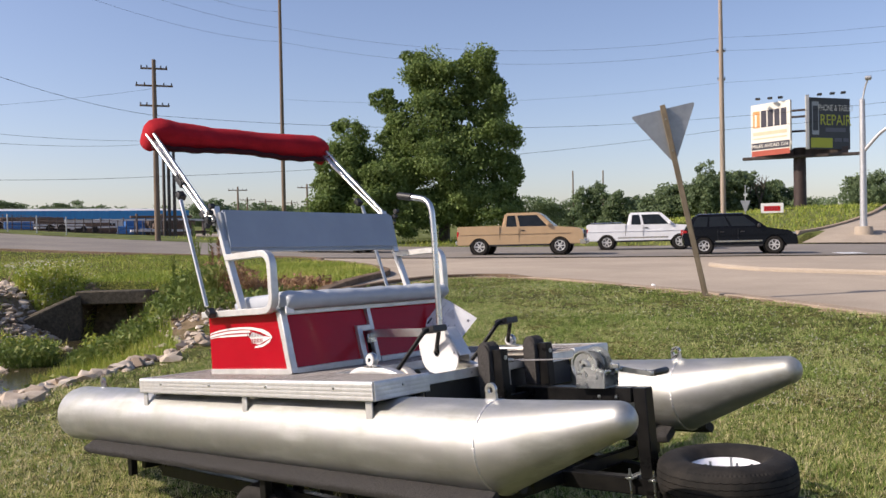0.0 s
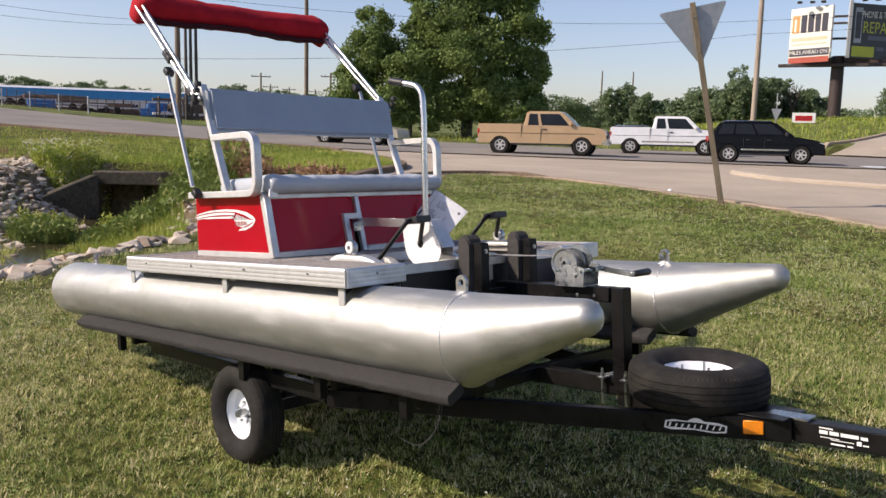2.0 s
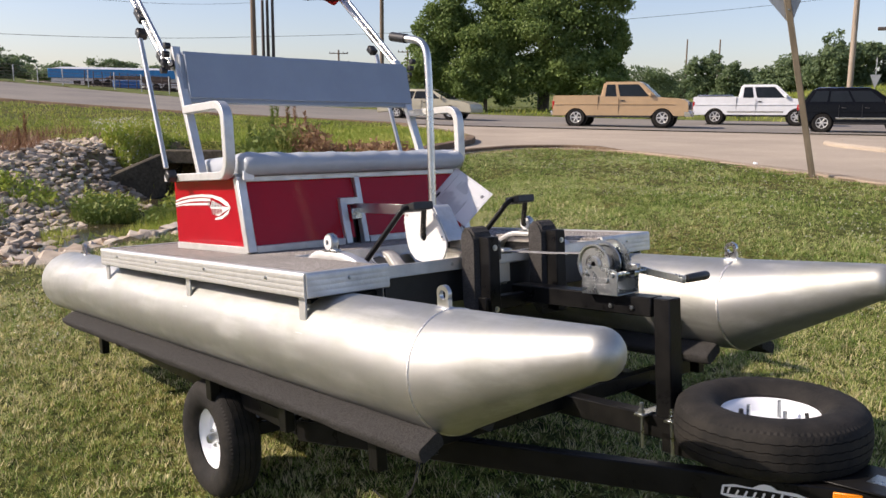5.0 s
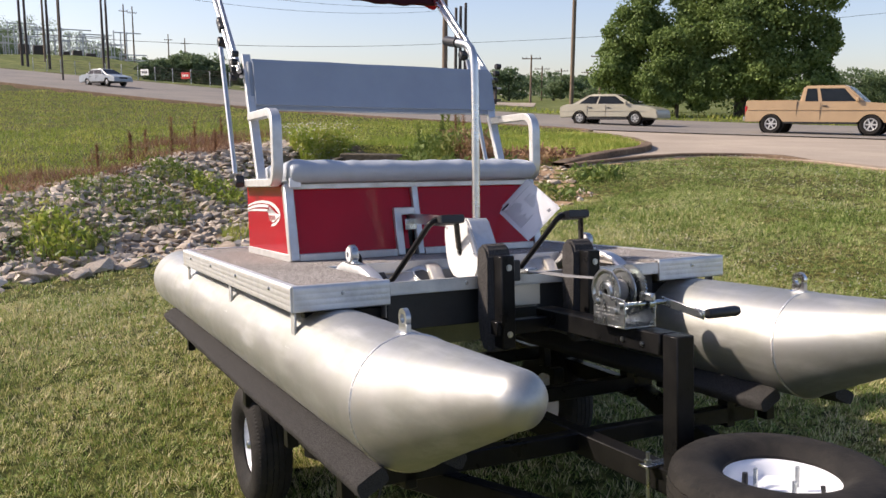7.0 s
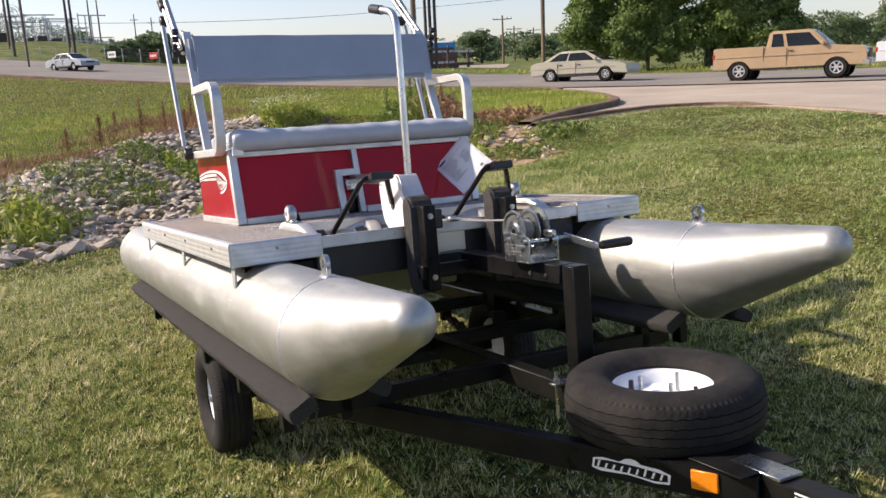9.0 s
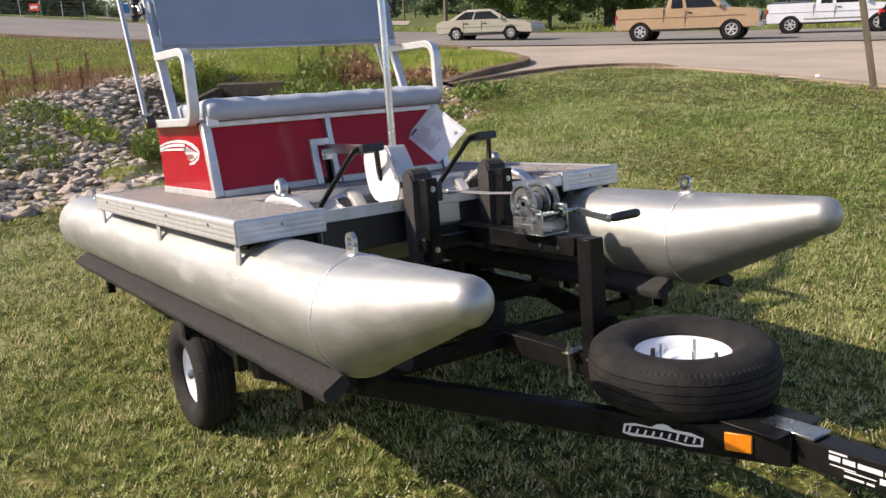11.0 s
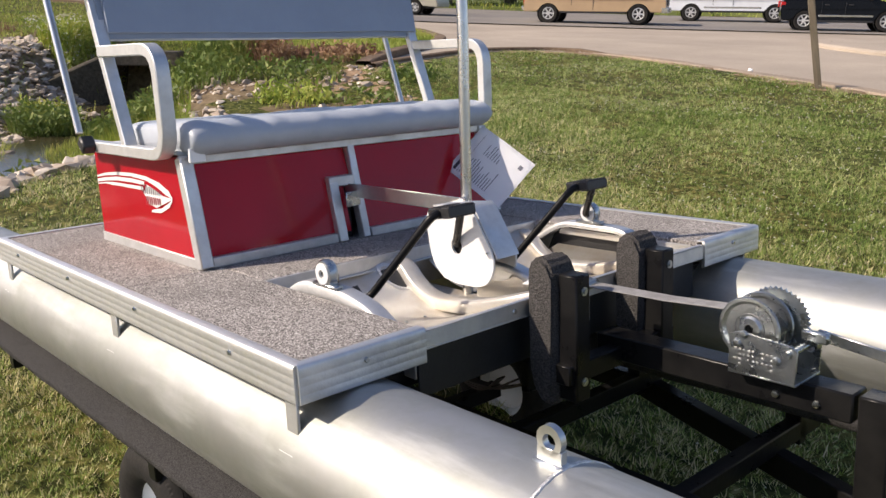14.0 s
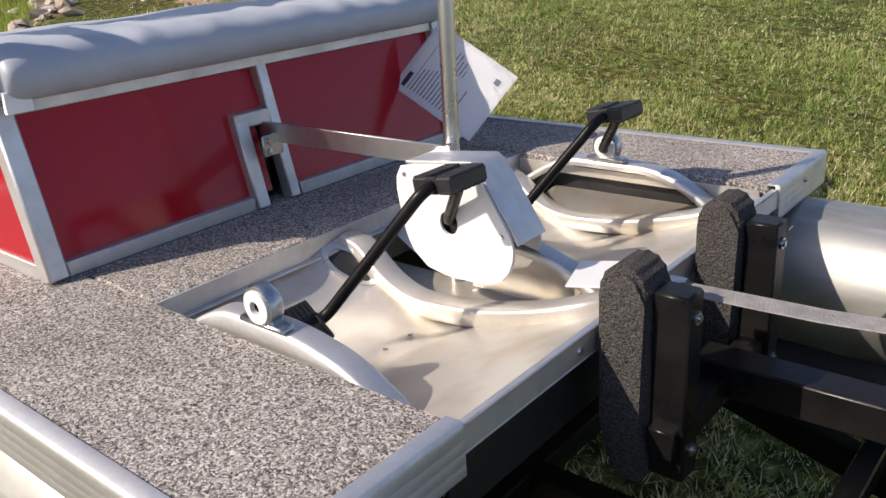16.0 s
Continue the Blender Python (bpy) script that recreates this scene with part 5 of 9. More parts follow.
# bunks: carpeted boards that cradle each pontoon
for c, s, x0, x1 in ((TUBE_Y[0], -1, -2.92, 0.60), (TUBE_Y[0], 1, -2.85, 0.52), (TUBE_Y[1], -1, -2.85, 0.52), (TUBE_Y[1], 1, -2.92, 0.60)):
    corners = [Vector((c + s * u, v)) for u, v in ((0.105, -0.404), (0.188, -0.450), (0.166, -0.492), (0.080, -0.446))]
    section = []
    for i in range(4):
        p, q, w = corners[i - 1], corners[i], corners[(i + 1) % 4]
        e, g = q + (p - q).normalized() * 0.017, q + (w - q).normalized() * 0.017
        section += [e * (1 - k / 4) ** 2 + q * 2 * (k / 4) * (1 - k / 4) + g * (k / 4) ** 2 for k in range(5)]
    mid = sum(corners, Vector((0, 0))) / 4
    board = bmesh.new()
    rings = []
    steps = 140
    for i in range(steps + 1):
        x = x0 + (x1 - x0) * i / steps
        k = 0.93 if i in (0, steps) else 1.0
        ring = []
        for p in section:
            q = mid + (p - mid) * k
            n_ = 0.0025 * noise.noise(Vector((x * 9, q.x * 30, q.y * 30)))
            ring.append(board.verts.new((x, q.x + n_, q.y + n_)))
        rings.append(ring)
    m_ = len(section)
    for u, v in zip(rings, rings[1:]):
        for j in range(m_):
            board.faces.new((u[j], u[(j + 1) % m_], v[(j + 1) % m_], v[j]))
    board.faces.new(rings[0])
    board.faces.new(rings[-1][::-1])
    bunk = tpart("bunk", board, BUNK_CARPET, "charcoal carpeted bunk board", angle=80)
    for x in (-2.4, -0.95, -0.30, 0.28):
        tpart("bunk_bracket", box((x - 0.025, c + s * 0.10 - 0.02, -0.60), (x + 0.025, c + s * 0.10 + 0.02, -0.468), 0.003), BLACK_STEEL)
# axle, springs
tpart("axle", box((-1.09, 0.20, -0.83), (-1.03, 1.60, -0.77), 0.004), BLACK_STEEL, "black axle beam")
for y in (0.30, 1.50):
    for k in range(3):
        L = 0.30 - k * 0.08
        pts = [(-1.07 - L, y, -0.70 - 0.010 * k + 0.03), (-1.07 - L / 2, y, -0.735 - 0.010 * k), (-1.07, y, -0.75 - 0.010 * k), (-1.07 + L / 2, y, -0.735 - 0.010 * k), (-1.07 + L, y, -0.70 - 0.010 * k + 0.03)]
        tpart("leaf_spring", sweep(smooth_path(pts, 0.12, 3), rect_section(0.045, 0.008, 0.001)), DARK_STEEL)
    for x in (-1.37, -0.77):
        tpart("spring_hanger", box((x - 0.02, y - 0.03, -0.70), (x + 0.02, y + 0.03, -0.57), 0.003), BLACK_STEEL)
# light wire hanging under the bunk
tpart("wire", tube(smooth_path([(0.42, 0.12, -0.50), (0.40, 0.10, -0.66), (0.30, 0.09, -0.72), (0.18, 0.10, -0.70)], 0.08, 5), 0.0025, 6), BLACK_PLASTIC, "thin loose wire")
tpart("wire", tube(smooth_path([(0.44, 0.12, -0.50), (0.44, 0.08, -0.62), (0.36, 0.05, -0.70)], 0.08, 5), 0.002, 6), BLACK_PLASTIC)


def tyre_mesh(R, w, rim):
    """A trailer tyre lying on z with ribs round the tread and cut blocks at the shoulder."""
    h = w / 2
    prof = [(rim - 0.004, -h * 0.60), (rim + 0.008, -h * 0.74), (rim + 0.022, -h * 0.88), (rim + 0.045, -h * 0.985), (R - 0.066, -h), (R - 0.046, -h * 0.97), (R - 0.030, -h * 0.90), (R - 0.019, -h * 0.81), (R - 0.0125, -h * 0.74)]
    ribs = []
    edges = [-0.70, -0.45, -0.41, -0.155, -0.115, 0.115, 0.155, 0.41, 0.45, 0.70]
    for i, e in enumerate(edges):
        crown = R - 0.018 * abs(e) ** 2
        ribs.append((crown, e * h))
        if i % 2 == 1 and i < len(edges) - 1:
            ribs.append((crown - 0.008, e * h + 0.001))
            ribs.append((crown - 0.008, edges[i + 1] * h - 0.001))
    prof += ribs + [(r, -zz) for r, zz in prof[::-1]]
    bm = lathe(prof, None, 192, True)
    # shoulder cuts and wavy ribs
    for v in bm.verts:
        r = math.hypot(v.co.x, v.co.y)
        k = round(math.atan2(v.co.y, v.co.x) / (2 * math.pi) * 192)
        if r > R - 0.024 and h * 0.66 < abs(v.co.z):
            if k % 2 == 0:
                v.co.x *= 1 - 0.0038 / r
                v.co.y *= 1 - 0.0038 / r
        elif r > R - 0.03:
            v.co.z += 0.0013 * (1 if k % 4 < 2 else -1)
    return bm


def rim_mesh(rim, w):
    h = w / 2
    prof = [(rim + 0.006, h * 0.66), (rim + 0.010, h * 0.62), (rim + 0.004, h * 0.56), (rim - 0.004, h * 0.50), (rim - 0.018, h * 0.35), (rim - 0.024, h * 0.05),
            (rim - 0.035, -h * 0.02), (0.075, -h * 0.02), (0.068, h * 0.10), (0.042, h * 0.12), (0.040, h * 0.05), (0, h * 0.05)]
    back = [(0, -h * 0.05), (rim - 0.03, -h * 0.12), (rim - 0.022, -h * 0.3), (rim - 0.004, -h * 0.50), (rim + 0.008, -h * 0.62), (rim + 0.004, -h * 0.66)]
    return lathe(prof + back, None, 48)


def wheel(parent, m, R=0.258, w=0.185, rim=0.136, hub=True, name="wheel"):
    """Tyre, rim, nuts and hub; m carries the wheel's axle to z, outside up."""
    tm = Matrix(m)
    t = part("tyre", (lambda b: (b.transform(tm), b)[1])(tyre_mesh(R, w, rim)), RUBBER, parent, "black ribbed trailer tyre", angle=30)
    r = part("rim", (lambda b: (b.transform(tm), b)[1])(rim_mesh(rim, w)), WHITE_RIM, parent, "white painted steel rim", angle=35)
    for k in range(5):
        a = 2 * math.pi * k / 5 + 0.3
        c = Matrix.Translation((0.056 * math.cos(a), 0.056 * math.sin(a), w / 2 * 0.1))
        if hub:
            part("wheel_nut", lathe([(0, 0.014), (0.006, 0.013), (0.009, 0.006), (0.009, 0.0)], tm @ c, 6), ZINC, r)
    if hub:
        part("hub_cap", lathe([(0, 0.052), (0.016, 0.050), (0.022, 0.040), (0.024, 0.0)], tm @ Matrix.Translation((0, 0, w * 0.06)), 20), ZINC, r, "zinc hub cap")
    part("valve", tube([tm @ Vector((rim - 0.035, 0.0, 0.0)), tm @ Vector((rim - 0.045, 0.0, w * 0.30))], 0.006, 8), BLACK_PLASTIC, r)
    return t


for y, flip in ((0.128, 90), (1.672, -90)):
    wt = new("road_wheel")
    wt.parent = trailer
    wt.matrix_local = TI
    tagged(wt, "trailer road wheel on the grass")
    wheel(wt, Matrix.Translation((-1.058, y, -0.80)) @ pose(0, 0, 0, flip, 0, 0), R=0.266, w=0.172)
# spare wheel on the A-frame
spare = thing("spare_wheel", BOAT @ Matrix.Translation((1.088, 0.935, -0.488)) @ pose(0, 0, 0, 1.5, 2, 20), "spare trailer wheel with white rim, lying on the trailer frame", "spare wheel")
wheel(spare, Matrix(), 0.280, 0.172, 0.145, hub=False)
for a in (75, 200, 320):
    part("stud", tube([Vector((0.062 * math.cos(radians(a)), 0.062 * math.sin(radians(a)), -0.10)), Vector((0.062 * math.cos(radians(a)), 0.062 * math.sin(radians(a)), 0.062))], 0.006, 8), ZINC, spare)
part("valve_cap", lathe([(0, 0.02), (0.007, 0.018), (0.008, -0.01), (0, -0.012)], Matrix.Translation((-0.075, -0.045, 0.035)), 10), BLACK_PLASTIC, spare)

# winch
winch = thing("hand_winch", BOAT @ Matrix.Translation((0.532, 0.88, -0.122)), "zinc hand winch with a black-gripped crank on the trailer arm", "winch")
WI = Matrix.Translation((-0.55, -0.88, 0.122))


def wpart(name, bm, material, label="", parent=None):
    bm.transform(WI)
    return part(name, bm, material, parent or winch, label)


plate = [(0.475, -0.120), (0.628, -0.120), (0.632, -0.045), (0.618, -0.036), (0.50, -0.026), (0.478, -0.034)]
for y in (0.826, 0.938):
    wpart("winch_cheek", prism(plate, y - 0.0025, y + 0.0025, "y", 0.001), ZINC, "stamped zinc cheek plate")
wpart("winch_base", box((0.475, 0.824, -0.124), (0.63, 0.940, -0.119), 0.001), ZINC)
for y in (0.845, 0.905):
    wpart("drum_flange", lathe([(0.010, -0.002), (0.024, -0.002), (0.029, 0.003), (0.056, 0.003), (0.063, -0.003), (0.070, -0.003), (0.072, 0.0), (0.070, 0.002), (0.064, 0.003), (0.056, 0.008), (0.029, 0.008), (0.010, 0.004)], Matrix.Translation((0.512, y, -0.024)) @ along("y"), 36), ZINC, "round drum flange")
wpart("drum", lathe([(0.034, -0.03), (0.036, -0.02), (0.036, 0.02), (0.034, 0.03)], Matrix.Translation((0.512, 0.875, -0.024)) @ along("y"), 28), WEBBING)
gear = bmesh.new()
teeth = 40
for side in (-0.003, 0.003):
    gear.faces.new([gear.verts.new((0.535 + r * math.cos(a), 0.922 + side, -0.018 + r * math.sin(a))) for k in range(teeth * 2) for r, a in [((0.078 if k % 2 else 0.072), 2 * math.pi * k / (teeth * 2))]])
gear.verts.ensure_lookup_table()
for k in range(teeth * 2):
    j = (k + 1) % (teeth * 2)
    gear.faces.new((gear.verts[k], gear.verts[j], gear.verts[teeth * 2 + j], gear.verts[teeth * 2 + k]))
wpart("gear", gear, ZINC, "toothed drive gear")
wpart("pinion", lathe([(0.018, -0.012), (0.02, -0.01), (0.02, 0.01), (0.018, 0.012)], Matrix.Translation((0.612, 0.93, -0.055)) @ along("y"), 16), ZINC)
wpart("drive_shaft", tube([(0.612, 0.815, -0.055), (0.612, 0.985, -0.055)], 0.008, 12), ZINC)
for c in ((0.497, -0.052), (0.588, -0.074), (0.512, -0.03)):
    wpart("bolt", lathe([(0, 0.007), (0.007, 0.006), (0.010, 0.0)], Matrix.Translation((c[0], 0.823, c[1])) @ pose(0, 0, 0, 90, 0, 0), 8), ZINC)
wpart("pawl", box((0.60, 0.90, -0.045), (0.66, 0.915, -0.02), 0.004), ZINC)
crk = wpart("crank_arm", beam((0.60, 0.985, -0.052), (0.785, 0.985, -0.076), 0.006, 0.026, 0.002), ZINC, "flat zinc crank arm")
wpart("grip", lathe([(0, 0.062), (0.013, 0.060), (0.016, 0.05), (0.015, -0.05), (0.013, -0.060), (0, -0.060)], Matrix.Translation((0.772, 1.065, -0.075)) @ along("y"), 16), BLACK_PLASTIC, "black rubber grip", parent=crk)
wpart("grip_bolt", lathe([(0, 0.005), (0.008, 0.004), (0.009, 0.0)], Matrix.Translation((0.772, 0.981, -0.075)) @ pose(0, 0, 0, 90, 0, 0), 10), ZINC, parent=crk)
rngw = random.Random(3)
for r in range(4):
    for k in range(9):
        if rngw.random() < 0.8:
            x, z = 0.490 + k * 0.0105, -0.068 - r * 0.011
            wpart("stamped_bar", box((x, 0.8226, z), (x + 0.003 + rngw.random() * 0.003, 0.8236, z + 0.0035), 0), ALU_DULL)
wpart("strap", sweep([(0.07, 0.850, 0.004), (0.12, 0.852, 0.004), (0.30, 0.86, 0.004), (0.46, 0.872, 0.010), (0.505, 0.874, 0.014)], rect_section(0.050, 0.003, 0.001)), WEBBING, "worn grey webbing winch strap")
wpart("strap_hook", join(tube(smooth_path([(0.075, 0.85, 0.004), (0.03, 0.848, 0.006), (-0.01, 0.85, -0.01), (-0.005, 0.85, -0.04)], 0.02, 4), 0.007, 10), box((0.045, 0.83, -0.006), (0.085, 0.875, 0.014), 0.005)), ZINC, "zinc strap hook")

# marks on the near rail: drawn as shapes
RAIL_A, RAIL_B = Vector((-0.34, 0.135, -0.615)), Vector((1.50, 0.868, -0.612))
RD = (RAIL_B - RAIL_A).normalized()
RN = Vector((RD.y, -RD.x, 0)).normalized()
UPV = RN.cross(RD) * (1 if RN.cross(RD).z > 0 else -1)


def rail_pt(x, dz, lift=0.0262):
    t = (x - RAIL_A.x) / RD.x
    return RAIL_A + RD * t + UPV * dz + RN * lift


def rail_shape(name, pts, material, label="", lift=0.0262, parent=None):
    bm = bmesh.new()
    bm.faces.new([bm.verts.new(rail_pt(x, z, lift)) for x, z in pts])
    return tpart(name, bm, material, label, parent or near_rail, smooth=False)


blob = [(1.075, -0.016), (1.10, -0.022), (1.18, -0.018), (1.25, -0.026), (1.288, -0.022), (1.292, 0.004), (1.262, 0.014), (1.215, 0.016), (1.20, 0.026), (1.185, 0.028), (1.170, 0.024), (1.155, 0.014), (1.11, 0.018), (1.08, 0.012)]
mark = rail_shape("rail_mark", blob, DECAL_WHITE, "white script mark drawn as a shape")
rail_shape("mark_inner", [(1.082, -0.012), (1.18, -0.013), (1.25, -0.020), (1.284, -0.016), (1.284, 0.002), (1.20, 0.010), (1.12, 0.011), (1.086, 0.008)], BLACK_STEEL, lift=0.0267, parent=mark)
for k in range(9):
    x = 1.090 + k * 0.0215
    tall = 0.010 if k in (0, 6) else 0.005
    rail_shape("mark_stroke", [(x, -0.011 - 0.0004 * k), (x + 0.006, -0.011 - 0.0004 * k), (x + 0.012, tall - 0.002), (x + 0.006, tall - 0.002)], DECAL_WHITE, lift=0.0272, parent=mark)
refl = prism([(-0.036, -0.026), (0.036, -0.026), (0.036, 0.026), (-0.036, 0.026)], 0, 0.007, "z", 0.003)
rm = Matrix((RD, UPV, RN)).transposed().to_4x4()
rm.translation = rail_pt(1.377, 0.008, 0.025)
refl.transform(rm)
tpart("reflector", refl, AMBER, "amber side reflector", parent=near_rail)


def tongue_bar(x0, x1, z0, z1, name="tongue_bar"):
    bm = bmesh.new()
    bm.faces.new([bm.verts.new((x, 0.8612, z)) for x, z in ((x0, z0), (x1, z0), (x1, z1), (x0, z1))])
    tpart(name, bm, DECAL_WHITE, parent=trailer, smooth=False)


for x0, x1, z0, z1 in ((1.600, 1.648, -0.584, -0.579), (1.600, 1.630, -0.603, -0.590), (1.636, 1.668, -0.603, -0.590), (1.674, 1.735, -0.603, -0.590), (1.741, 1.765, -0.603, -0.592),
                       (1.602, 1.670, -0.616, -0.613), (1.640, 1.720, -0.621, -0.618), (1.728, 1.744, -0.625, -0.610), (1.748, 1.768, -0.624, -0.619), (1.640, 1.690, -0.637, -0.631), (1.696, 1.716, -0.637, -0.631)):
    tongue_bar(x0, x1, z0, z1)

# ---- across the street ----
EYE0 = Vector((2.685, -2.362, 1.77))


def away(az, d):
    """A place on the ground, by bearing and distance from the lawn's edge."""
    x, y = EYE0.x + d * math.cos(radians(az)), EYE0.y + d * math.sin(radians(az))
    return Vector((x, y, ground_z(x, y, False)))


def high(az, d, el):
    p = away(az, d)
    return Vector((p.x, p.y, EYE0.z + d * math.tan(radians(el))))


GLASS_DARK = shader("dark car glass", (0.030, 0.036, 0.040), 0.06, spec=0.5, var=0.2, scale=2)
CHROME = shader("chrome", (0.72, 0.73, 0.74), 0.15, 1.0, var=0.1, scale=9)
CAR_BLACK = shader("black plastic trim", (0.02, 0.02, 0.022), 0.55, var=0.2, scale=6)
TAIL_RED = shader("red tail lamp", (0.45, 0.01, 0.012), 0.2, var=0.2, scale=30)
HEAD_CLEAR = shader("clear head lamp", (0.62, 0.64, 0.66), 0.12, 0.6, var=0.2, scale=30)
ALLOY = shader("alloy wheel", (0.66, 0.66, 0.65), 0.35, 0.35, var=0.2, scale=12)


def car_paint(name, base):
    return shader(name, base, 0.28, second=tuple(c * 0.88 for c in base), scale=1.5, coat=0.25, spec=0.4, bump=0.01, bump_scale=4)


def car_wheel(parent, x, y, r, w, side):
    hub = new("wheel")
    hub.parent = parent
    hub.matrix_local = Matrix.Translation((x, y, r)) @ pose(0, 0, 0, 90 if side < 0 else -90, 0, 0)
    h = w / 2
    part("tyre", lathe([(r * 0.62, -h), (r * 0.9, -h), (r, -h * 0.7), (r, h * 0.7), (r * 0.9, h), (r * 0.62, h * 0.9), (r * 0.60, h * 0.4), (r * 0.60, -h)], None, 28, True), RUBBER, hub)
    spokes = [lathe([(r * 0.61, h * 0.85), (r * 0.57, h * 0.9), (r * 0.52, h * 0.7), (r * 0.54, h * 0.3), (r * 0.61, h * 0.3)], None, 28, True), lathe([(0, h * 0.75), (r * 0.14, h * 0.72), (r * 0.16, h * 0.4), (0, h * 0.4)], None, 14)]
    for k in range(6):
        a = k * math.pi / 3
        spokes.append(box((r * 0.1, -r * 0.075, h * 0.45), (r * 0.56, r * 0.075, h * 0.68), 0.01, pose(0, 0, 0, 0, 0, math.degrees(a))))
    rim = part("rim", join(*spokes), ALLOY, hub)
    part("brake_disc", lathe([(0, h * 0.25), (r * 0.58, h * 0.25), (r * 0.58, h * 0.15), (0, h * 0.15)], None, 20), CAR_BLACK, hub)


def arch_line(x0, x1, z, wheels, r):
    """The sill line from x0 to x1 with wheel arches cut into it."""
    pts = [(x0, z)]
    for wx in wheels:
        pts += [(wx + r * math.cos(math.pi * (1 - k / 10)), max(z, 0.36 + r * math.sin(math.pi * k / 10))) for k in range(11)]
    return pts + [(x1, z)]


def vehicle(name, m, label, category, paint, L, W, wheels, r, upper, sill, cabin, roof_in, windows, lamps, bed=None, trim_z=None, belt=None):
    """A car or pickup: body with arches, tapered cabin with glass, wheels, lamps and bumpers. x forward, origin on the road."""
    car = thing(name, m, label, category)
    outline = arch_line(upper[0][0], upper[-1][0], sill, wheels, r * 1.17)
    pts = outline + upper[::-1][0:]
    body = prism(pts, -W / 2, W / 2, "y", 0.035, 2)
    # sides draw in towards the top
    top = max(p[1] for p in upper)
    for v in body.verts:
        k = step(sill, top, v.co.z)
        v.co.y *= 1 - 0.05 * k * k
    part("body", body, paint, car, "", angle=35)
    # cabin: four profile corners at the belt and four at the roof
    (b0, b1, zb), (t0, t1, zt) = cabin
    wb, wt = W / 2 * 0.955, W / 2 * 0.955 - roof_in
    c = bmesh.new()
    vs = [c.verts.new(p) for p in ((b0, -wb, zb), (b1, -wb, zb), (b1, wb, zb), (b0, wb, zb), (t0, -wt, zt), (t1, -wt, zt), (t1, wt, zt), (t0, wt, zt))]
    for q in ((0, 1, 5, 4), (1, 2, 6, 5), (2, 3, 7, 6), (3, 0, 4, 7), (4, 5, 6, 7)):
        c.faces.new([vs[i] for i in q])
    bmesh.ops.bevel(c, geom=c.edges[:], offset=0.035 + roof_in * 0.25, segments=3, affect="EDGES", clamp_overlap=True)
    part("cabin", c, paint, car, angle=35)

    def side(u, v, s):
        xb, xt = b0 + (b1 - b0) * u, t0 + (t1 - t0) * u
        y = wb + (wt - wb) * v + 0.006
        return (xb + (xt - xb) * v, s * y, zb + (zt - zb) * v)
    for s in (-1, 1):
        for u0, u1, v0, v1 in windows:
            g = bmesh.new()
            g.faces.new([g.verts.new(side(u, v, s)) for u, v in ((u0, v0), (u1, v0), (u1, v1), (u0, v1))])
            bmesh.ops.solidify(g, geom=g.faces[:], thickness=0.006)
            part("side_window", g, GLASS_DARK, car, smooth=False)
    for x_b, x_t, o in ((b1, t1, 0.006), (b0, t0, -0.006)):
        g = bmesh.new()
        def at(v, y):
            return (x_b + (x_t - x_b) * v + o * 1.5, y, zb + (zt - zb) * v + 0.004)
        g.faces.new([g.verts.new(p) for p in (at(0.08, -wb * 0.9), at(0.08, wb * 0.9), at(0.90, wt * 0.9), at(0.90, -wt * 0.9))])
        bmesh.ops.solidify(g, geom=g.faces[:], thickness=0.006)
        part("windscreen" if o > 0 else "rear_window", g, GLASS_DARK, car, smooth=False)
    for wx in wheels:
        for s in (-1, 1):
            car_wheel(car, wx, s * (W / 2 - 0.13), r, 0.23, s)
            part("arch_liner", lathe([(r * 1.16, -0.10), (r * 1.16, 0.10), (0, 0.10)], Matrix.Translation((wx, s * (W / 2 - 0.16), r)) @ along("y"), 24), CAR_BLACK, car)
    part("underbody", box((wheels[0] - 0.5, -W / 2 * 0.8, sill - 0.06), (wheels[1] + 0.5, W / 2 * 0.8, sill + 0.10), 0.02), CAR_BLACK, car)
    for lo, hi, mat, nm in lamps:
        part(nm, box(lo, hi, 0.02), mat, car)
    for s in (-1, 1):
        mx = b0 + (b1 - b0) * 0.90
        part("mirror", box((mx - 0.08, s * (wb + 0.04) - 0.09, zb + 0.02), (mx + 0.04, s * (wb + 0.04) + 0.09, zb + 0.19), 0.03), CAR_BLACK if trim_z else paint, car)
        for dx in (belt or ()):
            part("door_handle", box((dx, s * (W / 2 - 0.012) - 0.02, zb - 0.16), (dx + 0.16, s * (W / 2 - 0.012) + 0.02, zb - 0.115), 0.008), CAR_BLACK, car)
            part("door_gap", box((dx - 0.10, s * (W / 2 - 0.006) - 0.012, sill + 0.08), (dx - 0.088, s * (W / 2 - 0.006) + 0.012, zb - 0.02), 0), CAR_BLACK, car)
    for s in (-1, 1):
        part("sill", box((wheels[0] + r * 1.2, s * (W / 2 - 0.03) - 0.02, sill - 0.05), (wheels[1] - r * 1.2, s * (W / 2 - 0.03) + 0.02, sill + 0.03), 0.01), CAR_BLACK, car)
        part("body_crease", box((upper[0][0] + 0.08, s * (W / 2 - 0.004) - 0.012, zb - 0.30), (wheels[1] + 0.5, s * (W / 2 - 0.004) + 0.012, zb - 0.285), 0.004), paint, car)
    if trim_z:
        for s in (-1, 1):
            part("side_trim", box((wheels[0] + r * 1.3, s * (W / 2 + 0.002) - 0.015, trim_z), (wheels[1] - r * 1.3, s * (W / 2 + 0.002) + 0.015, trim_z + 0.07), 0.006), CHROME, car)
    if bed:
        part("bed_floor", box((bed[0], -W / 2 * 0.84, 0.70), (bed[1], W / 2 * 0.84, bed[2]), 0.01), CAR_BLACK, car)
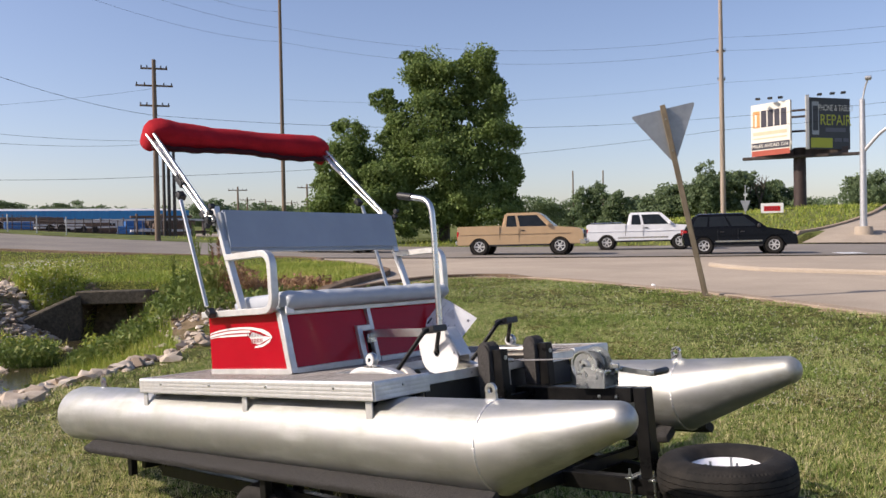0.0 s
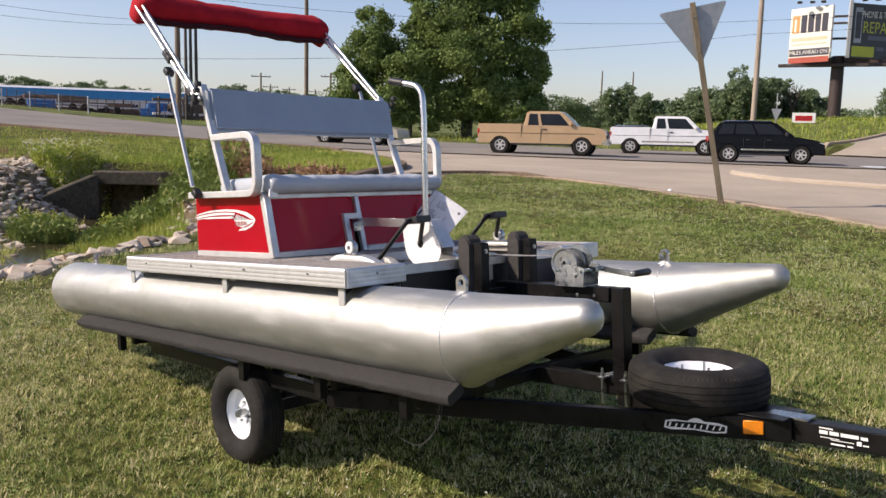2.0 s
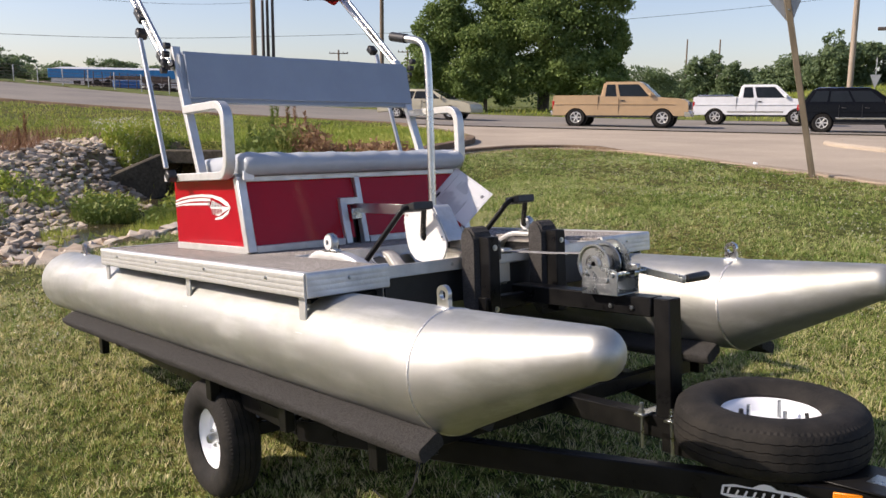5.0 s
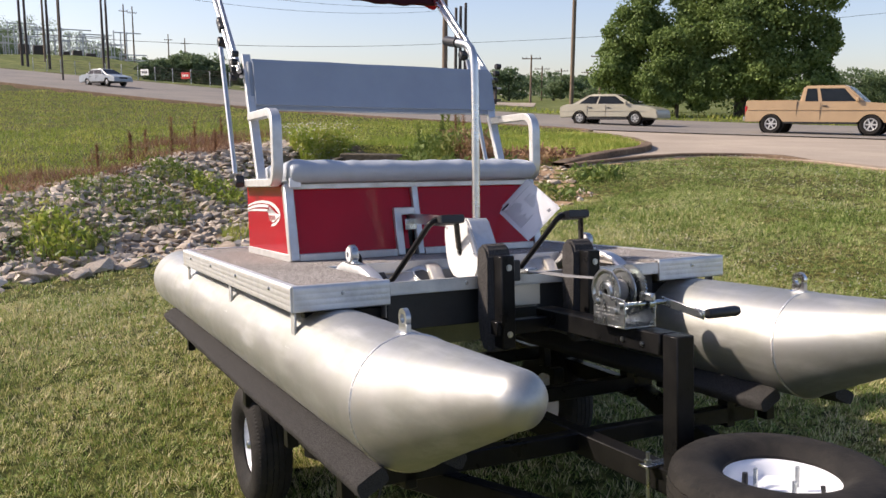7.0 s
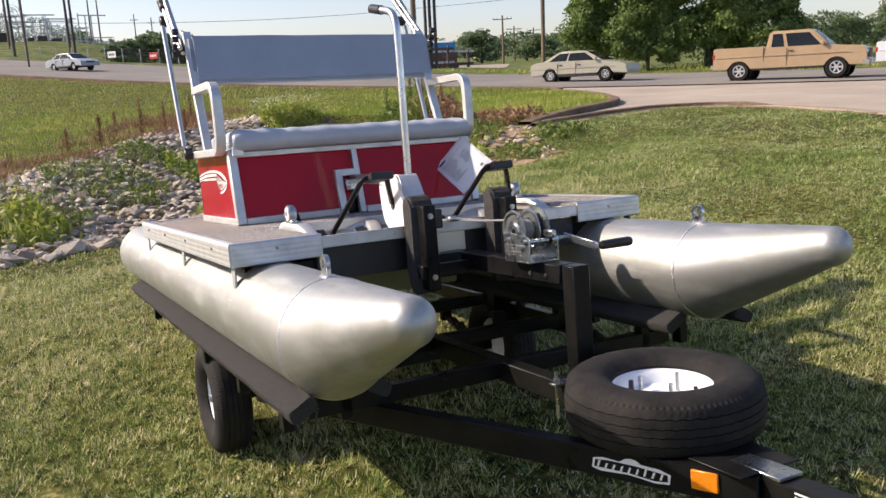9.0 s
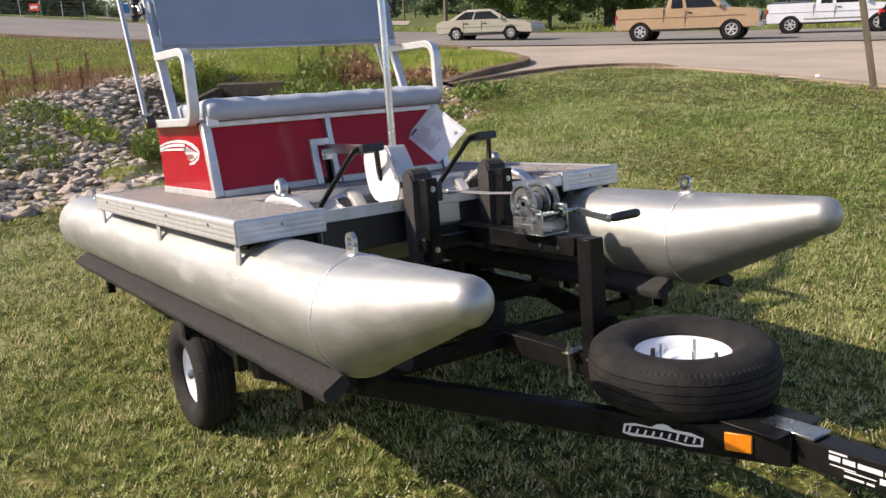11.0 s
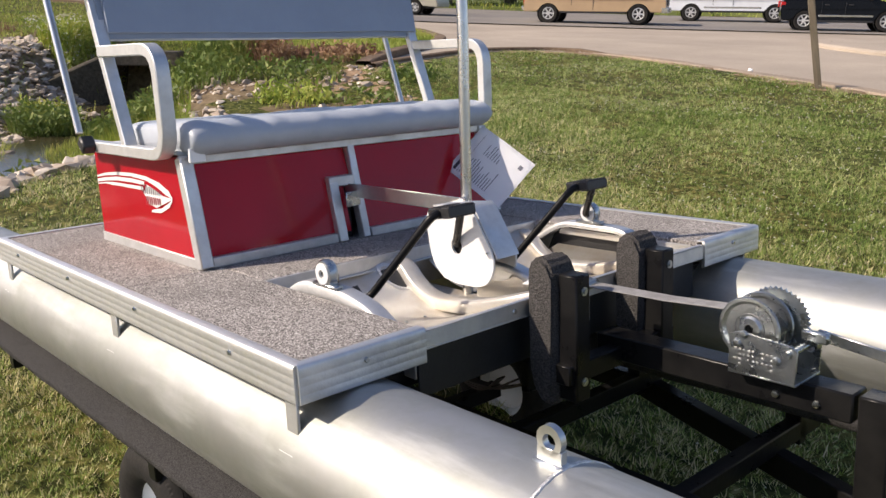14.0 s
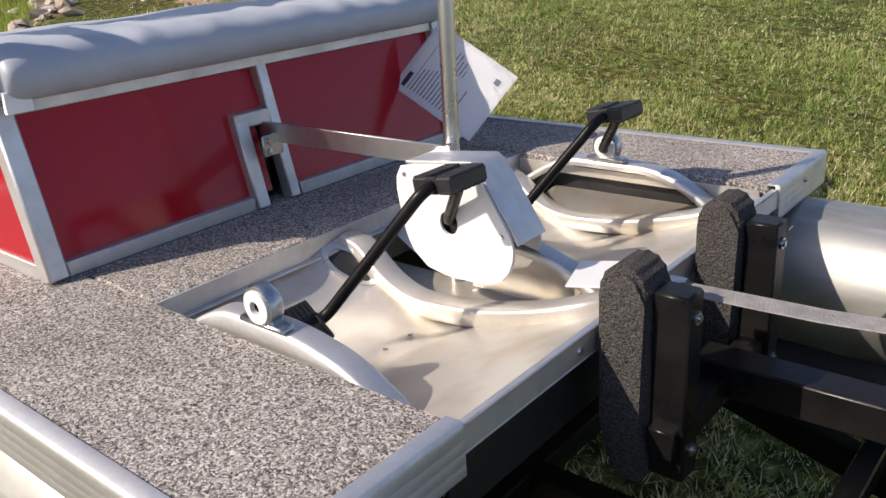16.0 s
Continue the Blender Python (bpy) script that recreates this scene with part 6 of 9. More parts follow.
    return car


def road_pose(s, n):
    x, y = on_road(s, n)
    return Matrix.Translation((x, y, ground_z(x, y, False) - 0.045)) @ pose(0, 0, 0, 0, -0.3, 30)


TAN = car_paint("tan metallic paint", (0.43, 0.295, 0.165))
CAR_WHITE = car_paint("white car paint", (0.74, 0.75, 0.76))
CAR_INK = shader("black car paint", (0.005, 0.005, 0.006), 0.16, var=0.2, scale=1.5, spec=0.18)
CHAMPAGNE = car_paint("champagne metallic paint", (0.40, 0.37, 0.28))


def pickup(name, s, n, paint, label, two_tone=False):
    L, W = 5.75, 1.98
    upper = [(-2.88, 0.62), (-2.88, 1.30), (-2.84, 1.33), (-0.86, 1.33), (-0.84, 1.27), (1.45, 1.26), (1.62, 1.25), (2.45, 1.19), (2.70, 1.13), (2.82, 1.02), (2.84, 0.60)]
    lamps = [((-2.90, -0.97, 0.72), (-2.80, -0.86, 1.10), TAIL_RED, "tail_lamp"), ((-2.90, 0.86, 0.72), (-2.80, 0.97, 1.10), TAIL_RED, "tail_lamp"),
             ((2.68, -0.95, 0.86), (2.85, -0.60, 1.04), HEAD_CLEAR, "head_lamp"), ((2.68, 0.60, 0.86), (2.85, 0.95, 1.04), HEAD_CLEAR, "head_lamp"),
             ((2.76, -0.58, 0.72), (2.87, 0.58, 1.06), CAR_BLACK, "grille"), ((2.66, -0.99, 0.44), (2.93, 0.99, 0.66), CHROME, "front_bumper"),
             ((-2.98, -0.95, 0.50), (-2.84, 0.95, 0.68), CHROME, "rear_bumper")]
    car = vehicle(name, road_pose(s, n), label, "pickup truck", paint, L, W, (-1.86, 1.785), 0.395, upper, 0.46,
                  ((-0.84, 1.55, 1.24), (-0.70, 0.84, 1.90)), 0.13, ((0.09, 0.30, 0.06, 0.82), (0.36, 0.88, 0.06, 0.82)), lamps, (-2.80, -0.95, 1.332), None, (0.06,))
    for s2 in (-1, 1):
        part("bed_seam", box((-0.915, s2 * 0.968 - 0.014, 0.52), (-0.895, s2 * 0.968 + 0.014, 1.29), 0), CAR_BLACK, car)
        if two_tone:
            part("lower_stripe", box((-1.3, s2 * 0.985 - 0.008, 0.58), (1.2, s2 * 0.985 + 0.008, 0.66), 0.004), CHROME, car)
            part("bed_rail", tube([(-2.7, s2 * 0.86, 1.33), (-2.65, s2 * 0.86, 1.40), (-1.1, s2 * 0.86, 1.40), (-1.05, s2 * 0.86, 1.33)], 0.02, 8), CHROME, car)
    return car


pickup("pickup_truck", -4.4, 34.95, TAN, "tan extended-cab pickup truck waiting on the road")
pickup("pickup_truck", 1.0, 41.4, CAR_WHITE, "white extended-cab pickup truck waiting on the road", True)
suv_upper = [(-2.20, 0.80), (-2.24, 1.00), (-2.10, 1.10), (0.95, 1.10), (1.15, 1.07), (1.95, 0.94), (2.20, 0.80), (2.27, 0.50)]
vehicle("suv", road_pose(4.85, 33.95), "black sport utility vehicle waiting on the road", "car", CAR_INK, 4.5, 1.84, (-1.40, 1.355), 0.36, suv_upper, 0.36,
        ((-2.12, 1.12, 1.06), (-1.72, 0.30, 1.66)), 0.14, ((0.06, 0.26, 0.16, 0.84), (0.29, 0.55, 0.16, 0.84), (0.58, 0.90, 0.16, 0.84)),
        [((-2.24, -0.89, 0.82), (-2.06, -0.66, 1.02), TAIL_RED, "tail_lamp"), ((-2.26, 0.66, 0.82), (-2.06, 0.90, 1.06), TAIL_RED, "tail_lamp"),
         ((2.02, -0.88, 0.70), (2.18, -0.55, 0.86), HEAD_CLEAR, "head_lamp"), ((2.02, 0.55, 0.70), (2.18, 0.88, 0.86), HEAD_CLEAR, "head_lamp"),
         ((-1.6, -0.66, 1.66), (0.2, -0.62, 1.70), CHROME, "roof_rail"), ((-1.6, 0.62, 1.66), (0.2, 0.66, 1.70), CHROME, "roof_rail"),
         ((2.18, -0.5, 0.55), (2.29, 0.5, 0.78), CAR_BLACK, "grille")], None, 0.50, (0.05, -0.75))
sed_upper = [(-2.52, 0.62), (-2.54, 0.84), (-2.26, 0.96), (-1.5, 1.0), (0.9, 0.98), (1.2, 0.95), (2.16, 0.82), (2.45, 0.70), (2.52, 0.45)]
vehicle("sedan", road_pose(-14.4, 37.4), "champagne four-door sedan waiting on the road", "car", CHAMPAGNE, 5.1, 1.86, (-1.46, 1.40), 0.315, sed_upper, 0.30,
        ((-2.00, 1.28, 0.94), (-1.02, 0.28, 1.46)), 0.22, ((0.12, 0.42, 0.08, 0.80), (0.45, 0.90, 0.08, 0.80)),
        [((-2.46, -0.88, 0.68), (-2.30, -0.50, 0.86), TAIL_RED, "tail_lamp"), ((-2.46, 0.50, 0.68), (-2.30, 0.88, 0.86), TAIL_RED, "tail_lamp"),
         ((2.20, -0.84, 0.58), (2.40, -0.45, 0.72), HEAD_CLEAR, "head_lamp"), ((2.20, 0.45, 0.58), (2.40, 0.84, 0.72), HEAD_CLEAR, "head_lamp"),
         ((2.34, -0.4, 0.52), (2.45, 0.4, 0.66), CAR_BLACK, "grille")], None, None, (0.0, -0.95))

SILVER_BLUE = car_paint("silver-blue metallic paint", (0.30, 0.34, 0.37))
vehicle("sedan", road_pose(-55.7, 37.7) @ Matrix.Scale(0.88, 4), "silver-blue sedan coming down the hill", "car", SILVER_BLUE, 4.8, 1.80, (-1.40, 1.35), 0.31, sed_upper, 0.30,
        ((-1.90, 1.25, 0.94), (-1.00, 0.25, 1.44)), 0.22, ((0.12, 0.42, 0.08, 0.80), (0.45, 0.90, 0.08, 0.80)),
        [((2.26, -0.84, 0.58), (2.46, -0.45, 0.74), HEAD_CLEAR, "head_lamp"), ((2.26, 0.45, 0.58), (2.46, 0.84, 0.74), HEAD_CLEAR, "head_lamp"),
         ((2.38, -0.4, 0.52), (2.49, 0.4, 0.68), CAR_BLACK, "grille")], None, None, (0.0, -0.95))
vehicle("suv", road_pose(-96.0, 43.5) @ pose(0, 0, 0, 0, 0, 180), "white sport utility vehicle climbing the hill", "car", CAR_WHITE, 4.7, 1.88, (-1.40, 1.40), 0.37, suv_upper, 0.38,
        ((-2.12, 1.12, 1.06), (-1.86, 0.30, 1.74)), 0.14, ((0.06, 0.26, 0.16, 0.84), (0.29, 0.55, 0.16, 0.84), (0.58, 0.90, 0.16, 0.84)),
        [((-2.26, -0.90, 0.82), (-2.10, -0.72, 1.06), TAIL_RED, "tail_lamp"), ((-2.26, 0.72, 0.82), (-2.10, 0.90, 1.06), TAIL_RED, "tail_lamp")], None, None, (0.05, -0.75))

# yield sign seen from behind, leaning
SB = Vector((-4.52, 12.19, ground_z(-4.52, 12.19, False)))
lean_m = Matrix.Translation(SB) @ pose(0, 0, 0, 0, 0, 28) @ pose(0, 0, 0, 2, -11.5, 0)
ysign = thing("yield_sign", lean_m, "bare back of a leaning yield sign on a wooden post", "road sign")
part("post", box((-0.05, -0.05, -0.3), (0.05, 0.05, 3.62), 0.008), WOOD_POST, ysign, "weathered square wooden post")
tri_pts = [(-0.60, 3.55), (0.60, 3.55), (0.0, 2.50)]
side_r = []
for i in range(3):
    a, b, c = Vector(tri_pts[i - 1]), Vector(tri_pts[i]), Vector(tri_pts[(i + 1) % 3])
    for k in range(5):
        t = k / 4
        p, q = b + (a - b).normalized() * 0.07, b + (c - b).normalized() * 0.07
        side_r.append(tuple(p * (1 - t) ** 2 + b * 2 * t * (1 - t) + q * t * t))
plate = prism(side_r, 0.052, 0.056, "y")
plate.transform(pose(0, 0, 0, 0, 0, 8))
part("sign_plate", plate, SIGN_BACK, ysign, "bare triangular sign plate", smooth=False)
for z in (2.75, 3.35):
    part("bolt", lathe([(0, 0.012), (0.014, 0.01), (0.016, 0)], Matrix.Translation((0, -0.05, z)) @ pose(0, 0, 0, 90, 0, 0), 8), ZINC, ysign)
solo("litter", prism([(-0.05, -0.01), (0.01, -0.03), (0.06, 0.01), (0.02, 0.05), (-0.04, 0.03)], 0, 0.06, "z", 0.015), PAPER, "crumpled white scrap of paper on the street", "litter",
     m=Matrix.Translation((-6.75, 14.2, ground_z(-6.75, 14.2, False) - 0.085)) @ pose(0, 0, 0, 10, 12, 0))

# ---- poles and wires ----
def pole(az, d, top_el, r0=0.17, r1=0.11, material=POLE_WOOD, arms=(), label="tall wooden utility pole", lean_deg=0.0):
    base = away(az, d)
    h = EYE0.z + d * math.tan(radians(top_el)) - base.z
    p = thing("utility_pole", Matrix.Translation(base) @ pose(0, 0, 0, 0, lean_deg, az - 90), label, "utility pole", "roadside utility poles")
    part("shaft", lathe([(r0, -0.4), (r0 * 0.97, h * 0.3), ((r0 + r1) / 2, h * 0.65), (r1, h), (0, h)], None, 12), material, p)
    for z, half, off in arms:
        a = part("cross_arm", box((-half, -0.06 + off, h + z - 0.06), (half, 0.06 + off, h + z + 0.06), 0.01), material, p)
        for k in (-1, -0.55, 0.55, 1):
            part("insulator", lathe([(0, 0.18), (0.05, 0.16), (0.03, 0.1), (0.06, 0.06), (0.03, 0)], Matrix.Translation((half * 0.93 * k, off, h + z + 0.06)), 8), CAR_BLACK, a)
    return p


pole(152.5, 62, 11.7, 0.20, 0.13, arms=((-0.6, 0.9, 0.16), (-1.8, 1.25, 0.16), (-3.2, 1.0, 0.16)))
for az, el in ((152.05, 6.2), (151.75, 6.3), (151.42, 6.5)):
    pole(az, 78, el + 0.4, 0.15, 0.12, DARK_STEEL, label="slim dark utility pole")
pole(144.4, 80, 19.0, 0.19, 0.12, arms=((-1.0, 0.6, 0.2), (-3.4, 0.6, 0.2)))
pole(115.15, 75, 14.9, 0.22, 0.15, POLE_PALE, arms=((-4.6, 0.35, 0.25), (-7.0, 0.3, 0.25)), label="tall weathered wooden transmission pole")
for az, el, d in ((147.4, 3.65, 120), (146.8, 2.95, 150), (142.85, 3.8, 115), (124.8, 4.35, 150), (122.8, 4.3, 150), (145.6, 2.8, 170), (143.9, 2.7, 180)):
    pole(az, d, el, 0.16, 0.11, arms=((-0.5, 1.3, 0.15),) if el < 4.2 else (), label="distant utility pole with a cross-arm")
for az, el, d in ((-175.9, 8.5, 150), (-177.9, 8.5, 150), (-178.5, 8.8, 155), (-179.0, 6.9, 160), (179.3, 9.4, 120), (179.0, 9.4, 118), (178.1, 8.6, 130), (177.8, 8.9, 118), (177.3, 8.2, 140), (174.75, 9.2, 120), (174.5, 9.0, 122),
                  (173.7, 6.3, 170), (173.2, 6.2, 175), (171.2, 4.6, 200), (170.2, 4.4, 200)):
    pole(az, d, el, 0.17, 0.10, DARK_STEEL if d < 125 else POLE_WOOD, ((-1.2, 0.8, 0.2),) if d > 125 else ((-2.0, 0.5, 0.2),), "tall pole on the hill by the substation")


def wire(pts, sag, r=0.016, n=14):
    out = []
    for a, b in zip(pts, pts[1:]):
        for i in range(n):
            t = i / n
            p = a.lerp(b, t)
            out.append(p - Vector((0, 0, sag * 4 * t * (1 - t))))
    out.append(pts[-1])
    bm = tube(out, r * 0.6, 5)
    return solo("overhead_wire", bm, CABLE, "black overhead wire strung between poles", "wire", "overhead wires")


wire([high(175, 40, 15), high(152.5, 62, 8.2), high(115.15, 75, 7.4), high(85, 90, 9)], 0.9, 0.022)
wire([high(178, 45, 8.6), high(152.5, 62, 6.6)], 0.7)
wire([high(178, 45, 8.0), high(152.5, 62, 6.4)], 0.9)
wire([high(185, 50, 4.6), high(152.5, 62, 4.3), high(115.15, 75, 6.6), high(85, 90, 8)], 0.6, 0.022)
wire([high(172, 45, 22), high(144.4, 80, 14.0), high(115.15, 75, 12.4), high(85, 90, 13)], 1.6)
wire([high(172, 45, 20), high(144.4, 80, 13.1), high(115.15, 75, 11.6), high(85, 90, 12)], 1.6)
wire([high(160, 45, 20), high(144.4, 80, 15.0)], 1.2)
wire([high(144.4, 80, 9.4), high(115.15, 75, 9.6), high(85, 90, 10)], 0.9, 0.013)
wire([high(185, 60, 6.5), high(152.5, 62, 9.9)], 1.0, 0.012)

# ---- billboard ----
BB = away(110.55, 82)
bill = thing("billboard", Matrix.Translation(BB) @ pose(0, 0, 0, 0, 0, 110.5 - 90), "two-faced roadside billboard on one dark steel column", "billboard")
def bbz(el):
    return EYE0.z + 82 * math.tan(radians(el)) - BB.z
def bbx(az):
    return -82 * math.tan(radians(az - 110.55))
BROWN_STEEL = shader("rust-brown column paint", (0.030, 0.018, 0.016), 0.6, second=(0.05, 0.03, 0.025), scale=2, bump=0.1, bump_scale=10)
BOARD_WHITE = shader("white billboard vinyl", (0.72, 0.69, 0.62), 0.6, var=0.05, scale=0.8)
BOARD_DARK = shader("dark grey billboard vinyl", (0.055, 0.058, 0.065), 0.5, var=0.2, scale=0.6)
BOARD_YELLOW = shader("yellow-green print", (0.50, 0.52, 0.06), 0.6, var=0.05, scale=2)
BOARD_ORANGE = shader("orange print", (0.65, 0.30, 0.10), 0.6, var=0.1, scale=2)
BOARD_RED = shader("red-brown print", (0.38, 0.07, 0.04), 0.6, var=0.1, scale=2)
BOARD_TAN = shader("pale tan print", (0.62, 0.52, 0.36), 0.6, var=0.1, scale=2)
part("column", lathe([(0.55, -1), (0.52, bbz(5.2)), (0, bbz(5.2))], None, 20), BROWN_STEEL, bill, "dark rust-brown steel column")
part("walkway", box((bbx(113.9), -0.9, bbz(4.55)), (bbx(107.2), -0.2, bbz(4.72)), 0.02), DARK_STEEL, bill)
part("beam", box((bbx(113.2), -0.2, bbz(4.75)), (bbx(107.8), 0.5, bbz(5.15)), 0.03), DARK_STEEL, bill)


def board_face(az0, az1, el_b, el_t, y0, y1, face_mat, name):
    """A poster face between two bearings; y0, y1 its depths."""
    a, b = Vector((bbx(az0), y0, 0)), Vector((bbx(az1), y1, 0))
    u = (b - a).normalized()
    nrm = Vector((u.y, -u.x, 0))
    z0, z1 = bbz(el_b), bbz(el_t)
    m = Matrix((u, Vector((0, 0, 1)), nrm)).transposed().to_4x4()
    m.translation = a + Vector((0, 0, z0))
    w, h = (b - a).length, z1 - z0
    f = part(name, box((0, 0, -0.25), (w, h, 0), 0.03, m), face_mat, bill)
    def bar(x0, x1, y0b, y1b, mat, nm="print_bar", lift=0.012):
        bm = bmesh.new()
        bm.faces.new([bm.verts.new(m @ Vector((x * w, y * h, lift))) for x, y in ((x0, y0b), (x1, y0b), (x1, y1b), (x0, y1b))])
        return part(nm, bm, mat, f, smooth=False)
    return f, bar, m, w, h


f1, bar, m1, w1, h1 = board_face(113.40, 111.05, 4.95, 8.00, -0.2, -2.4, BOARD_WHITE, "white_face")
for x0, x1 in ((0.27, 0.41), (0.44, 0.58), (0.61, 0.74), (0.77, 0.91)):
    bar(x0, x1, 0.52, 0.86, INK, "name_block")
bar(0.06, 0.24, 0.52, 0.86, BOARD_ORANGE, "mark_block")
bar(0.11, 0.16, 0.54, 0.80, BOARD_WHITE, "mark_bar", 0.02)
bar(0.06, 0.92, 0.36, 0.43, BOARD_TAN)
bar(0.06, 0.92, 0.28, 0.31, BOARD_TAN)
bar(0.02, 0.98, 0.07, 0.21, INK, "dark_band")
bar(0.02, 0.98, -0.06, 0.05, BOARD_RED, "red_band")
lettering("slogan", "MILES AHEAD ON R", h1 * 0.105, BOARD_WHITE, f1, m1 @ Matrix.Translation((w1 * 0.54, h1 * 0.14, 0.02)), 0.004)
f2, bar2, m2, w2, h2 = board_face(109.95, 107.65, 4.95, 8.05, -2.4, 0.4, BOARD_DARK, "dark_face")
lettering("board_text", "PHONE & TABLET", h2 * 0.17, BOARD_WHITE, f2, m2 @ Matrix.Translation((w2 * 0.64, h2 * 0.80, 0.02)) @ Matrix.Diagonal((0.62, 1, 1, 1)), 0.004)
lettering("board_text", "REPAIR", h2 * 0.30, BOARD_YELLOW, f2, m2 @ Matrix.Translation((w2 * 0.63, h2 * 0.56, 0.02)) @ Matrix.Diagonal((0.80, 1, 1, 1)), 0.004)
bar2(0.38, 0.88, 0.34, 0.42, GREY_INK)
bar2(0.02, 0.55, 0.03, 0.22, BOARD_YELLOW)
bar2(0.60, 0.78, 0.15, 0.22, GREY_INK)
bar2(0.82, 0.95, 0.15, 0.22, GREY_INK)
bar2(0.05, 0.22, 0.28, 0.92, SIGN_BACK, "phone_picture")
bar2(0.07, 0.20, 0.36, 0.84, BOARD_DARK, "phone_screen", 0.02)
part("edge_strip", box((bbx(110.2), -2.5, bbz(4.95)), (bbx(109.98), -2.3, bbz(8.2)), 0.02), BOARD_WHITE, bill)
for el in (6.2, 7.1, 7.5):
    part("back_rail", box((bbx(111.1), 0.2, bbz(el)), (bbx(110.1), 0.4, bbz(el) + 0.18), 0.02), DARK_STEEL, bill)
for az in (112.9, 112.2, 111.6, 109.4, 108.7, 108.1):
    part("flood_lamp", box((bbx(az) - 0.2, -2.4, bbz(8.15)), (bbx(az) + 0.2, -1.8, bbz(8.25)), 0.03), CAR_BLACK, bill)
# street light and signal mast
lp = away(107.0, 54.5)
lamp = thing("street_lamp", Matrix.Translation(lp) @ pose(0, 0, 0, 0, 0, 107 - 90), "galvanised street lamp with a signal mast on a concrete base", "street lamp")
lh = lambda el: EYE0.z + 54.5 * math.tan(radians(el)) - lp.z
part("base", lathe([(0.52, -0.3), (0.50, lh(0.1)), (0.46, lh(0.2)), (0, lh(0.2))], None, 20), CONCRETE, lamp, "round concrete base")
part("shaft", lathe([(0.20, lh(0.2)), (0.15, lh(7.9)), (0.06, lh(7.95)), (0, lh(7.95))], None, 14), POLE_GREY, lamp)
part("lamp_arm", tube([(0, 0, lh(7.8)), (0.15, -0.1, lh(8.6)), (0.3, -0.3, lh(9.0))], 0.05, 8, 0.3), POLE_GREY, lamp)
part("luminaire", box((0.15, -0.8, lh(8.98)), (0.5, -0.1, lh(9.15)), 0.05), POLE_GREY, lamp)
part("mast_arm", tube([(0, 0, lh(4.7)), (1.2, -0.5, lh(6.2)), (9.0, -3.5, lh(7.4))], 0.10, 10, 1.0), POLE_GREY, lamp)
for k in range(2):
    sg = part("signal_head", box((1.9 + 2.2 * k, -1.05 - 0.8 * k, lh(5.75 + 0.3 * k)), (2.25 + 2.2 * k, -0.75 - 0.8 * k, lh(6.75 + 0.3 * k)), 0.03), CAR_BLACK, lamp, "black traffic signal")
# the side road beyond the lamp and the stop line
side_l = [away(a, d) for a, d in ((111.6, 53.0), (109.6, 56.0), (107.6, 62.0), (106.2, 70.0), (105.4, 84.0))]
side_r = [away(a, d) for a, d in ((100.0, 50.0), (99.5, 54.0), (99.0, 60.0), (98.5, 68.0), (98.0, 82.0))]
strip("side_road", [(p.x, p.y) for p in side_l], [(p.x, p.y) for p in side_r], CONCRETE, "pale concrete side road beyond the crossing", "road", 0.03, 6)
kerb_line("kerb", rounded([(p.x, p.y) for p in side_l], 6), 0.3, 0.16, KERB, "curved kerb round the grass mound")
sl = on_road(9.0, 33.4)
solo("stop_line", box((-0.45, -1.3, 0), (0.45, 1.3, 0.006), 0), WHITE_PAINT, "white painted stop line on the road", "road marking", kind="structure", m=Matrix.Translation((sl[0], sl[1], ground_z(sl[0], sl[1], False) - 0.041)) @ pose(0, 0, 0, 0, 0, 30))
# small signs on the mound
rs = away(112.2, 70)
rsign = thing("banner_sign", Matrix.Translation(rs) @ pose(0, 0, 0, 0, 0, 112.2 - 90), "small white banner sign with a red panel", "sign")
rh = lambda el: EYE0.z + 70 * math.tan(radians(el)) - rs.z
part("panel", box((-0.82, -0.03, rh(1.17)), (0.82, 0.03, rh(1.80)), 0.01), WHITE_PAINT, rsign)
part("red_panel", box((-0.60, -0.045, rh(1.30)), (0.60, -0.032, rh(1.62)), 0.004), TAIL_RED, rsign, "red printed panel")
for k in range(5):
    part("print_bar", box((-0.46 + 0.19 * k, -0.050, rh(1.38)), (-0.34 + 0.19 * k, -0.046, rh(1.54)), 0), DECAL_RED, rsign)
for x in (-0.75, 0.75):
    part("leg", box((x - 0.03, -0.03, -0.3), (x + 0.03, 0.03, rh(1.2)), 0.004), WOOD_POST, rsign)
ys = away(113.8, 66)
fs = thing("road_sign", Matrix.Translation(ys) @ pose(0, 0, 0, 0, 0, 113.8 - 90), "small grey back of a yield sign on a thin post", "road sign")
fh = lambda el: EYE0.z + 66 * math.tan(radians(el)) - ys.z
part("post", box((-0.03, -0.03, -0.3), (0.03, 0.03, fh(3.0)), 0.004), POLE_GREY, fs)
part("sign_plate", prism([(-0.36, fh(2.02)), (0.36, fh(2.02)), (0.0, fh(1.2))], -0.05, -0.04, "y", 0.003), SIGN_BACK, fs, smooth=False)

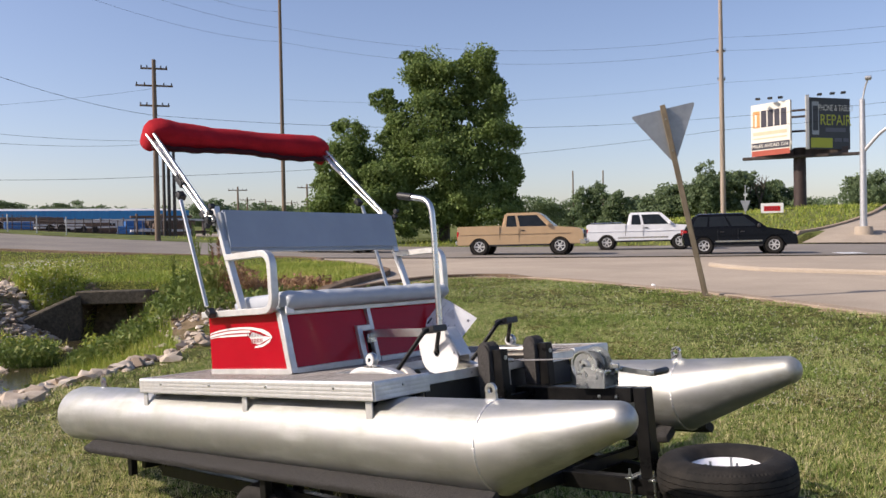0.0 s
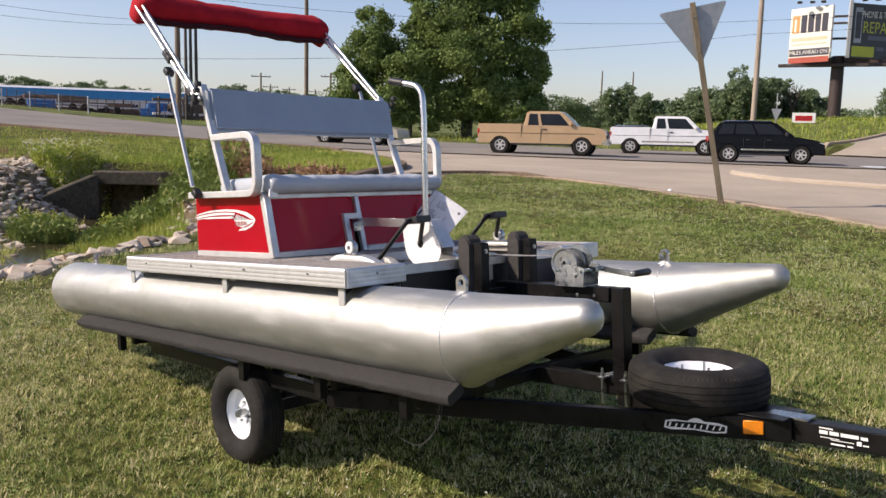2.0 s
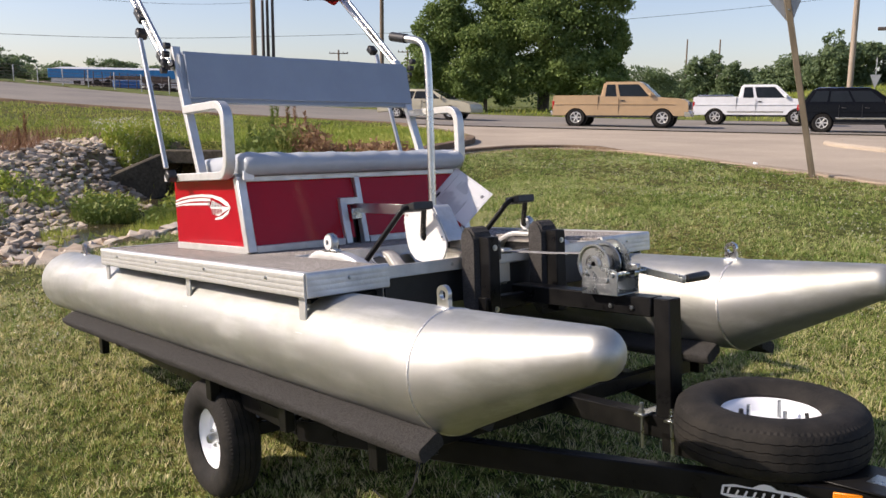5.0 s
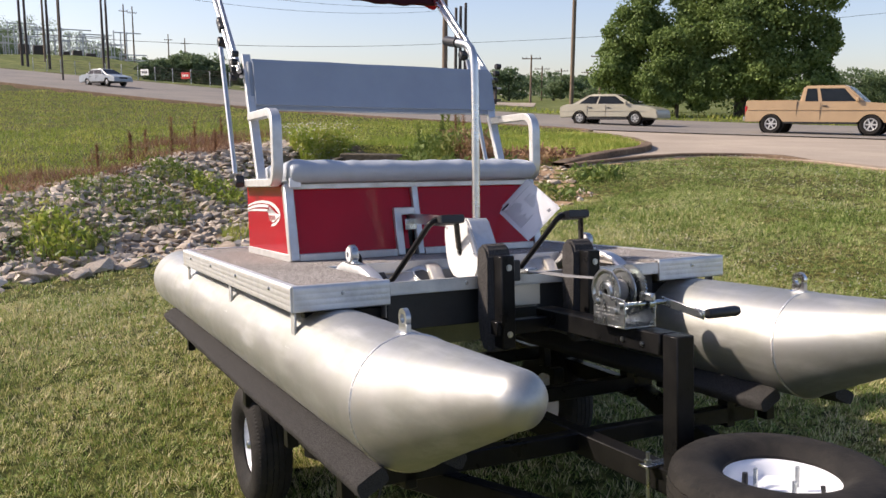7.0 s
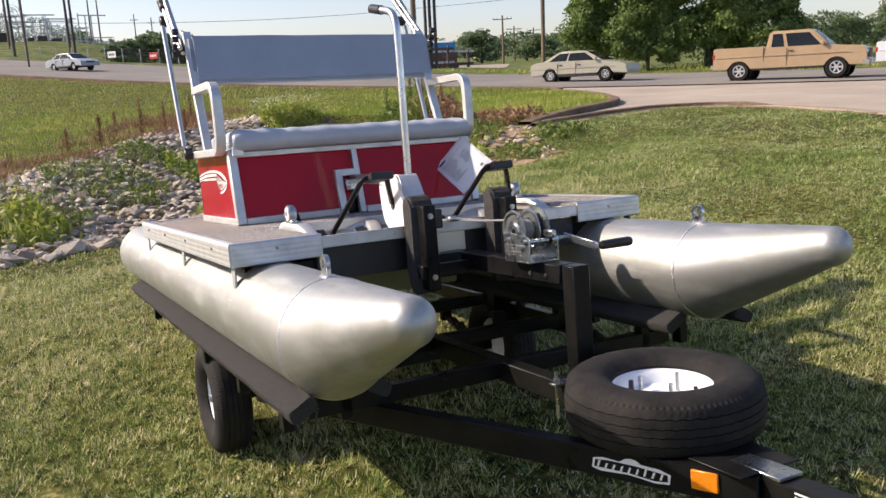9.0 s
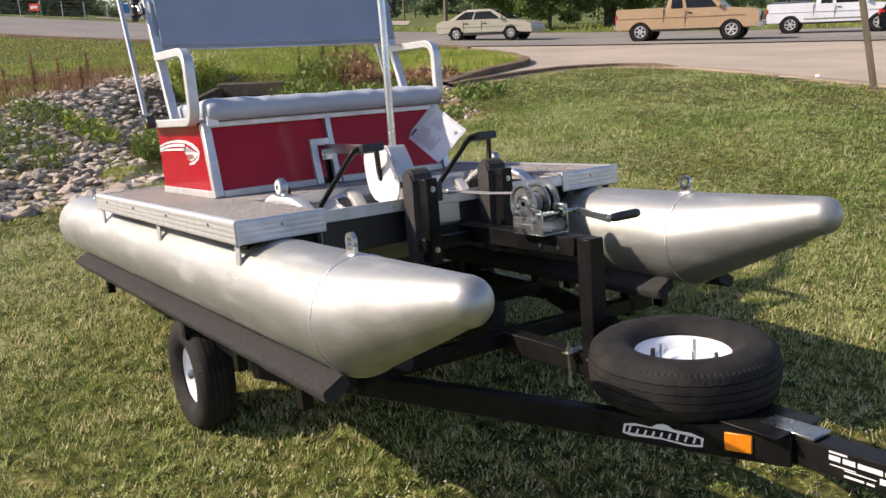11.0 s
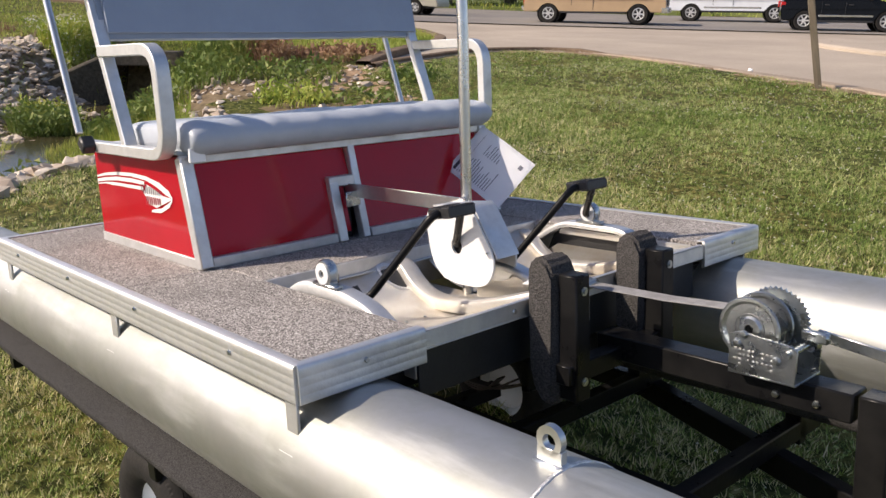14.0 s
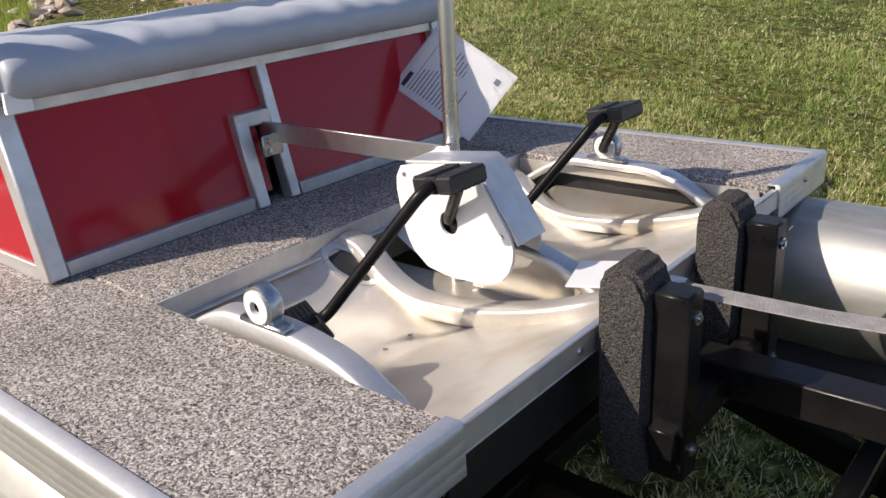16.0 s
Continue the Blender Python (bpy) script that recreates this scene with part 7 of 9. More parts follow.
# ---- blue-roofed warehouse and its yard ----
BLUE_METAL = shader("blue ribbed metal", (0.02, 0.22, 0.48), 0.45, second=(0.018, 0.18, 0.42), scale=0.6, bump=0.3, bump_scale=3, stretch=(6, 1, 0.2))
PALE_METAL = shader("pale ribbed metal wall", (0.55, 0.56, 0.57), 0.5, second=(0.47, 0.48, 0.50), scale=0.5, bump=0.3, bump_scale=3, stretch=(6, 1, 0.2))
# DARK_OPEN puts the darkness of unlit interiors into the colour
DARK_OPEN = shader("near-black for unlit interiors", (0.012, 0.012, 0.014), 0.9, var=0.3, scale=1)
wa, wb = away(165.0, 118), away(150.7, 118)
wu = (wb - wa)
wlen = wu.length
wm = Matrix.Translation(((wa + wb) / 2).to_tuple()[:2] + (min(wa.z, wb.z) - 0.2,)) @ pose(0, 0, 0, 0, 0, math.degrees(math.atan2(wu.y, wu.x)))
ware = thing("warehouse", wm, "long low warehouse with a blue metal fascia and pale walls", "warehouse")
H0 = EYE0.z + 118 * math.tan(radians(2.18)) - (min(wa.z, wb.z) - 0.2)
part("wall", box((-wlen / 2, 0, 0), (wlen / 2, 20, H0 - 1.2), 0.02), PALE_METAL, ware)
part("fascia", box((-wlen / 2 - 0.3, -0.4, H0 - 1.25), (wlen / 2 + 0.3, 20.3, H0 - 0.15), 0.04), BLUE_METAL, ware, "blue metal fascia")
part("roof", prism([(-0.4, H0 - 0.15), (10, H0 + 0.5), (20.3, H0 - 0.15)], -wlen / 2, wlen / 2, "x"), PALE_METAL, ware)
# doorways are near-black panels on the wall, standing for the unlit inside
for x in (-wlen * 0.18, -wlen * 0.02, wlen * 0.33, wlen * 0.12):
    part("doorway", box((x - 2.2, -0.06, 0.2), (x + 2.2, 0.2, H0 - 1.75), 0.01), DARK_OPEN, ware)
for k in range(11):
    x = -wlen / 2 + wlen * (k + 0.5) / 11
    part("downpipe", box((x - 0.06, -0.1, 0.1), (x + 0.06, -0.01, H0 - 1.6), 0.01), POLE_GREY, ware)
yl = [away(147.0 + 1.6 * k, 79.5) for k in range(13)]
yr = [away(147.0 + 1.6 * k, 117.0) for k in range(13)]
strip("yard", [(p.x, p.y) for p in yl], [(p.x, p.y) for p in yr], CONCRETE, "pale gravel yard before the warehouse", "yard", 0.05, 6)
STACK = shader("rusty stacked lumber", (0.12, 0.075, 0.05), 0.85, second=(0.07, 0.05, 0.04), scale=4, bump=0.3, bump_scale=12)
TARP = shader("blue tarpaulin", (0.03, 0.16, 0.42), 0.6, second=(0.02, 0.11, 0.32), scale=3, bump=0.3, bump_scale=6)
rngy = random.Random(11)
yard_kinds = [("lumber_stack", STACK, "brown stack of weathered lumber in the yard", "lumber stack"), ("tarp_pile", TARP, "pile under a blue tarpaulin in the yard", "tarp pile"),
              ("flat_trailer", PALE_METAL, "pale flat utility trailer parked in the yard", "trailer"), ("steel_rack", DARK_STEEL, "dark steel rack of stock in the yard", "rack")]
for k in range(30):
    nm, mat, lab, cat = yard_kinds[rngy.choice((0, 0, 2, 2, 2, 0, 1, 3, 0, 2))]
    az, d = 150.6 + 12.5 * (k + rngy.random()) / 30, 84 + rngy.random() * 22
    p = away(az, d)
    L, Wd, Ht = (0.9 if nm == "tarp_pile" else 1.4) + rngy.random() * (0.5 if nm == "tarp_pile" else 2.2), 1.4, 0.7 + rngy.random() * 1.3
    y = thing(nm, Matrix.Translation(p) @ pose(0, 0, 0, 0, 0, 60 + rngy.random() * 20), lab, cat, "yard stock")
    if nm == "flat_trailer":
        part("bed", box((-L, -Wd / 2, 0.55), (L, Wd / 2, 0.68), 0.01), mat, y)
        for x in (-0.5, 0.5):
            part("wheel", lathe([(0, -0.1), (0.34, -0.1), (0.34, 0.1), (0, 0.1)], Matrix.Translation((x, -Wd / 2, 0.34)) @ along("y"), 16), RUBBER, y)
        part("drawbar", beam((L, 0, 0.5), (L + 1.2, 0, 0.4), 0.08, 0.08), DARK_STEEL, y)
    elif nm == "steel_rack":
        for x in (-L * 0.8, 0, L * 0.8):
            part("upright", box((x - 0.06, -0.5, -0.1), (x + 0.06, 0.5, Ht + 0.9), 0.01), mat, y)
        for z in (0.4, Ht + 0.5):
            part("stock", box((-L, -0.4, z), (L, 0.4, z + 0.22), 0.02), STACK if rngy.random() < 0.5 else PALE_METAL, y)
    else:
        for j in range(3):
            w = L * (1 - 0.08 * j * rngy.random())
            part("layer", box((-w, -Wd / 2, Ht * j / 3 + 0.02 * (j > 0)), (w, Wd / 2, Ht * (j + 1) / 3), 0.03), mat, y)
# wire fence posts along the yard
fence = thing("yard_fence", Matrix.Translation(away(157, 80)), "low grey post and wire fence along the yard", "fence")
fo = away(157, 80)
prev = None
for k in range(26):
    q = away(150.4 + 0.5 * k, 78 + 0.3 * math.sin(k)) - fo
    part("post", box((q.x - 0.03, q.y - 0.03, q.z - 0.2), (q.x + 0.03, q.y + 0.03, q.z + 1.25), 0.004), DARK_STEEL, fence)
    if prev is not None:
        for z in (0.15, 0.6, 1.15):
            part("rail", beam(prev + Vector((0, 0, z)), q + Vector((0, 0, z)), 0.012, 0.016, 0), DARK_STEEL, fence)
    prev = q
road_fence = thing("roadside_fence", Matrix.Translation((0, 0, 0)), "grey wire fence with steel posts beyond the road", "fence")
prev = None
for k in range(19):
    x, y = on_road(-88 + 2.6 * k, 51.0)
    q = Vector((x, y, ground_z(x, y, False)))
    part("post", box((x - 0.035, y - 0.035, q.z - 0.3), (x + 0.035, y + 0.035, q.z + 1.35), 0.004), POLE_GREY, road_fence)
    if prev is not None:
        for z in (0.25, 0.5, 0.75, 1.0, 1.3):
            part("fence_wire", beam(prev + Vector((0, 0, z)), q + Vector((0, 0, z)), 0.02, 0.02, 0), DARK_STEEL, road_fence)
    prev = q
for s_b, mat, lab in ((-62.5, TAIL_RED, "small red banner tied to the wire fence"), (-68.5, WHITE_PAINT, "small white banner tied to the wire fence")):
    x, y = on_road(s_b, 50.8)
    ban = thing("banner", Matrix.Translation((x, y, ground_z(x, y, False))) @ pose(0, 0, 0, 0, 0, 30), lab, "banner")
    part("cloth", box((-0.6, -0.02, 0.45), (0.6, 0.02, 1.05), 0.005), mat, ban)
    for k in range(4):
        part("print_bar", box((-0.42 + 0.22 * k, -0.032, 0.65), (-0.28 + 0.22 * k, -0.024, 0.85), 0), DECAL_WHITE if mat is TAIL_RED else INK, ban)
pole(176.7, 78, 9.8, 0.075, 0.055, DARK_STEEL, label="thin dark pole standing on the grassy hill")
# substation steelwork on the hill
sub = thing("substation", Matrix.Translation(away(177.5, 190)), "distant grey electrical substation steelwork on the hill", "substation")
so = away(177.5, 190)
rngs = random.Random(8)
for k in range(64):
    q = away(173.4 + 9.4 * (k + rngs.random() * 0.6) / 64, 150 + rngs.random() * 30) - so
    hgt = 2.5 + rngs.random() * 4.0
    part("steel_column", box((q.x - 0.09, q.y - 0.09, q.z - 0.5), (q.x + 0.09, q.y + 0.09, q.z + hgt), 0), POLE_GREY, sub)
    if k % 2 == 0:
        q2 = q + Vector((rngs.random() * 2 - 1, 4.5, 0))
        part("steel_beam", beam(q + Vector((0, 0, hgt * 0.95)), q2 + Vector((0, 0, hgt * 0.95)), 0.16, 0.18, 0), POLE_GREY, sub)
    if k % 5 == 0:
        part("transformer", box((q.x - 0.8, q.y - 0.8, q.z - 0.3), (q.x + 0.8, q.y + 0.8, q.z + 1.5), 0.1), DARK_STEEL, sub)
for az in (176.1, 174.9):
    q = away(az, 200) - so
    for s2 in (-0.9, 0.9):
        part("lattice_leg", beam(q + Vector((0, s2, 0)), q + Vector((0, s2 * 0.15, 12.5)), 0.2, 0.2, 0), POLE_GREY, sub)
    for z in range(1, 12, 2):
        w = 0.9 - 0.75 * z / 12.5
        part("lattice_brace", beam(q + Vector((0, -w, z)), q + Vector((0, w - 0.1, z + 1.6)), 0.12, 0.12, 0), POLE_GREY, sub)
part("lattice_beam", beam(away(176.1, 200) - so + Vector((0, 0, 8.5)), away(174.9, 200) - so + Vector((0, 0, 8.5)), 0.5, 0.6, 0), POLE_GREY, sub)

# ---- plants ----
def leaf_shader(name, dark, light, mixing=0.55, through=0.25, patch=0.4):
    m = bpy.data.materials.new(name)
    m.use_nodes = True
    n, l = m.node_tree.nodes, m.node_tree.links
    b = n["Principled BSDF"]
    b.inputs["Roughness"].default_value, b.inputs["Specular IOR Level"].default_value = 0.6, 0.25
    geo = n.new("ShaderNodeNewGeometry")
    co = n.new("ShaderNodeTexCoord")
    no = n.new("ShaderNodeTexNoise")
    no.inputs["Scale"].default_value, no.inputs["Detail"].default_value = patch, 6
    no.inputs["Roughness"].default_value = 0.68
    l.new(co.outputs["Object"], no.inputs["Vector"])
    add = n.new("ShaderNodeMath")
    add.operation = "MULTIPLY_ADD"
    add.inputs[1].default_value = mixing
    l.new(geo.outputs["Random Per Island"], add.inputs[0])
    sub = n.new("ShaderNodeMath")
    sub.operation = "MULTIPLY_ADD"
    sub.inputs[1].default_value, sub.inputs[2].default_value = 1.6, -0.55 - (mixing - 0.55) / 2
    l.new(no.outputs["Fac"], sub.inputs[0])
    l.new(sub.outputs[0], add.inputs[2])
    cr = n.new("ShaderNodeValToRGB")
    cols = (dark, light) if len(dark) == 3 and not isinstance(dark[0], tuple) else dark
    if cols is dark:
        while len(cr.color_ramp.elements) < len(dark):
            cr.color_ramp.elements.new(0.5)
        for e, (at, c) in zip(cr.color_ramp.elements, dark):
            e.position, e.color = at, (*c, 1)
    else:
        cr.color_ramp.elements[0].color, cr.color_ramp.elements[1].color = (*dark, 1), (*light, 1)
    l.new(add.outputs[0], cr.inputs[0])
    l.new(cr.outputs[0], b.inputs["Base Color"])
    tr = n.new("ShaderNodeBsdfTranslucent")
    l.new(cr.outputs[0], tr.inputs["Color"])
    mix = n.new("ShaderNodeMixShader")
    mix.inputs[0].default_value = through
    l.new(b.outputs[0], mix.inputs[1])
    l.new(tr.outputs[0], mix.inputs[2])
    l.new(mix.outputs[0], n["Material Output"].inputs["Surface"])
    return m


LEAF = leaf_shader("broad green leaves", (0.068, 0.118, 0.032), (0.235, 0.315, 0.095), through=0.36)
# LEAF_FAR is paler and greyer: distance haze is put into its colour
LEAF_FAR = leaf_shader("far leaves with painted haze", (0.100, 0.150, 0.076), (0.215, 0.280, 0.140), through=0.4, patch=0.15)
BLADE = leaf_shader("lawn blades", ((0.02, (0.065, 0.110, 0.020)), (0.32, (0.215, 0.310, 0.060)), (0.58, (0.40, 0.425, 0.130)), (0.86, (0.80, 0.69, 0.41))), None, 0.85, through=0.3, patch=0.9)
BLADE_GREEN = leaf_shader("clover-green lawn blades", ((0.06, (0.080, 0.125, 0.026)), (0.36, (0.185, 0.290, 0.058)), (0.62, (0.325, 0.385, 0.112)), (0.92, (0.56, 0.54, 0.27))), None, 0.8, through=0.3, patch=0.9)
BLADE_TALL = leaf_shader("tall verge grass", ((0.0, (0.115, 0.190, 0.030)), (0.5, (0.300, 0.370, 0.060)), (0.9, (0.50, 0.47, 0.13))), None, through=0.3, patch=0.5)
WEED = leaf_shader("dark ditch weeds", ((0.0, (0.060, 0.100, 0.022)), (0.6, (0.165, 0.225, 0.052)), (0.95, (0.30, 0.29, 0.09))), None, patch=0.8)
BROWN = leaf_shader("dry brown weeds", ((0.0, (0.10, 0.050, 0.030)), (0.5, (0.24, 0.125, 0.075)), (0.9, (0.40, 0.26, 0.14))), None, patch=0.7)
BARK = shader("grey-brown bark", (0.13, 0.11, 0.085), 0.9, second=(0.07, 0.06, 0.045), scale=3, bump=0.6, bump_scale=14)
FLOWER = shader("white clover heads", (0.62, 0.60, 0.50), 0.8, var=0.25, scale=40)


def fill(name, co, faces_n, material, corners=3):
    """A mesh from arrays: corners points a face."""
    me = bpy.data.meshes.new(name)
    nv = len(co)
    me.vertices.add(nv)
    me.vertices.foreach_set("co", co.astype(np.float32).ravel())
    me.loops.add(nv)
    me.loops.foreach_set("vertex_index", np.arange(nv, dtype=np.int32))
    me.polygons.add(faces_n)
    me.polygons.foreach_set("loop_start", np.arange(0, nv, corners, dtype=np.int32))
    me.update()
    me.validate()
    me.materials.append(material)
    return me


def leaf_cloud(rs, clumps, count, size, shell=0.55):
    """Leaf quads scattered through ellipsoid clumps, thicker near their skins."""
    w = np.array([c[3] * c[4] * c[5] for c in clumps]) ** 0.75
    pick = rs.choice(len(clumps), count, p=w / w.sum())
    C = np.array(clumps)[pick]
    d = rs.normal(size=(count, 3))
    d /= np.linalg.norm(d, axis=1)[:, None]
    rad = shell + (1 - shell) * rs.random(count) ** 0.6
    lump = 1 + 0.16 * np.sin(d[:, 0] * 5 + C[:, 0] * 3) * np.sin(d[:, 2] * 6 + C[:, 2] * 2) + 0.1 * np.sin(d[:, 1] * 9 + C[:, 1])
    p = C[:, :3] + d * C[:, 3:6] * (rad * lump)[:, None]
    a = rs.normal(size=(count, 3))
    a /= np.linalg.norm(a, axis=1)[:, None]
    b = np.cross(a, d + 0.6 * rs.normal(size=(count, 3)))
    b /= np.linalg.norm(b, axis=1)[:, None] + 1e-9
    s = size * (0.6 + 0.8 * rs.random(count))[:, None]
    co = np.stack([p - a * s * 0.55, p + b * s * 0.38, p + a * s * 0.6, p - b * s * 0.38], axis=1).reshape(-1, 3)
    return co


def tree(name, base, az, clumps, count, size, material, label, trunk_h, trunk_r, seed, limbs=5, group=""):
    """Clumps as (across, depth, height, radii); across is to the right as seen from the lawn."""
    m = Matrix.Translation(base) @ pose(0, 0, 0, 0, 0, az - 90)
    t = thing(name, m, label, "tree", group)
    rs = np.random.RandomState(seed)
    rg = random.Random(seed)
    path = [(0, 0, -0.3), (0.05, 0, trunk_h * 0.3), (-0.1, 0.1, trunk_h * 0.65), (0.1, 0, trunk_h)]
    bm = bmesh.new()
    def limb(pts, r0, r1):
        pts = smooth_path(pts, 0.8, 3)
        rings = []
        for i, p in enumerate(pts):
            r = r0 + (r1 - r0) * i / (len(pts) - 1)
            rings.append([bm.verts.new(p + Vector((r * math.cos(k * math.pi / 4), r * math.sin(k * math.pi / 4), 0))) for k in range(8)])
        for a, b in zip(rings, rings[1:]):
            for k in range(8):
                bm.faces.new((a[k], a[(k + 1) % 8], b[(k + 1) % 8], b[k]))
    limb(path, trunk_r, trunk_r * 0.35)
    for c in sorted(clumps, key=lambda c: -c[2])[:limbs]:
        z0 = trunk_h * (0.25 + 0.4 * rg.random())
        limb([(0, 0, z0), (c[0] * 0.4, c[1] * 0.4, z0 + (c[2] - z0) * 0.45), (c[0], c[1], c[2])], trunk_r * 0.4, 0.04)
    part("trunk", bm, BARK, t)
    # boughs: smaller tufts over the skins of the big masses
    tufts = []
    for c in clumps:
        for _ in range(16 if count > 9000 else 7):
            d = Vector(rs.normal(size=3)).normalized()
            k = 0.62 + 0.36 * rs.rand()
            f_ = (0.26 + 0.16 * rs.rand()) * (1.0 if count > 9000 else 1.3)
            tufts.append((c[0] + d.x * c[3] * k, c[1] + d.y * c[4] * k, c[2] + d.z * c[5] * k, c[3] * f_, c[4] * f_, c[5] * f_ * 0.8))
    co = np.concatenate([leaf_cloud(rs, tufts, count * 3 // 4, size, 0.35), leaf_cloud(rs, clumps, count - count * 3 // 4, size, 0.2)])
    cr = new("crown", fill("crown", co, count, material, 4))
    cr.parent = t
    return t


big = [(-1.2, 0.5, 12.3, 1.9, 2.0, 1.8), (2.7, 0, 12.5, 1.35, 1.6, 1.8), (0.7, 0.4, 10.9, 2.4, 2.4, 2.0), (-4.2, -0.3, 10.2, 0.9, 0.9, 0.9), (-3.3, 0, 9.4, 1.0, 1.0, 0.8), (3.4, 0.6, 9.7, 1.9, 2.2, 2.1), (-1.0, -0.6, 8.2, 2.7, 2.6, 2.3),
       (3.3, -0.4, 7.0, 2.3, 2.3, 2.2), (4.4, 0.3, 4.8, 1.3, 1.6, 1.7), (0.3, -1.2, 5.2, 3.3, 2.6, 2.5), (-4.0, 0.4, 5.6, 2.2, 2.2, 2.1), (-3.4, 1, 7.3, 1.5, 1.6, 1.3), (2.4, -1.3, 2.5, 2.8, 2.0, 1.9), (-0.8, -1.5, 2.2, 2.4, 2.0, 1.7),
       (4.6, -0.6, 2.2, 1.0, 1.2, 1.5), (1.6, -2.2, 3.6, 1.4, 1.0, 1.6)]
tree("big_tree", away(133.6, 60), 133.6, big, 130000, 0.175, LEAF, "tall broad cottonwood with dense dark green leaves", 11, 0.42, 1, 9)
side_tree = [(0, 0, 7.0, 1.5, 1.5, 1.9), (-0.6, 0, 5.0, 1.9, 1.9, 1.8), (0.8, 0, 4.4, 1.8, 1.8, 1.7), (-1.4, 0, 2.8, 2.0, 1.9, 1.9), (0.6, -0.5, 2.2, 2.2, 1.8, 1.7)]
tree("side_tree", away(139.9, 60), 139.9, side_tree, 42000, 0.17, LEAF, "smaller green tree grown against a tall cottonwood", 6, 0.2, 2, 3)
tree("side_tree", away(137.4, 58), 137.4, [(0, 0, 4.2, 1.8, 1.6, 1.9), (-1.0, 0, 2.2, 2.0, 1.6, 1.6), (1.2, 0, 2.0, 1.8, 1.5, 1.5)], 26000, 0.165, LEAF, "dense shrubby tree at the road's far side", 3.5, 0.14, 3, 2)


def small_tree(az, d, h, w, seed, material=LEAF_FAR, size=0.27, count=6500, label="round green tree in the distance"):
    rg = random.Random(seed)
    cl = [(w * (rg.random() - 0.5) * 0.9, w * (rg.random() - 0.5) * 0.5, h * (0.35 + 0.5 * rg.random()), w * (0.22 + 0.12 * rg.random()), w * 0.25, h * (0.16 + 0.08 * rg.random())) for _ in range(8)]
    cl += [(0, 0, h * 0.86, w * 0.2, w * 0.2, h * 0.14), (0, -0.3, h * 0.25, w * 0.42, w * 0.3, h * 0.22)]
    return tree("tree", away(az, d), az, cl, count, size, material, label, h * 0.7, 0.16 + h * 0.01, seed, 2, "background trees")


def tree_row(rows, seed0):
    for i, (az, d, el, w) in enumerate(rows):
        h = EYE0.z + d * math.tan(radians(el)) - away(az, d).z
        h = max(h, 1.2)
        small_tree(az, d, h, min(w, 1.3 * h + 1.0), seed0 + i)


tree_row([(118.9, 95, 2.5, 5), (117.6, 95, 3.5, 6), (116.2, 92, 4.7, 5), (115.0, 95, 4.0, 4), (113.5, 98, 3.9, 5), (112.0, 98, 3.3, 5.5), (107.2, 120, 3.3, 6), (105.9, 120, 3.7, 7), (103.5, 120, 3.6, 8), (123.4, 120, 3.4, 5), (122.2, 118, 2.8, 5), (120.6, 120, 2.6, 5),
          (128.0, 150, 2.7, 8), (126.4, 160, 2.3, 8), (125.0, 150, 2.5, 8), (148.9, 135, 2.9, 7), (146.0, 150, 2.6, 9), (141.8, 140, 2.7, 8), (158.2, 150, 2.7, 9), (161.8, 150, 2.8, 8), (155.9, 155, 2.5, 6),
          (171.7, 118, 2.75, 5), (170.6, 120, 3.3, 6), (169.4, 122, 3.5, 7), (168.0, 122, 3.1, 6), (174.3, 190, 3.8, 8), (172.6, 190, 3.1, 9), (171.0, 190, 3.0, 9), (174.6, 225, 3.7, 10), (175.8, 230, 4.2, 12), (177.0, 232, 4.6, 12), (178.2, 238, 5.2, 13), (179.6, 240, 5.3, 13), (-179.2, 236, 4.8, 12), (-178.0, 235, 4.7, 12), (-176.5, 230, 4.5, 12), (-175.2, 228, 4.4, 11), (167.2, 170, 2.6, 9), (165.0, 165, 2.4, 9), (152.9, 170, 2.2, 8), (144.0, 170, 2.3, 8)], 40)
# bare tree by the billboard
bt = away(112.9, 96)
bare = thing("bare_tree", Matrix.Translation(bt), "leafless grey tree among green ones", "tree")
rgb = random.Random(4)
twigs = []
def grow(p, d, L, r, depth):
    q = p + d * L
    twigs.append(tube([p, p.lerp(q, 0.5) + Vector((rgb.random() - .5, rgb.random() - .5, 0)) * L * 0.12, q], r, 5))
    if depth:
        for _ in range(3):
            nd = (d + Vector((rgb.random() - .5, rgb.random() - .5, rgb.random() * 0.5 - 0.1)) * 1.3).normalized()
            grow(p.lerp(q, 0.6 + 0.4 * rgb.random()), nd, L * 0.62, r * 0.55, depth - 1)
grow(Vector((0, 0, -0.3)), Vector((0, 0, 1)), 2.6, 0.16, 4)
part("branches", join(*twigs), BARK, bare)

# far woods as one mass
rsw = np.random.RandomState(12)
wc = []
for k in range(220):
    az = 92 + 100 * k / 220
    d = 300 + 60 * rsw.rand()
    p = away(az, d)
    hgt = 5 + 4 * rsw.rand()
    wc.append((p.x, p.y, p.z + hgt * 0.45, 6 + 3 * rsw.rand(), 6, hgt * 0.6))
tagged(new("far_woods", fill("far_woods", leaf_cloud(rsw, wc, 90000, 0.85, 0.7), 90000, LEAF_FAR, 4)), "green line of far woods, paled for haze, along the fields", "woods", kind="stuff")
# green field beyond the road
fvs, ffs = [], []
for i in range(21):
    for j in range(9):
        q = away(100 + 45 * i / 20, 75 + 200 * j / 8)
        s_, n_ = sn(q.x, q.y)
        fvs.append((q.x, q.y, q.z + 0.04 if n_ > 49.5 else q.z - 0.4))
for i in range(20):
    for j in range(8):
        ffs.append((i * 9 + j, i * 9 + j + 1, (i + 1) * 9 + j + 1, (i + 1) * 9 + j))
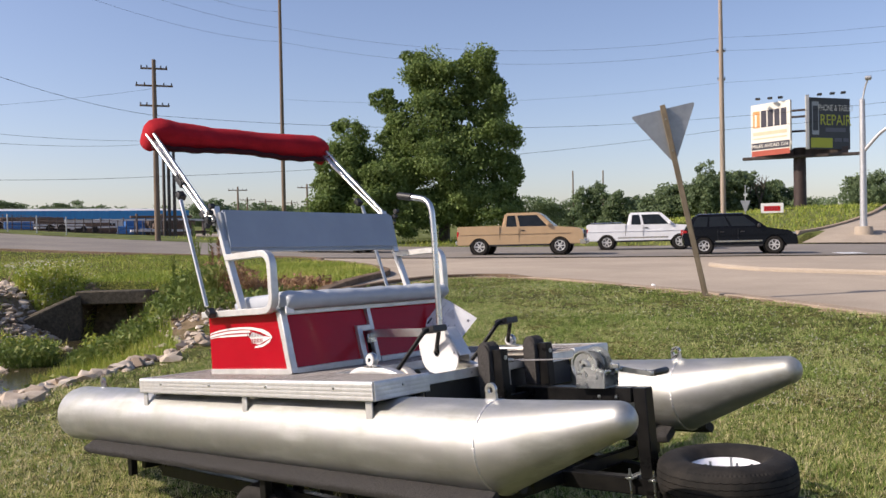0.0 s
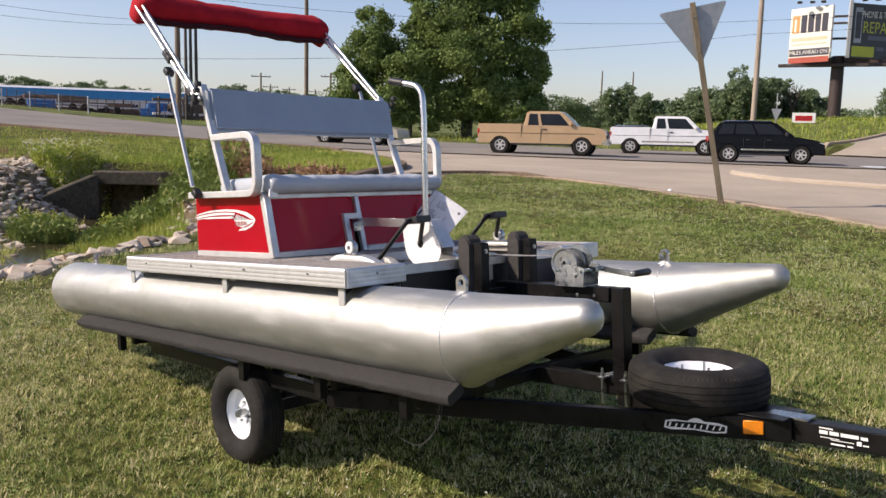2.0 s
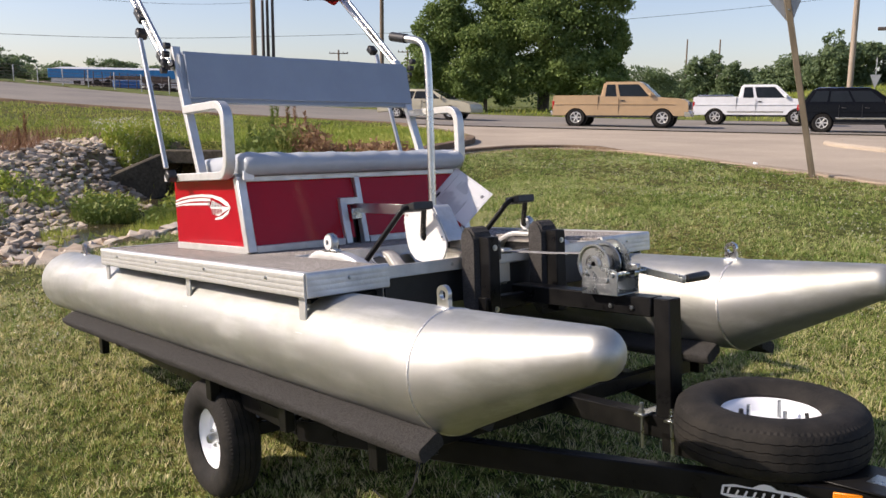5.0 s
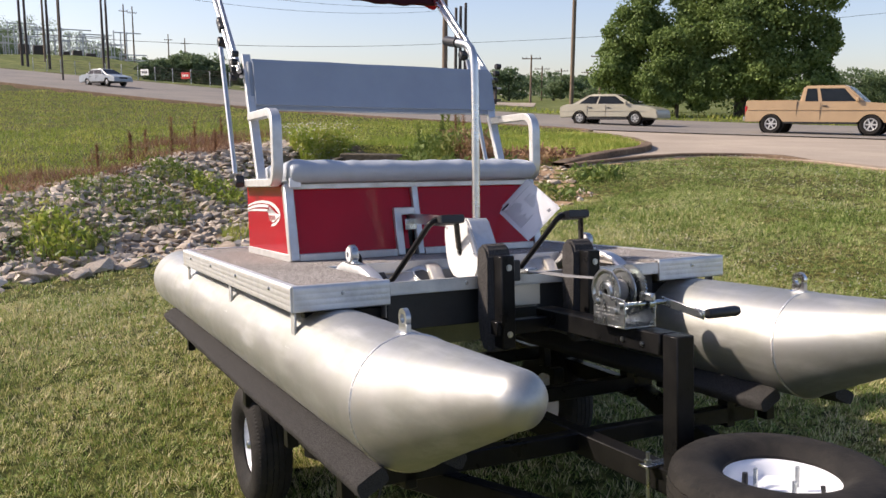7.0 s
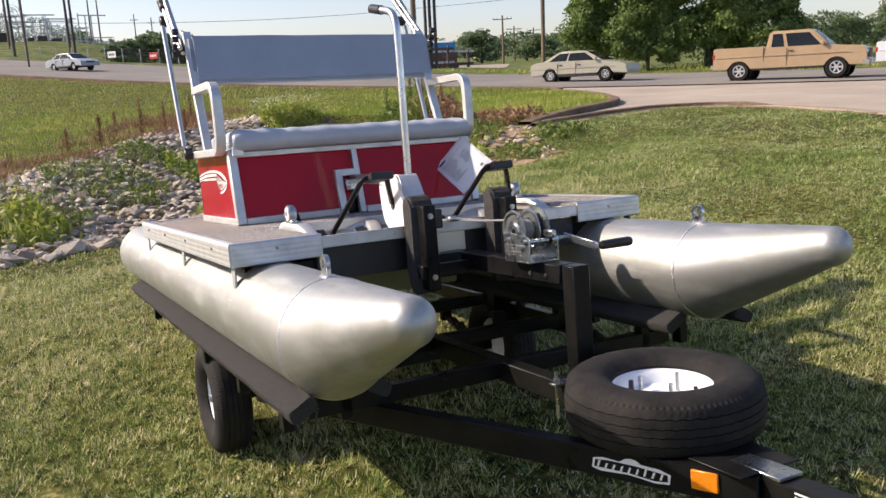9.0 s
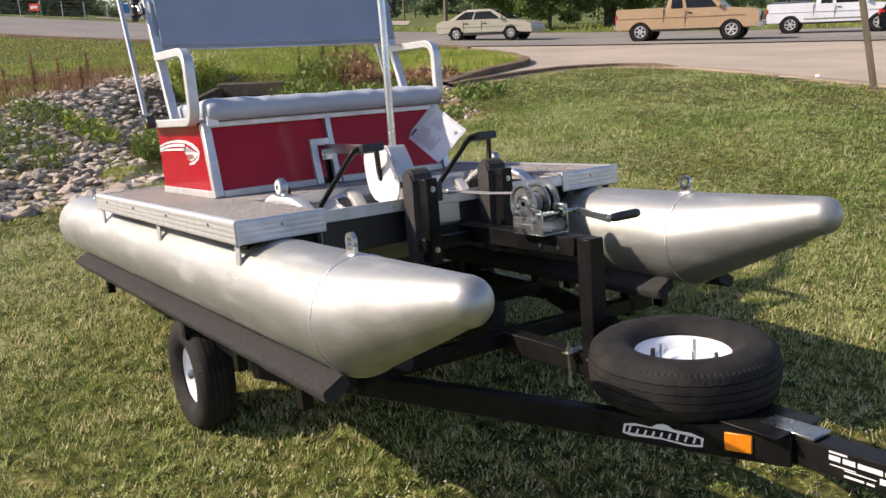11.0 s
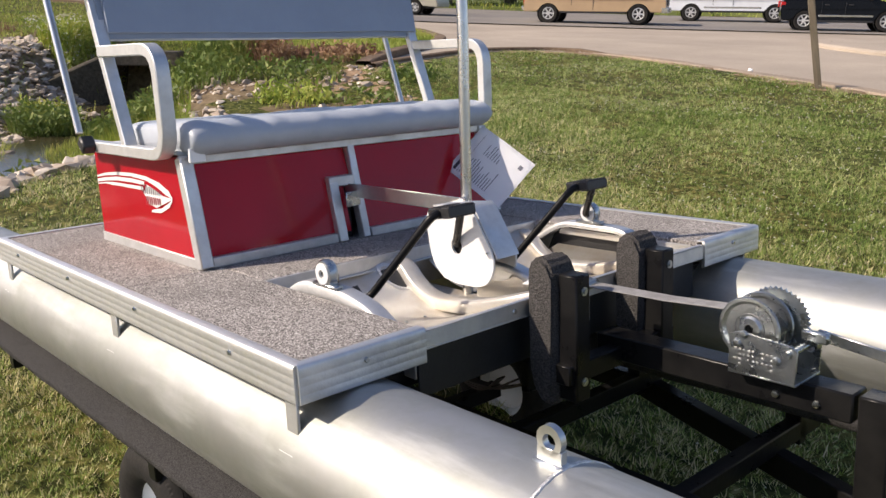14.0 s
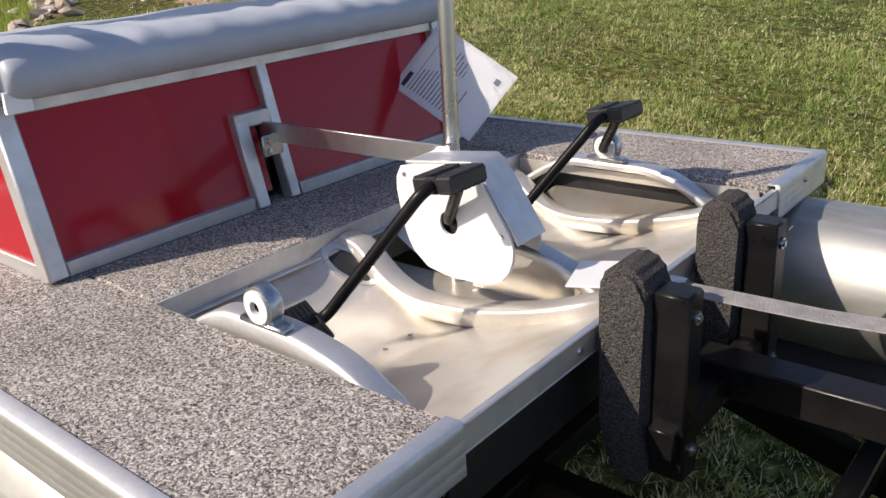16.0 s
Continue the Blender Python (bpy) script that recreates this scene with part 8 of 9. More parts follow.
tagged(new("field", raw("field", fvs, ffs, FIELD, True)), "flat bright green crop field beyond the road", "field", kind="structure")

# ---- culvert ----
CU = Vector((0.735, -0.678, 0)).normalized()
CM = Matrix.Translation((-20.09, 8.09, 0)) @ Matrix((Vector((CU.y, -CU.x, 0)) * -1, -CU, Vector((0, 0, 1)))).transposed().to_4x4()
culv = thing("culvert", CM, "old grey concrete box culvert with a slanted wing wall", "culvert", kind="structure")
part("lintel", box((-0.98, -0.05, 0.10), (0.96, 0.5, 0.47), 0.03), OLD_CONCRETE, culv, "weathered concrete lintel")
part("side_wall", box((-1.02, 0.02, -1.1), (-0.82, 4.5, 0.095), 0.02), OLD_CONCRETE, culv)
part("side_wall", box((0.82, 0.02, -1.1), (1.02, 4.5, 0.095), 0.02), OLD_CONCRETE, culv)
part("vault", box((-1.0, 0.52, 0.10), (1.0, 4.5, 0.40), 0.02), OLD_CONCRETE, culv)
# near-black end wall stands for the unlit depth of the culvert
part("back_wall", box((-0.81, 4.2, -1.1), (0.81, 4.5, 0.09), 0.01), DARK_OPEN, culv)
part("culvert_bed", box((-0.81, -0.4, -1.1), (0.81, 4.18, -0.82), 0.02), OLD_CONCRETE, culv)
wing = prism([(-0.02, -1.2), (2.9, -1.2), (2.9, -0.70), (0.1, 0.36), (-0.02, 0.36)], -0.15, 0.15, "y", 0.02)
wing.transform(Matrix.Translation((-0.88, -0.10, 0)) @ pose(0, 0, 0, 0, 0, 224))
part("wing_wall", wing, OLD_CONCRETE, culv, "slanted wing wall")
# ditch water
WATER = shader("shallow brown ditch water", (0.035, 0.028, 0.015), 0.16, second=(0.06, 0.05, 0.025), scale=3, bump=0.15, bump_scale=12)
wv, wf = [], []
wl2 = rounded(DITCH[1:6], 8)
for i, p in enumerate(wl2):
    d = (wl2[min(i + 1, len(wl2) - 1)] - wl2[max(i - 1, 0)]).normalized()
    for k in (-1, 1):
        c = p + Vector((-d.y, d.x)) * 0.9 * k
        wv.append((c.x, c.y, -0.80))
for i in range(len(wl2) - 1):
    wf.append((2 * i, 2 * i + 1, 2 * i + 3, 2 * i + 2))
tagged(new("water", raw("water", wv, wf, WATER)), "shallow brown water in the ditch", "water", kind="structure")

# ---- ground lookup for scattered plants ----
GZ = np.array([v[2] for v in gv]).reshape(len(gy), len(gx))
GX, GY = np.array(gx), np.array(gy)


def lay(x, y):
    i = np.clip(np.searchsorted(GX, x) - 1, 0, len(GX) - 2)
    j = np.clip(np.searchsorted(GY, y) - 1, 0, len(GY) - 2)
    u, v = (x - GX[i]) / (GX[i + 1] - GX[i]), (y - GY[j]) / (GY[j + 1] - GY[j])
    return GZ[j, i] * (1 - u) * (1 - v) + GZ[j, i + 1] * u * (1 - v) + GZ[j + 1, i] * (1 - u) * v + GZ[j + 1, i + 1] * u * v


def street_mask(x, y):
    inside = np.zeros(len(x), bool)
    P = STREET_POLY
    j = len(P) - 1
    for i in range(len(P)):
        (xi, yi), (xj, yj) = P[i], P[j]
        if yi != yj:
            inside ^= ((yi > y) != (yj > y)) & (x < (xj - xi) * (y - yi) / (yj - yi) + xi)
        j = i
    n = -0.5 * x + 0.866 * y
    return inside | ((n > 31) & (n < 49))


def ditch_d(x, y):
    best = np.full(len(x), 1e9)
    sg = np.ones(len(x))
    for (ax, ay), (bx, by) in zip(DITCH[1:], DITCH[2:]):
        dx, dy = bx - ax, by - ay
        t = np.clip(((x - ax) * dx + (y - ay) * dy) / (dx * dx + dy * dy), 0, 1)
        d = np.hypot(ax + t * dx - x, ay + t * dy - y)
        s = np.where(dx * (y - ay) - dy * (x - ax) < 0, 1, -1)
        sg = np.where(d < best, s, sg)
        best = np.minimum(best, d)
    return best * sg


def patches(x, y, k, seed):
    """Smooth uneven field, about -1 to 1."""
    r = np.random.RandomState(seed)
    out = np.zeros(len(x))
    for i in range(7):
        a, f, ph = r.rand() * 6.28, k * (0.5 + 1.6 * r.rand()), r.rand() * 6.28
        out += np.sin((x * np.cos(a) + y * np.sin(a)) * f + ph) / 7 * 1.6
    return out


def blades(rs, x, y, length, width, lean_k):
    """Bent three-cornered blades at places on the ground."""
    n = len(x)
    z = lay(x, y)
    a = rs.rand(n) * 6.283
    L = length * (0.5 + 0.9 * rs.rand(n))
    W = width * (0.6 + 0.8 * rs.rand(n))
    t = lean_k * (0.3 + 0.9 * rs.rand(n))
    dx, dy = np.cos(a), np.sin(a)
    base = np.stack([x, y, z - 0.01], 1)
    side_v = np.stack([-dy, dx, np.zeros(n)], 1) * W[:, None] * 0.5
    tip = base + np.stack([dx * np.sin(t) * L, dy * np.sin(t) * L, np.cos(t) * L + 0.01], 1)
    return np.stack([base - side_v, base + side_v, tip], 1).reshape(-1, 3)


def area(rs, n, x0, x1, y0, y1, grow=None):
    x, y = x0 + (x1 - x0) * rs.rand(n), y0 + (y1 - y0) * rs.rand(n)
    keep = ~street_mask(x, y)
    return x[keep], y[keep]


def kerb_far(x, y):
    """Distance to the lawn's kerb, for many places."""
    best = np.full(len(x), 9.0)
    for (ax, ay), (bx, by) in zip(KERB_NEAR[1:-1], KERB_NEAR[2:]):
        dx, dy = bx - ax, by - ay
        q = np.clip(((x - ax) * dx + (y - ay) * dy) / (dx * dx + dy * dy), 0, 1)
        best = np.minimum(best, np.hypot(ax + q * dx - x, ay + q * dy - y))
    return best


def tufts(rs, x, y, length, width, per, spread):
    """Each place grows a tuft of blades that lean outwards."""
    n = len(x) * per
    cx, cy, L = np.repeat(x, per), np.repeat(y, per), np.repeat(length * (0.55 + 0.9 * rs.rand(len(x)) ** 1.5), per)
    r, a = spread * np.sqrt(rs.rand(n)), rs.rand(n) * 6.283
    bx, by = cx + np.cos(a) * r, cy + np.sin(a) * r
    a += rs.normal(size=n) * 0.7
    t = (0.25 + 0.75 * r / spread) * 1.25
    L, W = L * (0.6 + 0.7 * rs.rand(n)), width * (0.6 + 0.8 * rs.rand(n))
    dx, dy = np.cos(a), np.sin(a)
    base = np.stack([bx, by, lay(bx, by) - 0.008], 1)
    sv = np.stack([-dy, dx, np.zeros(n)], 1) * W[:, None] * 0.5
    tip = base + np.stack([dx * np.sin(t) * L, dy * np.sin(t) * L, np.cos(t) * L + 0.01], 1)
    return np.stack([base - sv, base + sv, tip], 1).reshape(-1, 3)


rs = np.random.RandomState(21)
pieces = []
for n, bounds, L, W, per, spread in ((64000, (-5.5, 4.0, -2.0, 5.0), 0.040, 0.0058, 10, 0.028), (48000, (-8.0, 7.0, 3.0, 9.0), 0.040, 0.0066, 9, 0.032), (26000, (-13.0, 6.0, 6.0, 15.0), 0.056, 0.012, 8, 0.055), (12000, (-9.5, -4.0, -6.0, 7.0), 0.062, 0.010, 9, 0.045), (70000, (-9.0, 9.0, -7.0, 4.0), 0.044, 0.008, 8, 0.036)):
    x, y = area(rs, n, *bounds)
    if n == 70000:
        out = np.maximum(np.maximum(x - 4.0, -2.0 - y), 0)
        k = (out > 0) & (x > -5.5) & (rs.rand(len(x)) < 1.2 * np.exp(-out / 1.6))
        x, y = x[k], y[k]
    d = ditch_d(x, y)
    thin = patches(x, y, 1.6, 5) + 0.8 * patches(x, y, 6.0, 6)
    keep = (d < -2.75 - 2.9 * np.clip((y - 4.2) / 2.2, 0, 1) * np.clip((-6.4 - x) / 1.2, 0, 1) + 0.3 * patches(x, y, 2.5, 8)) & (rs.rand(len(x)) < np.clip(0.78 + 0.45 * thin, 0.2, 1)) & (kerb_far(x, y) > 0.30 + 0.35 * patches(x, y, 1.7, 14))
    x, y = x[keep], y[keep]
    pieces.append(tufts(rs, x, y, L * (1 + 0.25 * patches(x, y, 2.2, 9)), W, per, spread))
co = np.concatenate([pieces[0], pieces[3], pieces[4]])
tagged(new("lawn_grass", fill("lawn_grass", co, len(co) // 3, BLADE)), "short mown grass blades with dry straw", "grass", kind="stuff")
co = np.concatenate([pieces[1], pieces[2]])
tagged(new("lawn_grass", fill("lawn_grass", co, len(co) // 3, BLADE_GREEN)), "greener mown grass with clover towards the street", "grass", kind="stuff")
x, y = area(rs, 34000, -5.5, 4.5, -2.2, 6.5)
k = (ditch_d(x, y) < -2.8) & (patches(x, y, 1.3, 44) + 0.7 * patches(x, y, 5.0, 45) > -0.15)
co = blades(rs, x[k], y[k], 0.055, 0.0045, 1.45)
co[:, 2] += 0.012
STRAW = leaf_shader("dry grass clippings", ((0.0, (0.26, 0.20, 0.10)), (0.5, (0.48, 0.40, 0.22)), (1.0, (0.72, 0.62, 0.40))), None, 0.9, through=0.2, patch=1.5)
tagged(new("straw", fill("straw", co, len(co) // 3, STRAW)), "dry straw clippings lying on the lawn", "straw", kind="stuff")
# grass on the far verge and hill
pieces = []
for n, bounds, L, W in ((90000, (-34, -8, -12, 22), 0.10, 0.020), (110000, (-60, -14, -30, 18), 0.11, 0.032), (40000, (-24, -12, 6, 18), 0.15, 0.025)):
    x, y = area(rs, n, *bounds)
    d = ditch_d(x, y)
    far_verge = (-0.5 * x + 0.866 * y) > 18.2
    k = (d > 5.0 + 0.4 * patches(x, y, 1.5, 2)) | far_verge | ((d < -4.2) & (x < -12.6) & (kerb_far(x, y) > 0.35))
    x, y = x[k], y[k]
    pieces.append(blades(rs, x, y, L, W, 0.8))
# thin grass and weeds between the stones of the far bank
x, y = area(rs, 26000, -24, -7, -12, 8)
d = ditch_d(x, y)
k = (d > 0.5) & (d < 5.0) & (patches(x, y, 1.3, 19) + 0.5 * patches(x, y, 4.0, 20) > 0.12)
pieces.append(blades(rs, x[k], y[k], 0.20, 0.014, 0.9))
# lush grass on the near bank by the culvert
x, y = area(rs, 60000, -19, -9, 1.5, 12)
d = ditch_d(x, y)
k = (d > -2.6) & (d < -0.35 - 0.3 * patches(x, y, 1.4, 4)) & (patches(x, y, 0.9, 11) > -0.75) & ((-0.5 * x + 0.866 * y) < 16.6)
pieces.append(blades(rs, x[k], y[k], 0.24 + 0.12 * patches(x[k], y[k], 1.1, 12), 0.018, 0.7))
x, y = area(rs, 30000, -17, -11, -1, 6)
d = ditch_d(x, y)
k = (d > 0.5) & (d < 2.2) & (patches(x, y, 0.8, 17) > 0.3) & (rs.rand(len(x)) < 0.5)
pieces.append(blades(rs, x[k], y[k], 0.26, 0.018, 0.8))
co = np.concatenate(pieces)
tagged(new("verge_grass", fill("verge_grass", co, len(co) // 3, BLADE_TALL)), "longer bright green grass on the verge and hill", "grass", kind="stuff")
pieces = []
for n, bounds in ((70000, (-60, 20, 30, 100)),):
    x, y = area(rs, n, *bounds)
    nn = -0.5 * x + 0.866 * y
    az = np.degrees(np.arctan2(y - EYE0.y, x - EYE0.x))
    reach = np.hypot(x - EYE0.x, y - EYE0.y)
    clear = az > np.interp(reach, (53, 56, 62, 70, 84), (111.6, 109.6, 107.6, 106.2, 105.4)) + 0.3
    mound = ((x + 22) / 24) ** 2 + ((y - 72) / 26) ** 2 < 1.3
    k = (nn > 49) & clear & (mound | (nn < 56 + 6 * patches(x, y, 0.2, 3)))
    pieces.append(blades(rs, x[k], y[k], 0.32, 0.07, 0.8))
co = np.concatenate(pieces)
tagged(new("roadside_grass", fill("roadside_grass", co, len(co) // 3, BLADE_TALL)), "tall grass strip beyond the road", "grass", kind="stuff")


def weed_patch(name, cx, cy, r, n, h, w, material, label, seed, stalks=0):
    r_ = np.random.RandomState(seed)
    a, q = r_.rand(n) * 6.283, r * np.sqrt(r_.rand(n))
    x, y = cx + np.cos(a) * q, cy + np.sin(a) * q * 0.7
    co = blades(r_, x, y, h, w, 0.55)
    # side leaves along upright stems
    k = r_.randint(0, n, n)
    bx, by = x[k], y[k]
    bz = lay(bx, by) + h * (0.2 + 0.9 * r_.rand(n))
    p = np.stack([bx, by, bz], 1) + r_.normal(size=(n, 3)) * 0.04
    d = r_.normal(size=(n, 3))
    d /= np.linalg.norm(d, axis=1)[:, None]
    e = np.cross(d, r_.normal(size=(n, 3)))
    e /= np.linalg.norm(e, axis=1)[:, None]
    s = 0.05 + 0.06 * r_.rand(n)[:, None]
    co = np.concatenate([co, np.stack([p - e * s * 0.35, p + e * s * 0.35, p + d * s * 1.5], 1).reshape(-1, 3)])
    return tagged(new(name, fill(name, co, len(co) // 3, material)), label, "weeds", kind="stuff")


weed_patch("ditch_weeds", -15.3, 7.2, 0.6, 500, 0.50, 0.028, WEED, "dark green weeds beside the culvert", 31)
weed_patch("ditch_weeds", -16.2, 9.2, 0.6, 520, 0.60, 0.028, WEED, "tall dark green weeds above the culvert's bank", 38)
weed_patch("ditch_weeds", -17.6, 6.6, 0.45, 260, 0.32, 0.022, BLADE_TALL, "green weeds in front of the culvert", 32)
weed_patch("ditch_weeds", -13.0, 5.2, 0.8, 420, 0.34, 0.022, WEED, "green weeds on the near bank", 33)
weed_patch("ditch_weeds", -10.2, 1.6, 1.8, 384, 0.24, 0.022, WEED, "low green weeds in the ditch bottom", 34)
weed_patch("ditch_weeds", -9.2, -1.6, 1.8, 432, 0.24, 0.022, WEED, "low green weeds among the stones", 35)
weed_patch("ditch_weeds", -13.2, -0.6, 1.8, 384, 0.24, 0.022, WEED, "green weeds on the stony bank", 36)
weed_patch("ditch_weeds", -16.2, 1.2, 1.8, 528, 0.24, 0.025, WEED, "green weeds among the stones", 37)
weed_patch("ditch_weeds", -16.6, 4.5, 0.95, 1000, 0.46, 0.022, WEED, "tall green weeds at the foot of the stony bank", 51)
weed_patch("ditch_weeds", -17.6, 5.0, 0.8, 700, 0.36, 0.024, BLADE_TALL, "bright green weeds at the water's edge", 52)
weed_patch("ditch_weeds", -18.1, 3.3, 0.9, 420, 0.22, 0.022, BLADE_TALL, "green weeds growing up the stony bank", 53)
weed_patch("ditch_weeds", -19.0, 2.4, 0.9, 380, 0.22, 0.022, WEED, "green weeds near the top of the stony bank", 54)
weed_patch("ditch_weeds", -12.6, -0.4, 0.8, 420, 0.30, 0.022, BLADE_TALL, "green weeds in the ditch among pale stones", 55)
weed_patch("ditch_weeds", -13.9, 7.4, 0.75, 800, 0.62, 0.026, WEED, "tall green weeds at the foot of the eroded bank", 56)
weed_patch("brown_weeds", -13.1, 7.7, 0.55, 420, 0.55, 0.02, BROWN, "dry brown weeds among tall green ones", 57)
weed_patch("brown_weeds", -15.0, 8.4, 0.7, 520, 0.62, 0.02, BROWN, "dry reddish-brown weeds beside the culvert", 41)
weed_patch("brown_weeds", -13.4, 8.7, 1.1, 620, 0.22, 0.018, BROWN, "dry brown weeds on the stony bank", 47)
weed_patch("brown_weeds", -13.3, 9.7, 0.75, 500, 0.20, 0.018, BROWN, "dry brown weeds by the gutter", 45)
weed_patch("ditch_weeds", -9.7, 8.35, 0.6, 190, 0.20, 0.016, WEED, "low dark green weeds beside the eroded gutter", 61)
weed_patch("ditch_weeds", -9.0, 6.9, 0.7, 150, 0.13, 0.014, WEED, "sparse green weeds on bare soil", 62)
weed_patch("ditch_weeds", -11.6, 7.3, 1.0, 420, 0.26, 0.02, WEED, "green weeds growing through the eroded stony patch", 63)
weed_patch("ditch_weeds", -12.9, 6.4, 0.9, 420, 0.34, 0.022, WEED, "dark green weeds on the near bank", 64)
weed_patch("ditch_weeds", -14.3, 5.2, 0.9, 520, 0.36, 0.022, WEED, "dark green weeds over the ditch water", 65)
weed_patch("ditch_weeds", -10.2, 6.4, 0.8, 300, 0.18, 0.018, BLADE_TALL, "low green weeds at the lawn's edge", 66)
weed_patch("lace_weeds", -21.9, 7.2, 1.3, 2200, 0.52, 0.028, BLADE_TALL, "bright green weeds with white flower heads", 46)
# dry band along the top of the stony bank, with a few tall stalks
rd = np.random.RandomState(43)
x, y = area(rd, 150000, -27, -10, -14, 7)
d = ditch_d(x, y)
grow = np.clip((y + 5) / 7, 0, 1)
k = (np.abs(d - 4.9 - 0.9 * grow - 0.4 * patches(x, y, 0.7, 31)) < 0.35 + 1.15 * grow) & (rd.rand(len(x)) < 0.7 * np.clip(0.15 + 1.3 * patches(x, y, 1.1, 33) + 0.4 * grow, 0, 1))
x, y = x[k], y[k]
tagged(new("brown_weeds", fill("brown_weeds", np.concatenate([blades(rd, x, y, 0.13 + 0.25 * np.clip((y + 4) / 8, 0, 1) * (1 + 0.6 * patches(x, y, 2.0, 35)), 0.019, 0.9)]), len(x), BROWN)), "low dry brown weeds along the top of the stony bank", "weeds", kind="stuff")


def stalk(x, y, h, material, seed, label):
    """One upright weed stalk with short seed branches."""
    r_ = np.random.RandomState(seed)
    z = float(lay(np.array([x]), np.array([y]))[0])
    n = 160
    bm = tube([(x, y, z - 0.05), (x + 0.03 * r_.randn(), y + 0.03 * r_.randn(), z + h * 0.5), (x + 0.06 * r_.randn(), y + 0.06 * r_.randn(), z + h)], 0.007, 5)
    for _ in range(n):
        k = 0.25 + 0.75 * r_.rand()
        p = Vector((x, y, z + h * k))
        v = Vector((r_.randn(), r_.randn(), 1.1)).normalized() * (0.05 + 0.10 * (1 - k) + 0.05 * r_.rand())
        q = Vector((r_.randn(), r_.randn(), r_.randn())).normalized() * 0.014
        bm.faces.new([bm.verts.new(p - q), bm.verts.new(p + q), bm.verts.new(p + v)])
    return solo("weed_stalk", bm, material, label, "weed", "weed stalks", smooth=False)


for i, (x, y, h) in enumerate(((-20.2, 2.6, 1.15), (-20.9, 3.3, 1.0), (-19.4, 1.5, 0.9), (-20.6, 2.0, 0.8), (-21.8, 4.2, 0.95), (-18.9, 0.7, 0.7), (-21.2, 3.9, 0.7), (-15.2, 8.5, 1.3), (-14.8, 8.1, 1.1), (-15.4, 8.9, 1.0))):
    stalk(x, y, h, BROWN, 60 + i, "tall dry reddish-brown weed stalk")
for i, (x, y, h) in enumerate(((-16.5, 8.6, 1.7), (-16.2, 8.9, 1.6), (-15.9, 8.3, 1.2), (-16.8, 8.9, 1.2), (-15.7, 7.6, 1.1))):
    stalk(x, y, h, WEED, 80 + i, "tall dark green weed stalk")


def dots(name, x, y, h, r, material, label):
    z = lay(x, y) + h
    o = np.array([(1, 0, 0), (-0.5, 0.87, 0), (-0.5, -0.87, 0), (0, 0, 0.8), (0, 0, -0.6)])
    tri = np.array([(0, 1, 3), (1, 2, 3), (2, 0, 3), (1, 0, 4), (2, 1, 4), (0, 2, 4)])
    p = np.stack([x, y, z], 1)
    co = (p[:, None, None, :] + o[tri][None] * np.broadcast_to(r, (len(x),))[:, None, None, None]).reshape(-1, 3)
    return tagged(new(name, fill(name, co, len(co) // 3, material)), label, "flowers", kind="stuff")


x, y = area(rs, 26000, -5.5, 4.5, -2.0, 6.0)
k = (ditch_d(x, y) < -3) & (patches(x, y, 1.1, 15) + 0.6 * patches(x, y, 4.0, 18) > 0.10)
x, y = x[k], y[k]
a, h, q = rs.rand(len(x)) * 6.283, 0.016 + 0.020 * rs.rand(len(x)), 0.007 + 0.005 * rs.rand(len(x))
leaves = []
z = lay(x, y) + h
for turn in (0.0, 2.094, 4.189):
    c, s_ = np.cos(a + turn), np.sin(a + turn)
    tilt = 0.35 * (rs.rand(len(x)) - 0.3)
    p = np.stack([x, y, z], 1)
    u, v = np.stack([c, s_, tilt], 1) * q[:, None], np.stack([-s_, c, 0 * c], 1) * q[:, None] * 0.55
    leaves.append(np.stack([p, p + u * 0.75 - v, p + u * 1.25, p + u * 0.75 + v], 1).reshape(-1, 3))
leaves = np.concatenate(leaves)
tagged(new("clover", fill("clover", leaves, len(leaves) // 4, BLADE_GREEN, 4)), "low green clover leaves among the mown grass", "clover", kind="stuff")
x, y = area(rs, 7500, -6, 5, -1.8, 9)
k = (ditch_d(x, y) < -3) & (patches(x, y, 1.2, 15) > 0.05)
dots("clover_flowers", x[k], y[k], 0.045, 0.0055 + 0.003 * rs.rand(k.sum()), FLOWER, "white clover heads in the lawn")
x, y = area(rs, 3400, -12, 6, 5, 15)
k = (ditch_d(x, y) < -3) & (patches(x, y, 0.8, 16) > 0.0)
dots("clover_flowers", x[k], y[k], 0.045, 0.007 + 0.005 * rs.rand(k.sum()), FLOWER, "white clover heads in the far lawn")
a, q = rs.rand(420) * 6.28, np.sqrt(rs.rand(420)) * 1.8
dots("lace_flowers", -21.9 + np.cos(a) * q * 0.75, 7.2 + np.sin(a) * q * 0.7, 0.50 + 0.25 * rs.rand(420), 0.012 + 0.013 * rs.rand(420), FLOWER, "white lace flower heads")

# ---- stones of the ditch ----
STONE = bpy.data.materials.new("pale limestone riprap")
STONE.use_nodes = True
_n, _l = STONE.node_tree.nodes, STONE.node_tree.links
_b = _n["Principled BSDF"]
_b.inputs["Roughness"].default_value = 0.9
_oi, _geo, _co = _n.new("ShaderNodeObjectInfo"), _n.new("ShaderNodeNewGeometry"), _n.new("ShaderNodeTexCoord")
_sum = _n.new("ShaderNodeMath")
_sum.operation = "ADD"
_l.new(_oi.outputs["Random"], _sum.inputs[0])
_l.new(_geo.outputs["Random Per Island"], _sum.inputs[1])
_fr = _n.new("ShaderNodeMath")
_fr.operation = "FRACT"
_l.new(_sum.outputs[0], _fr.inputs[0])
_cr = _n.new("ShaderNodeValToRGB")
for _k in range(3):
    _cr.color_ramp.elements.new(0.5)
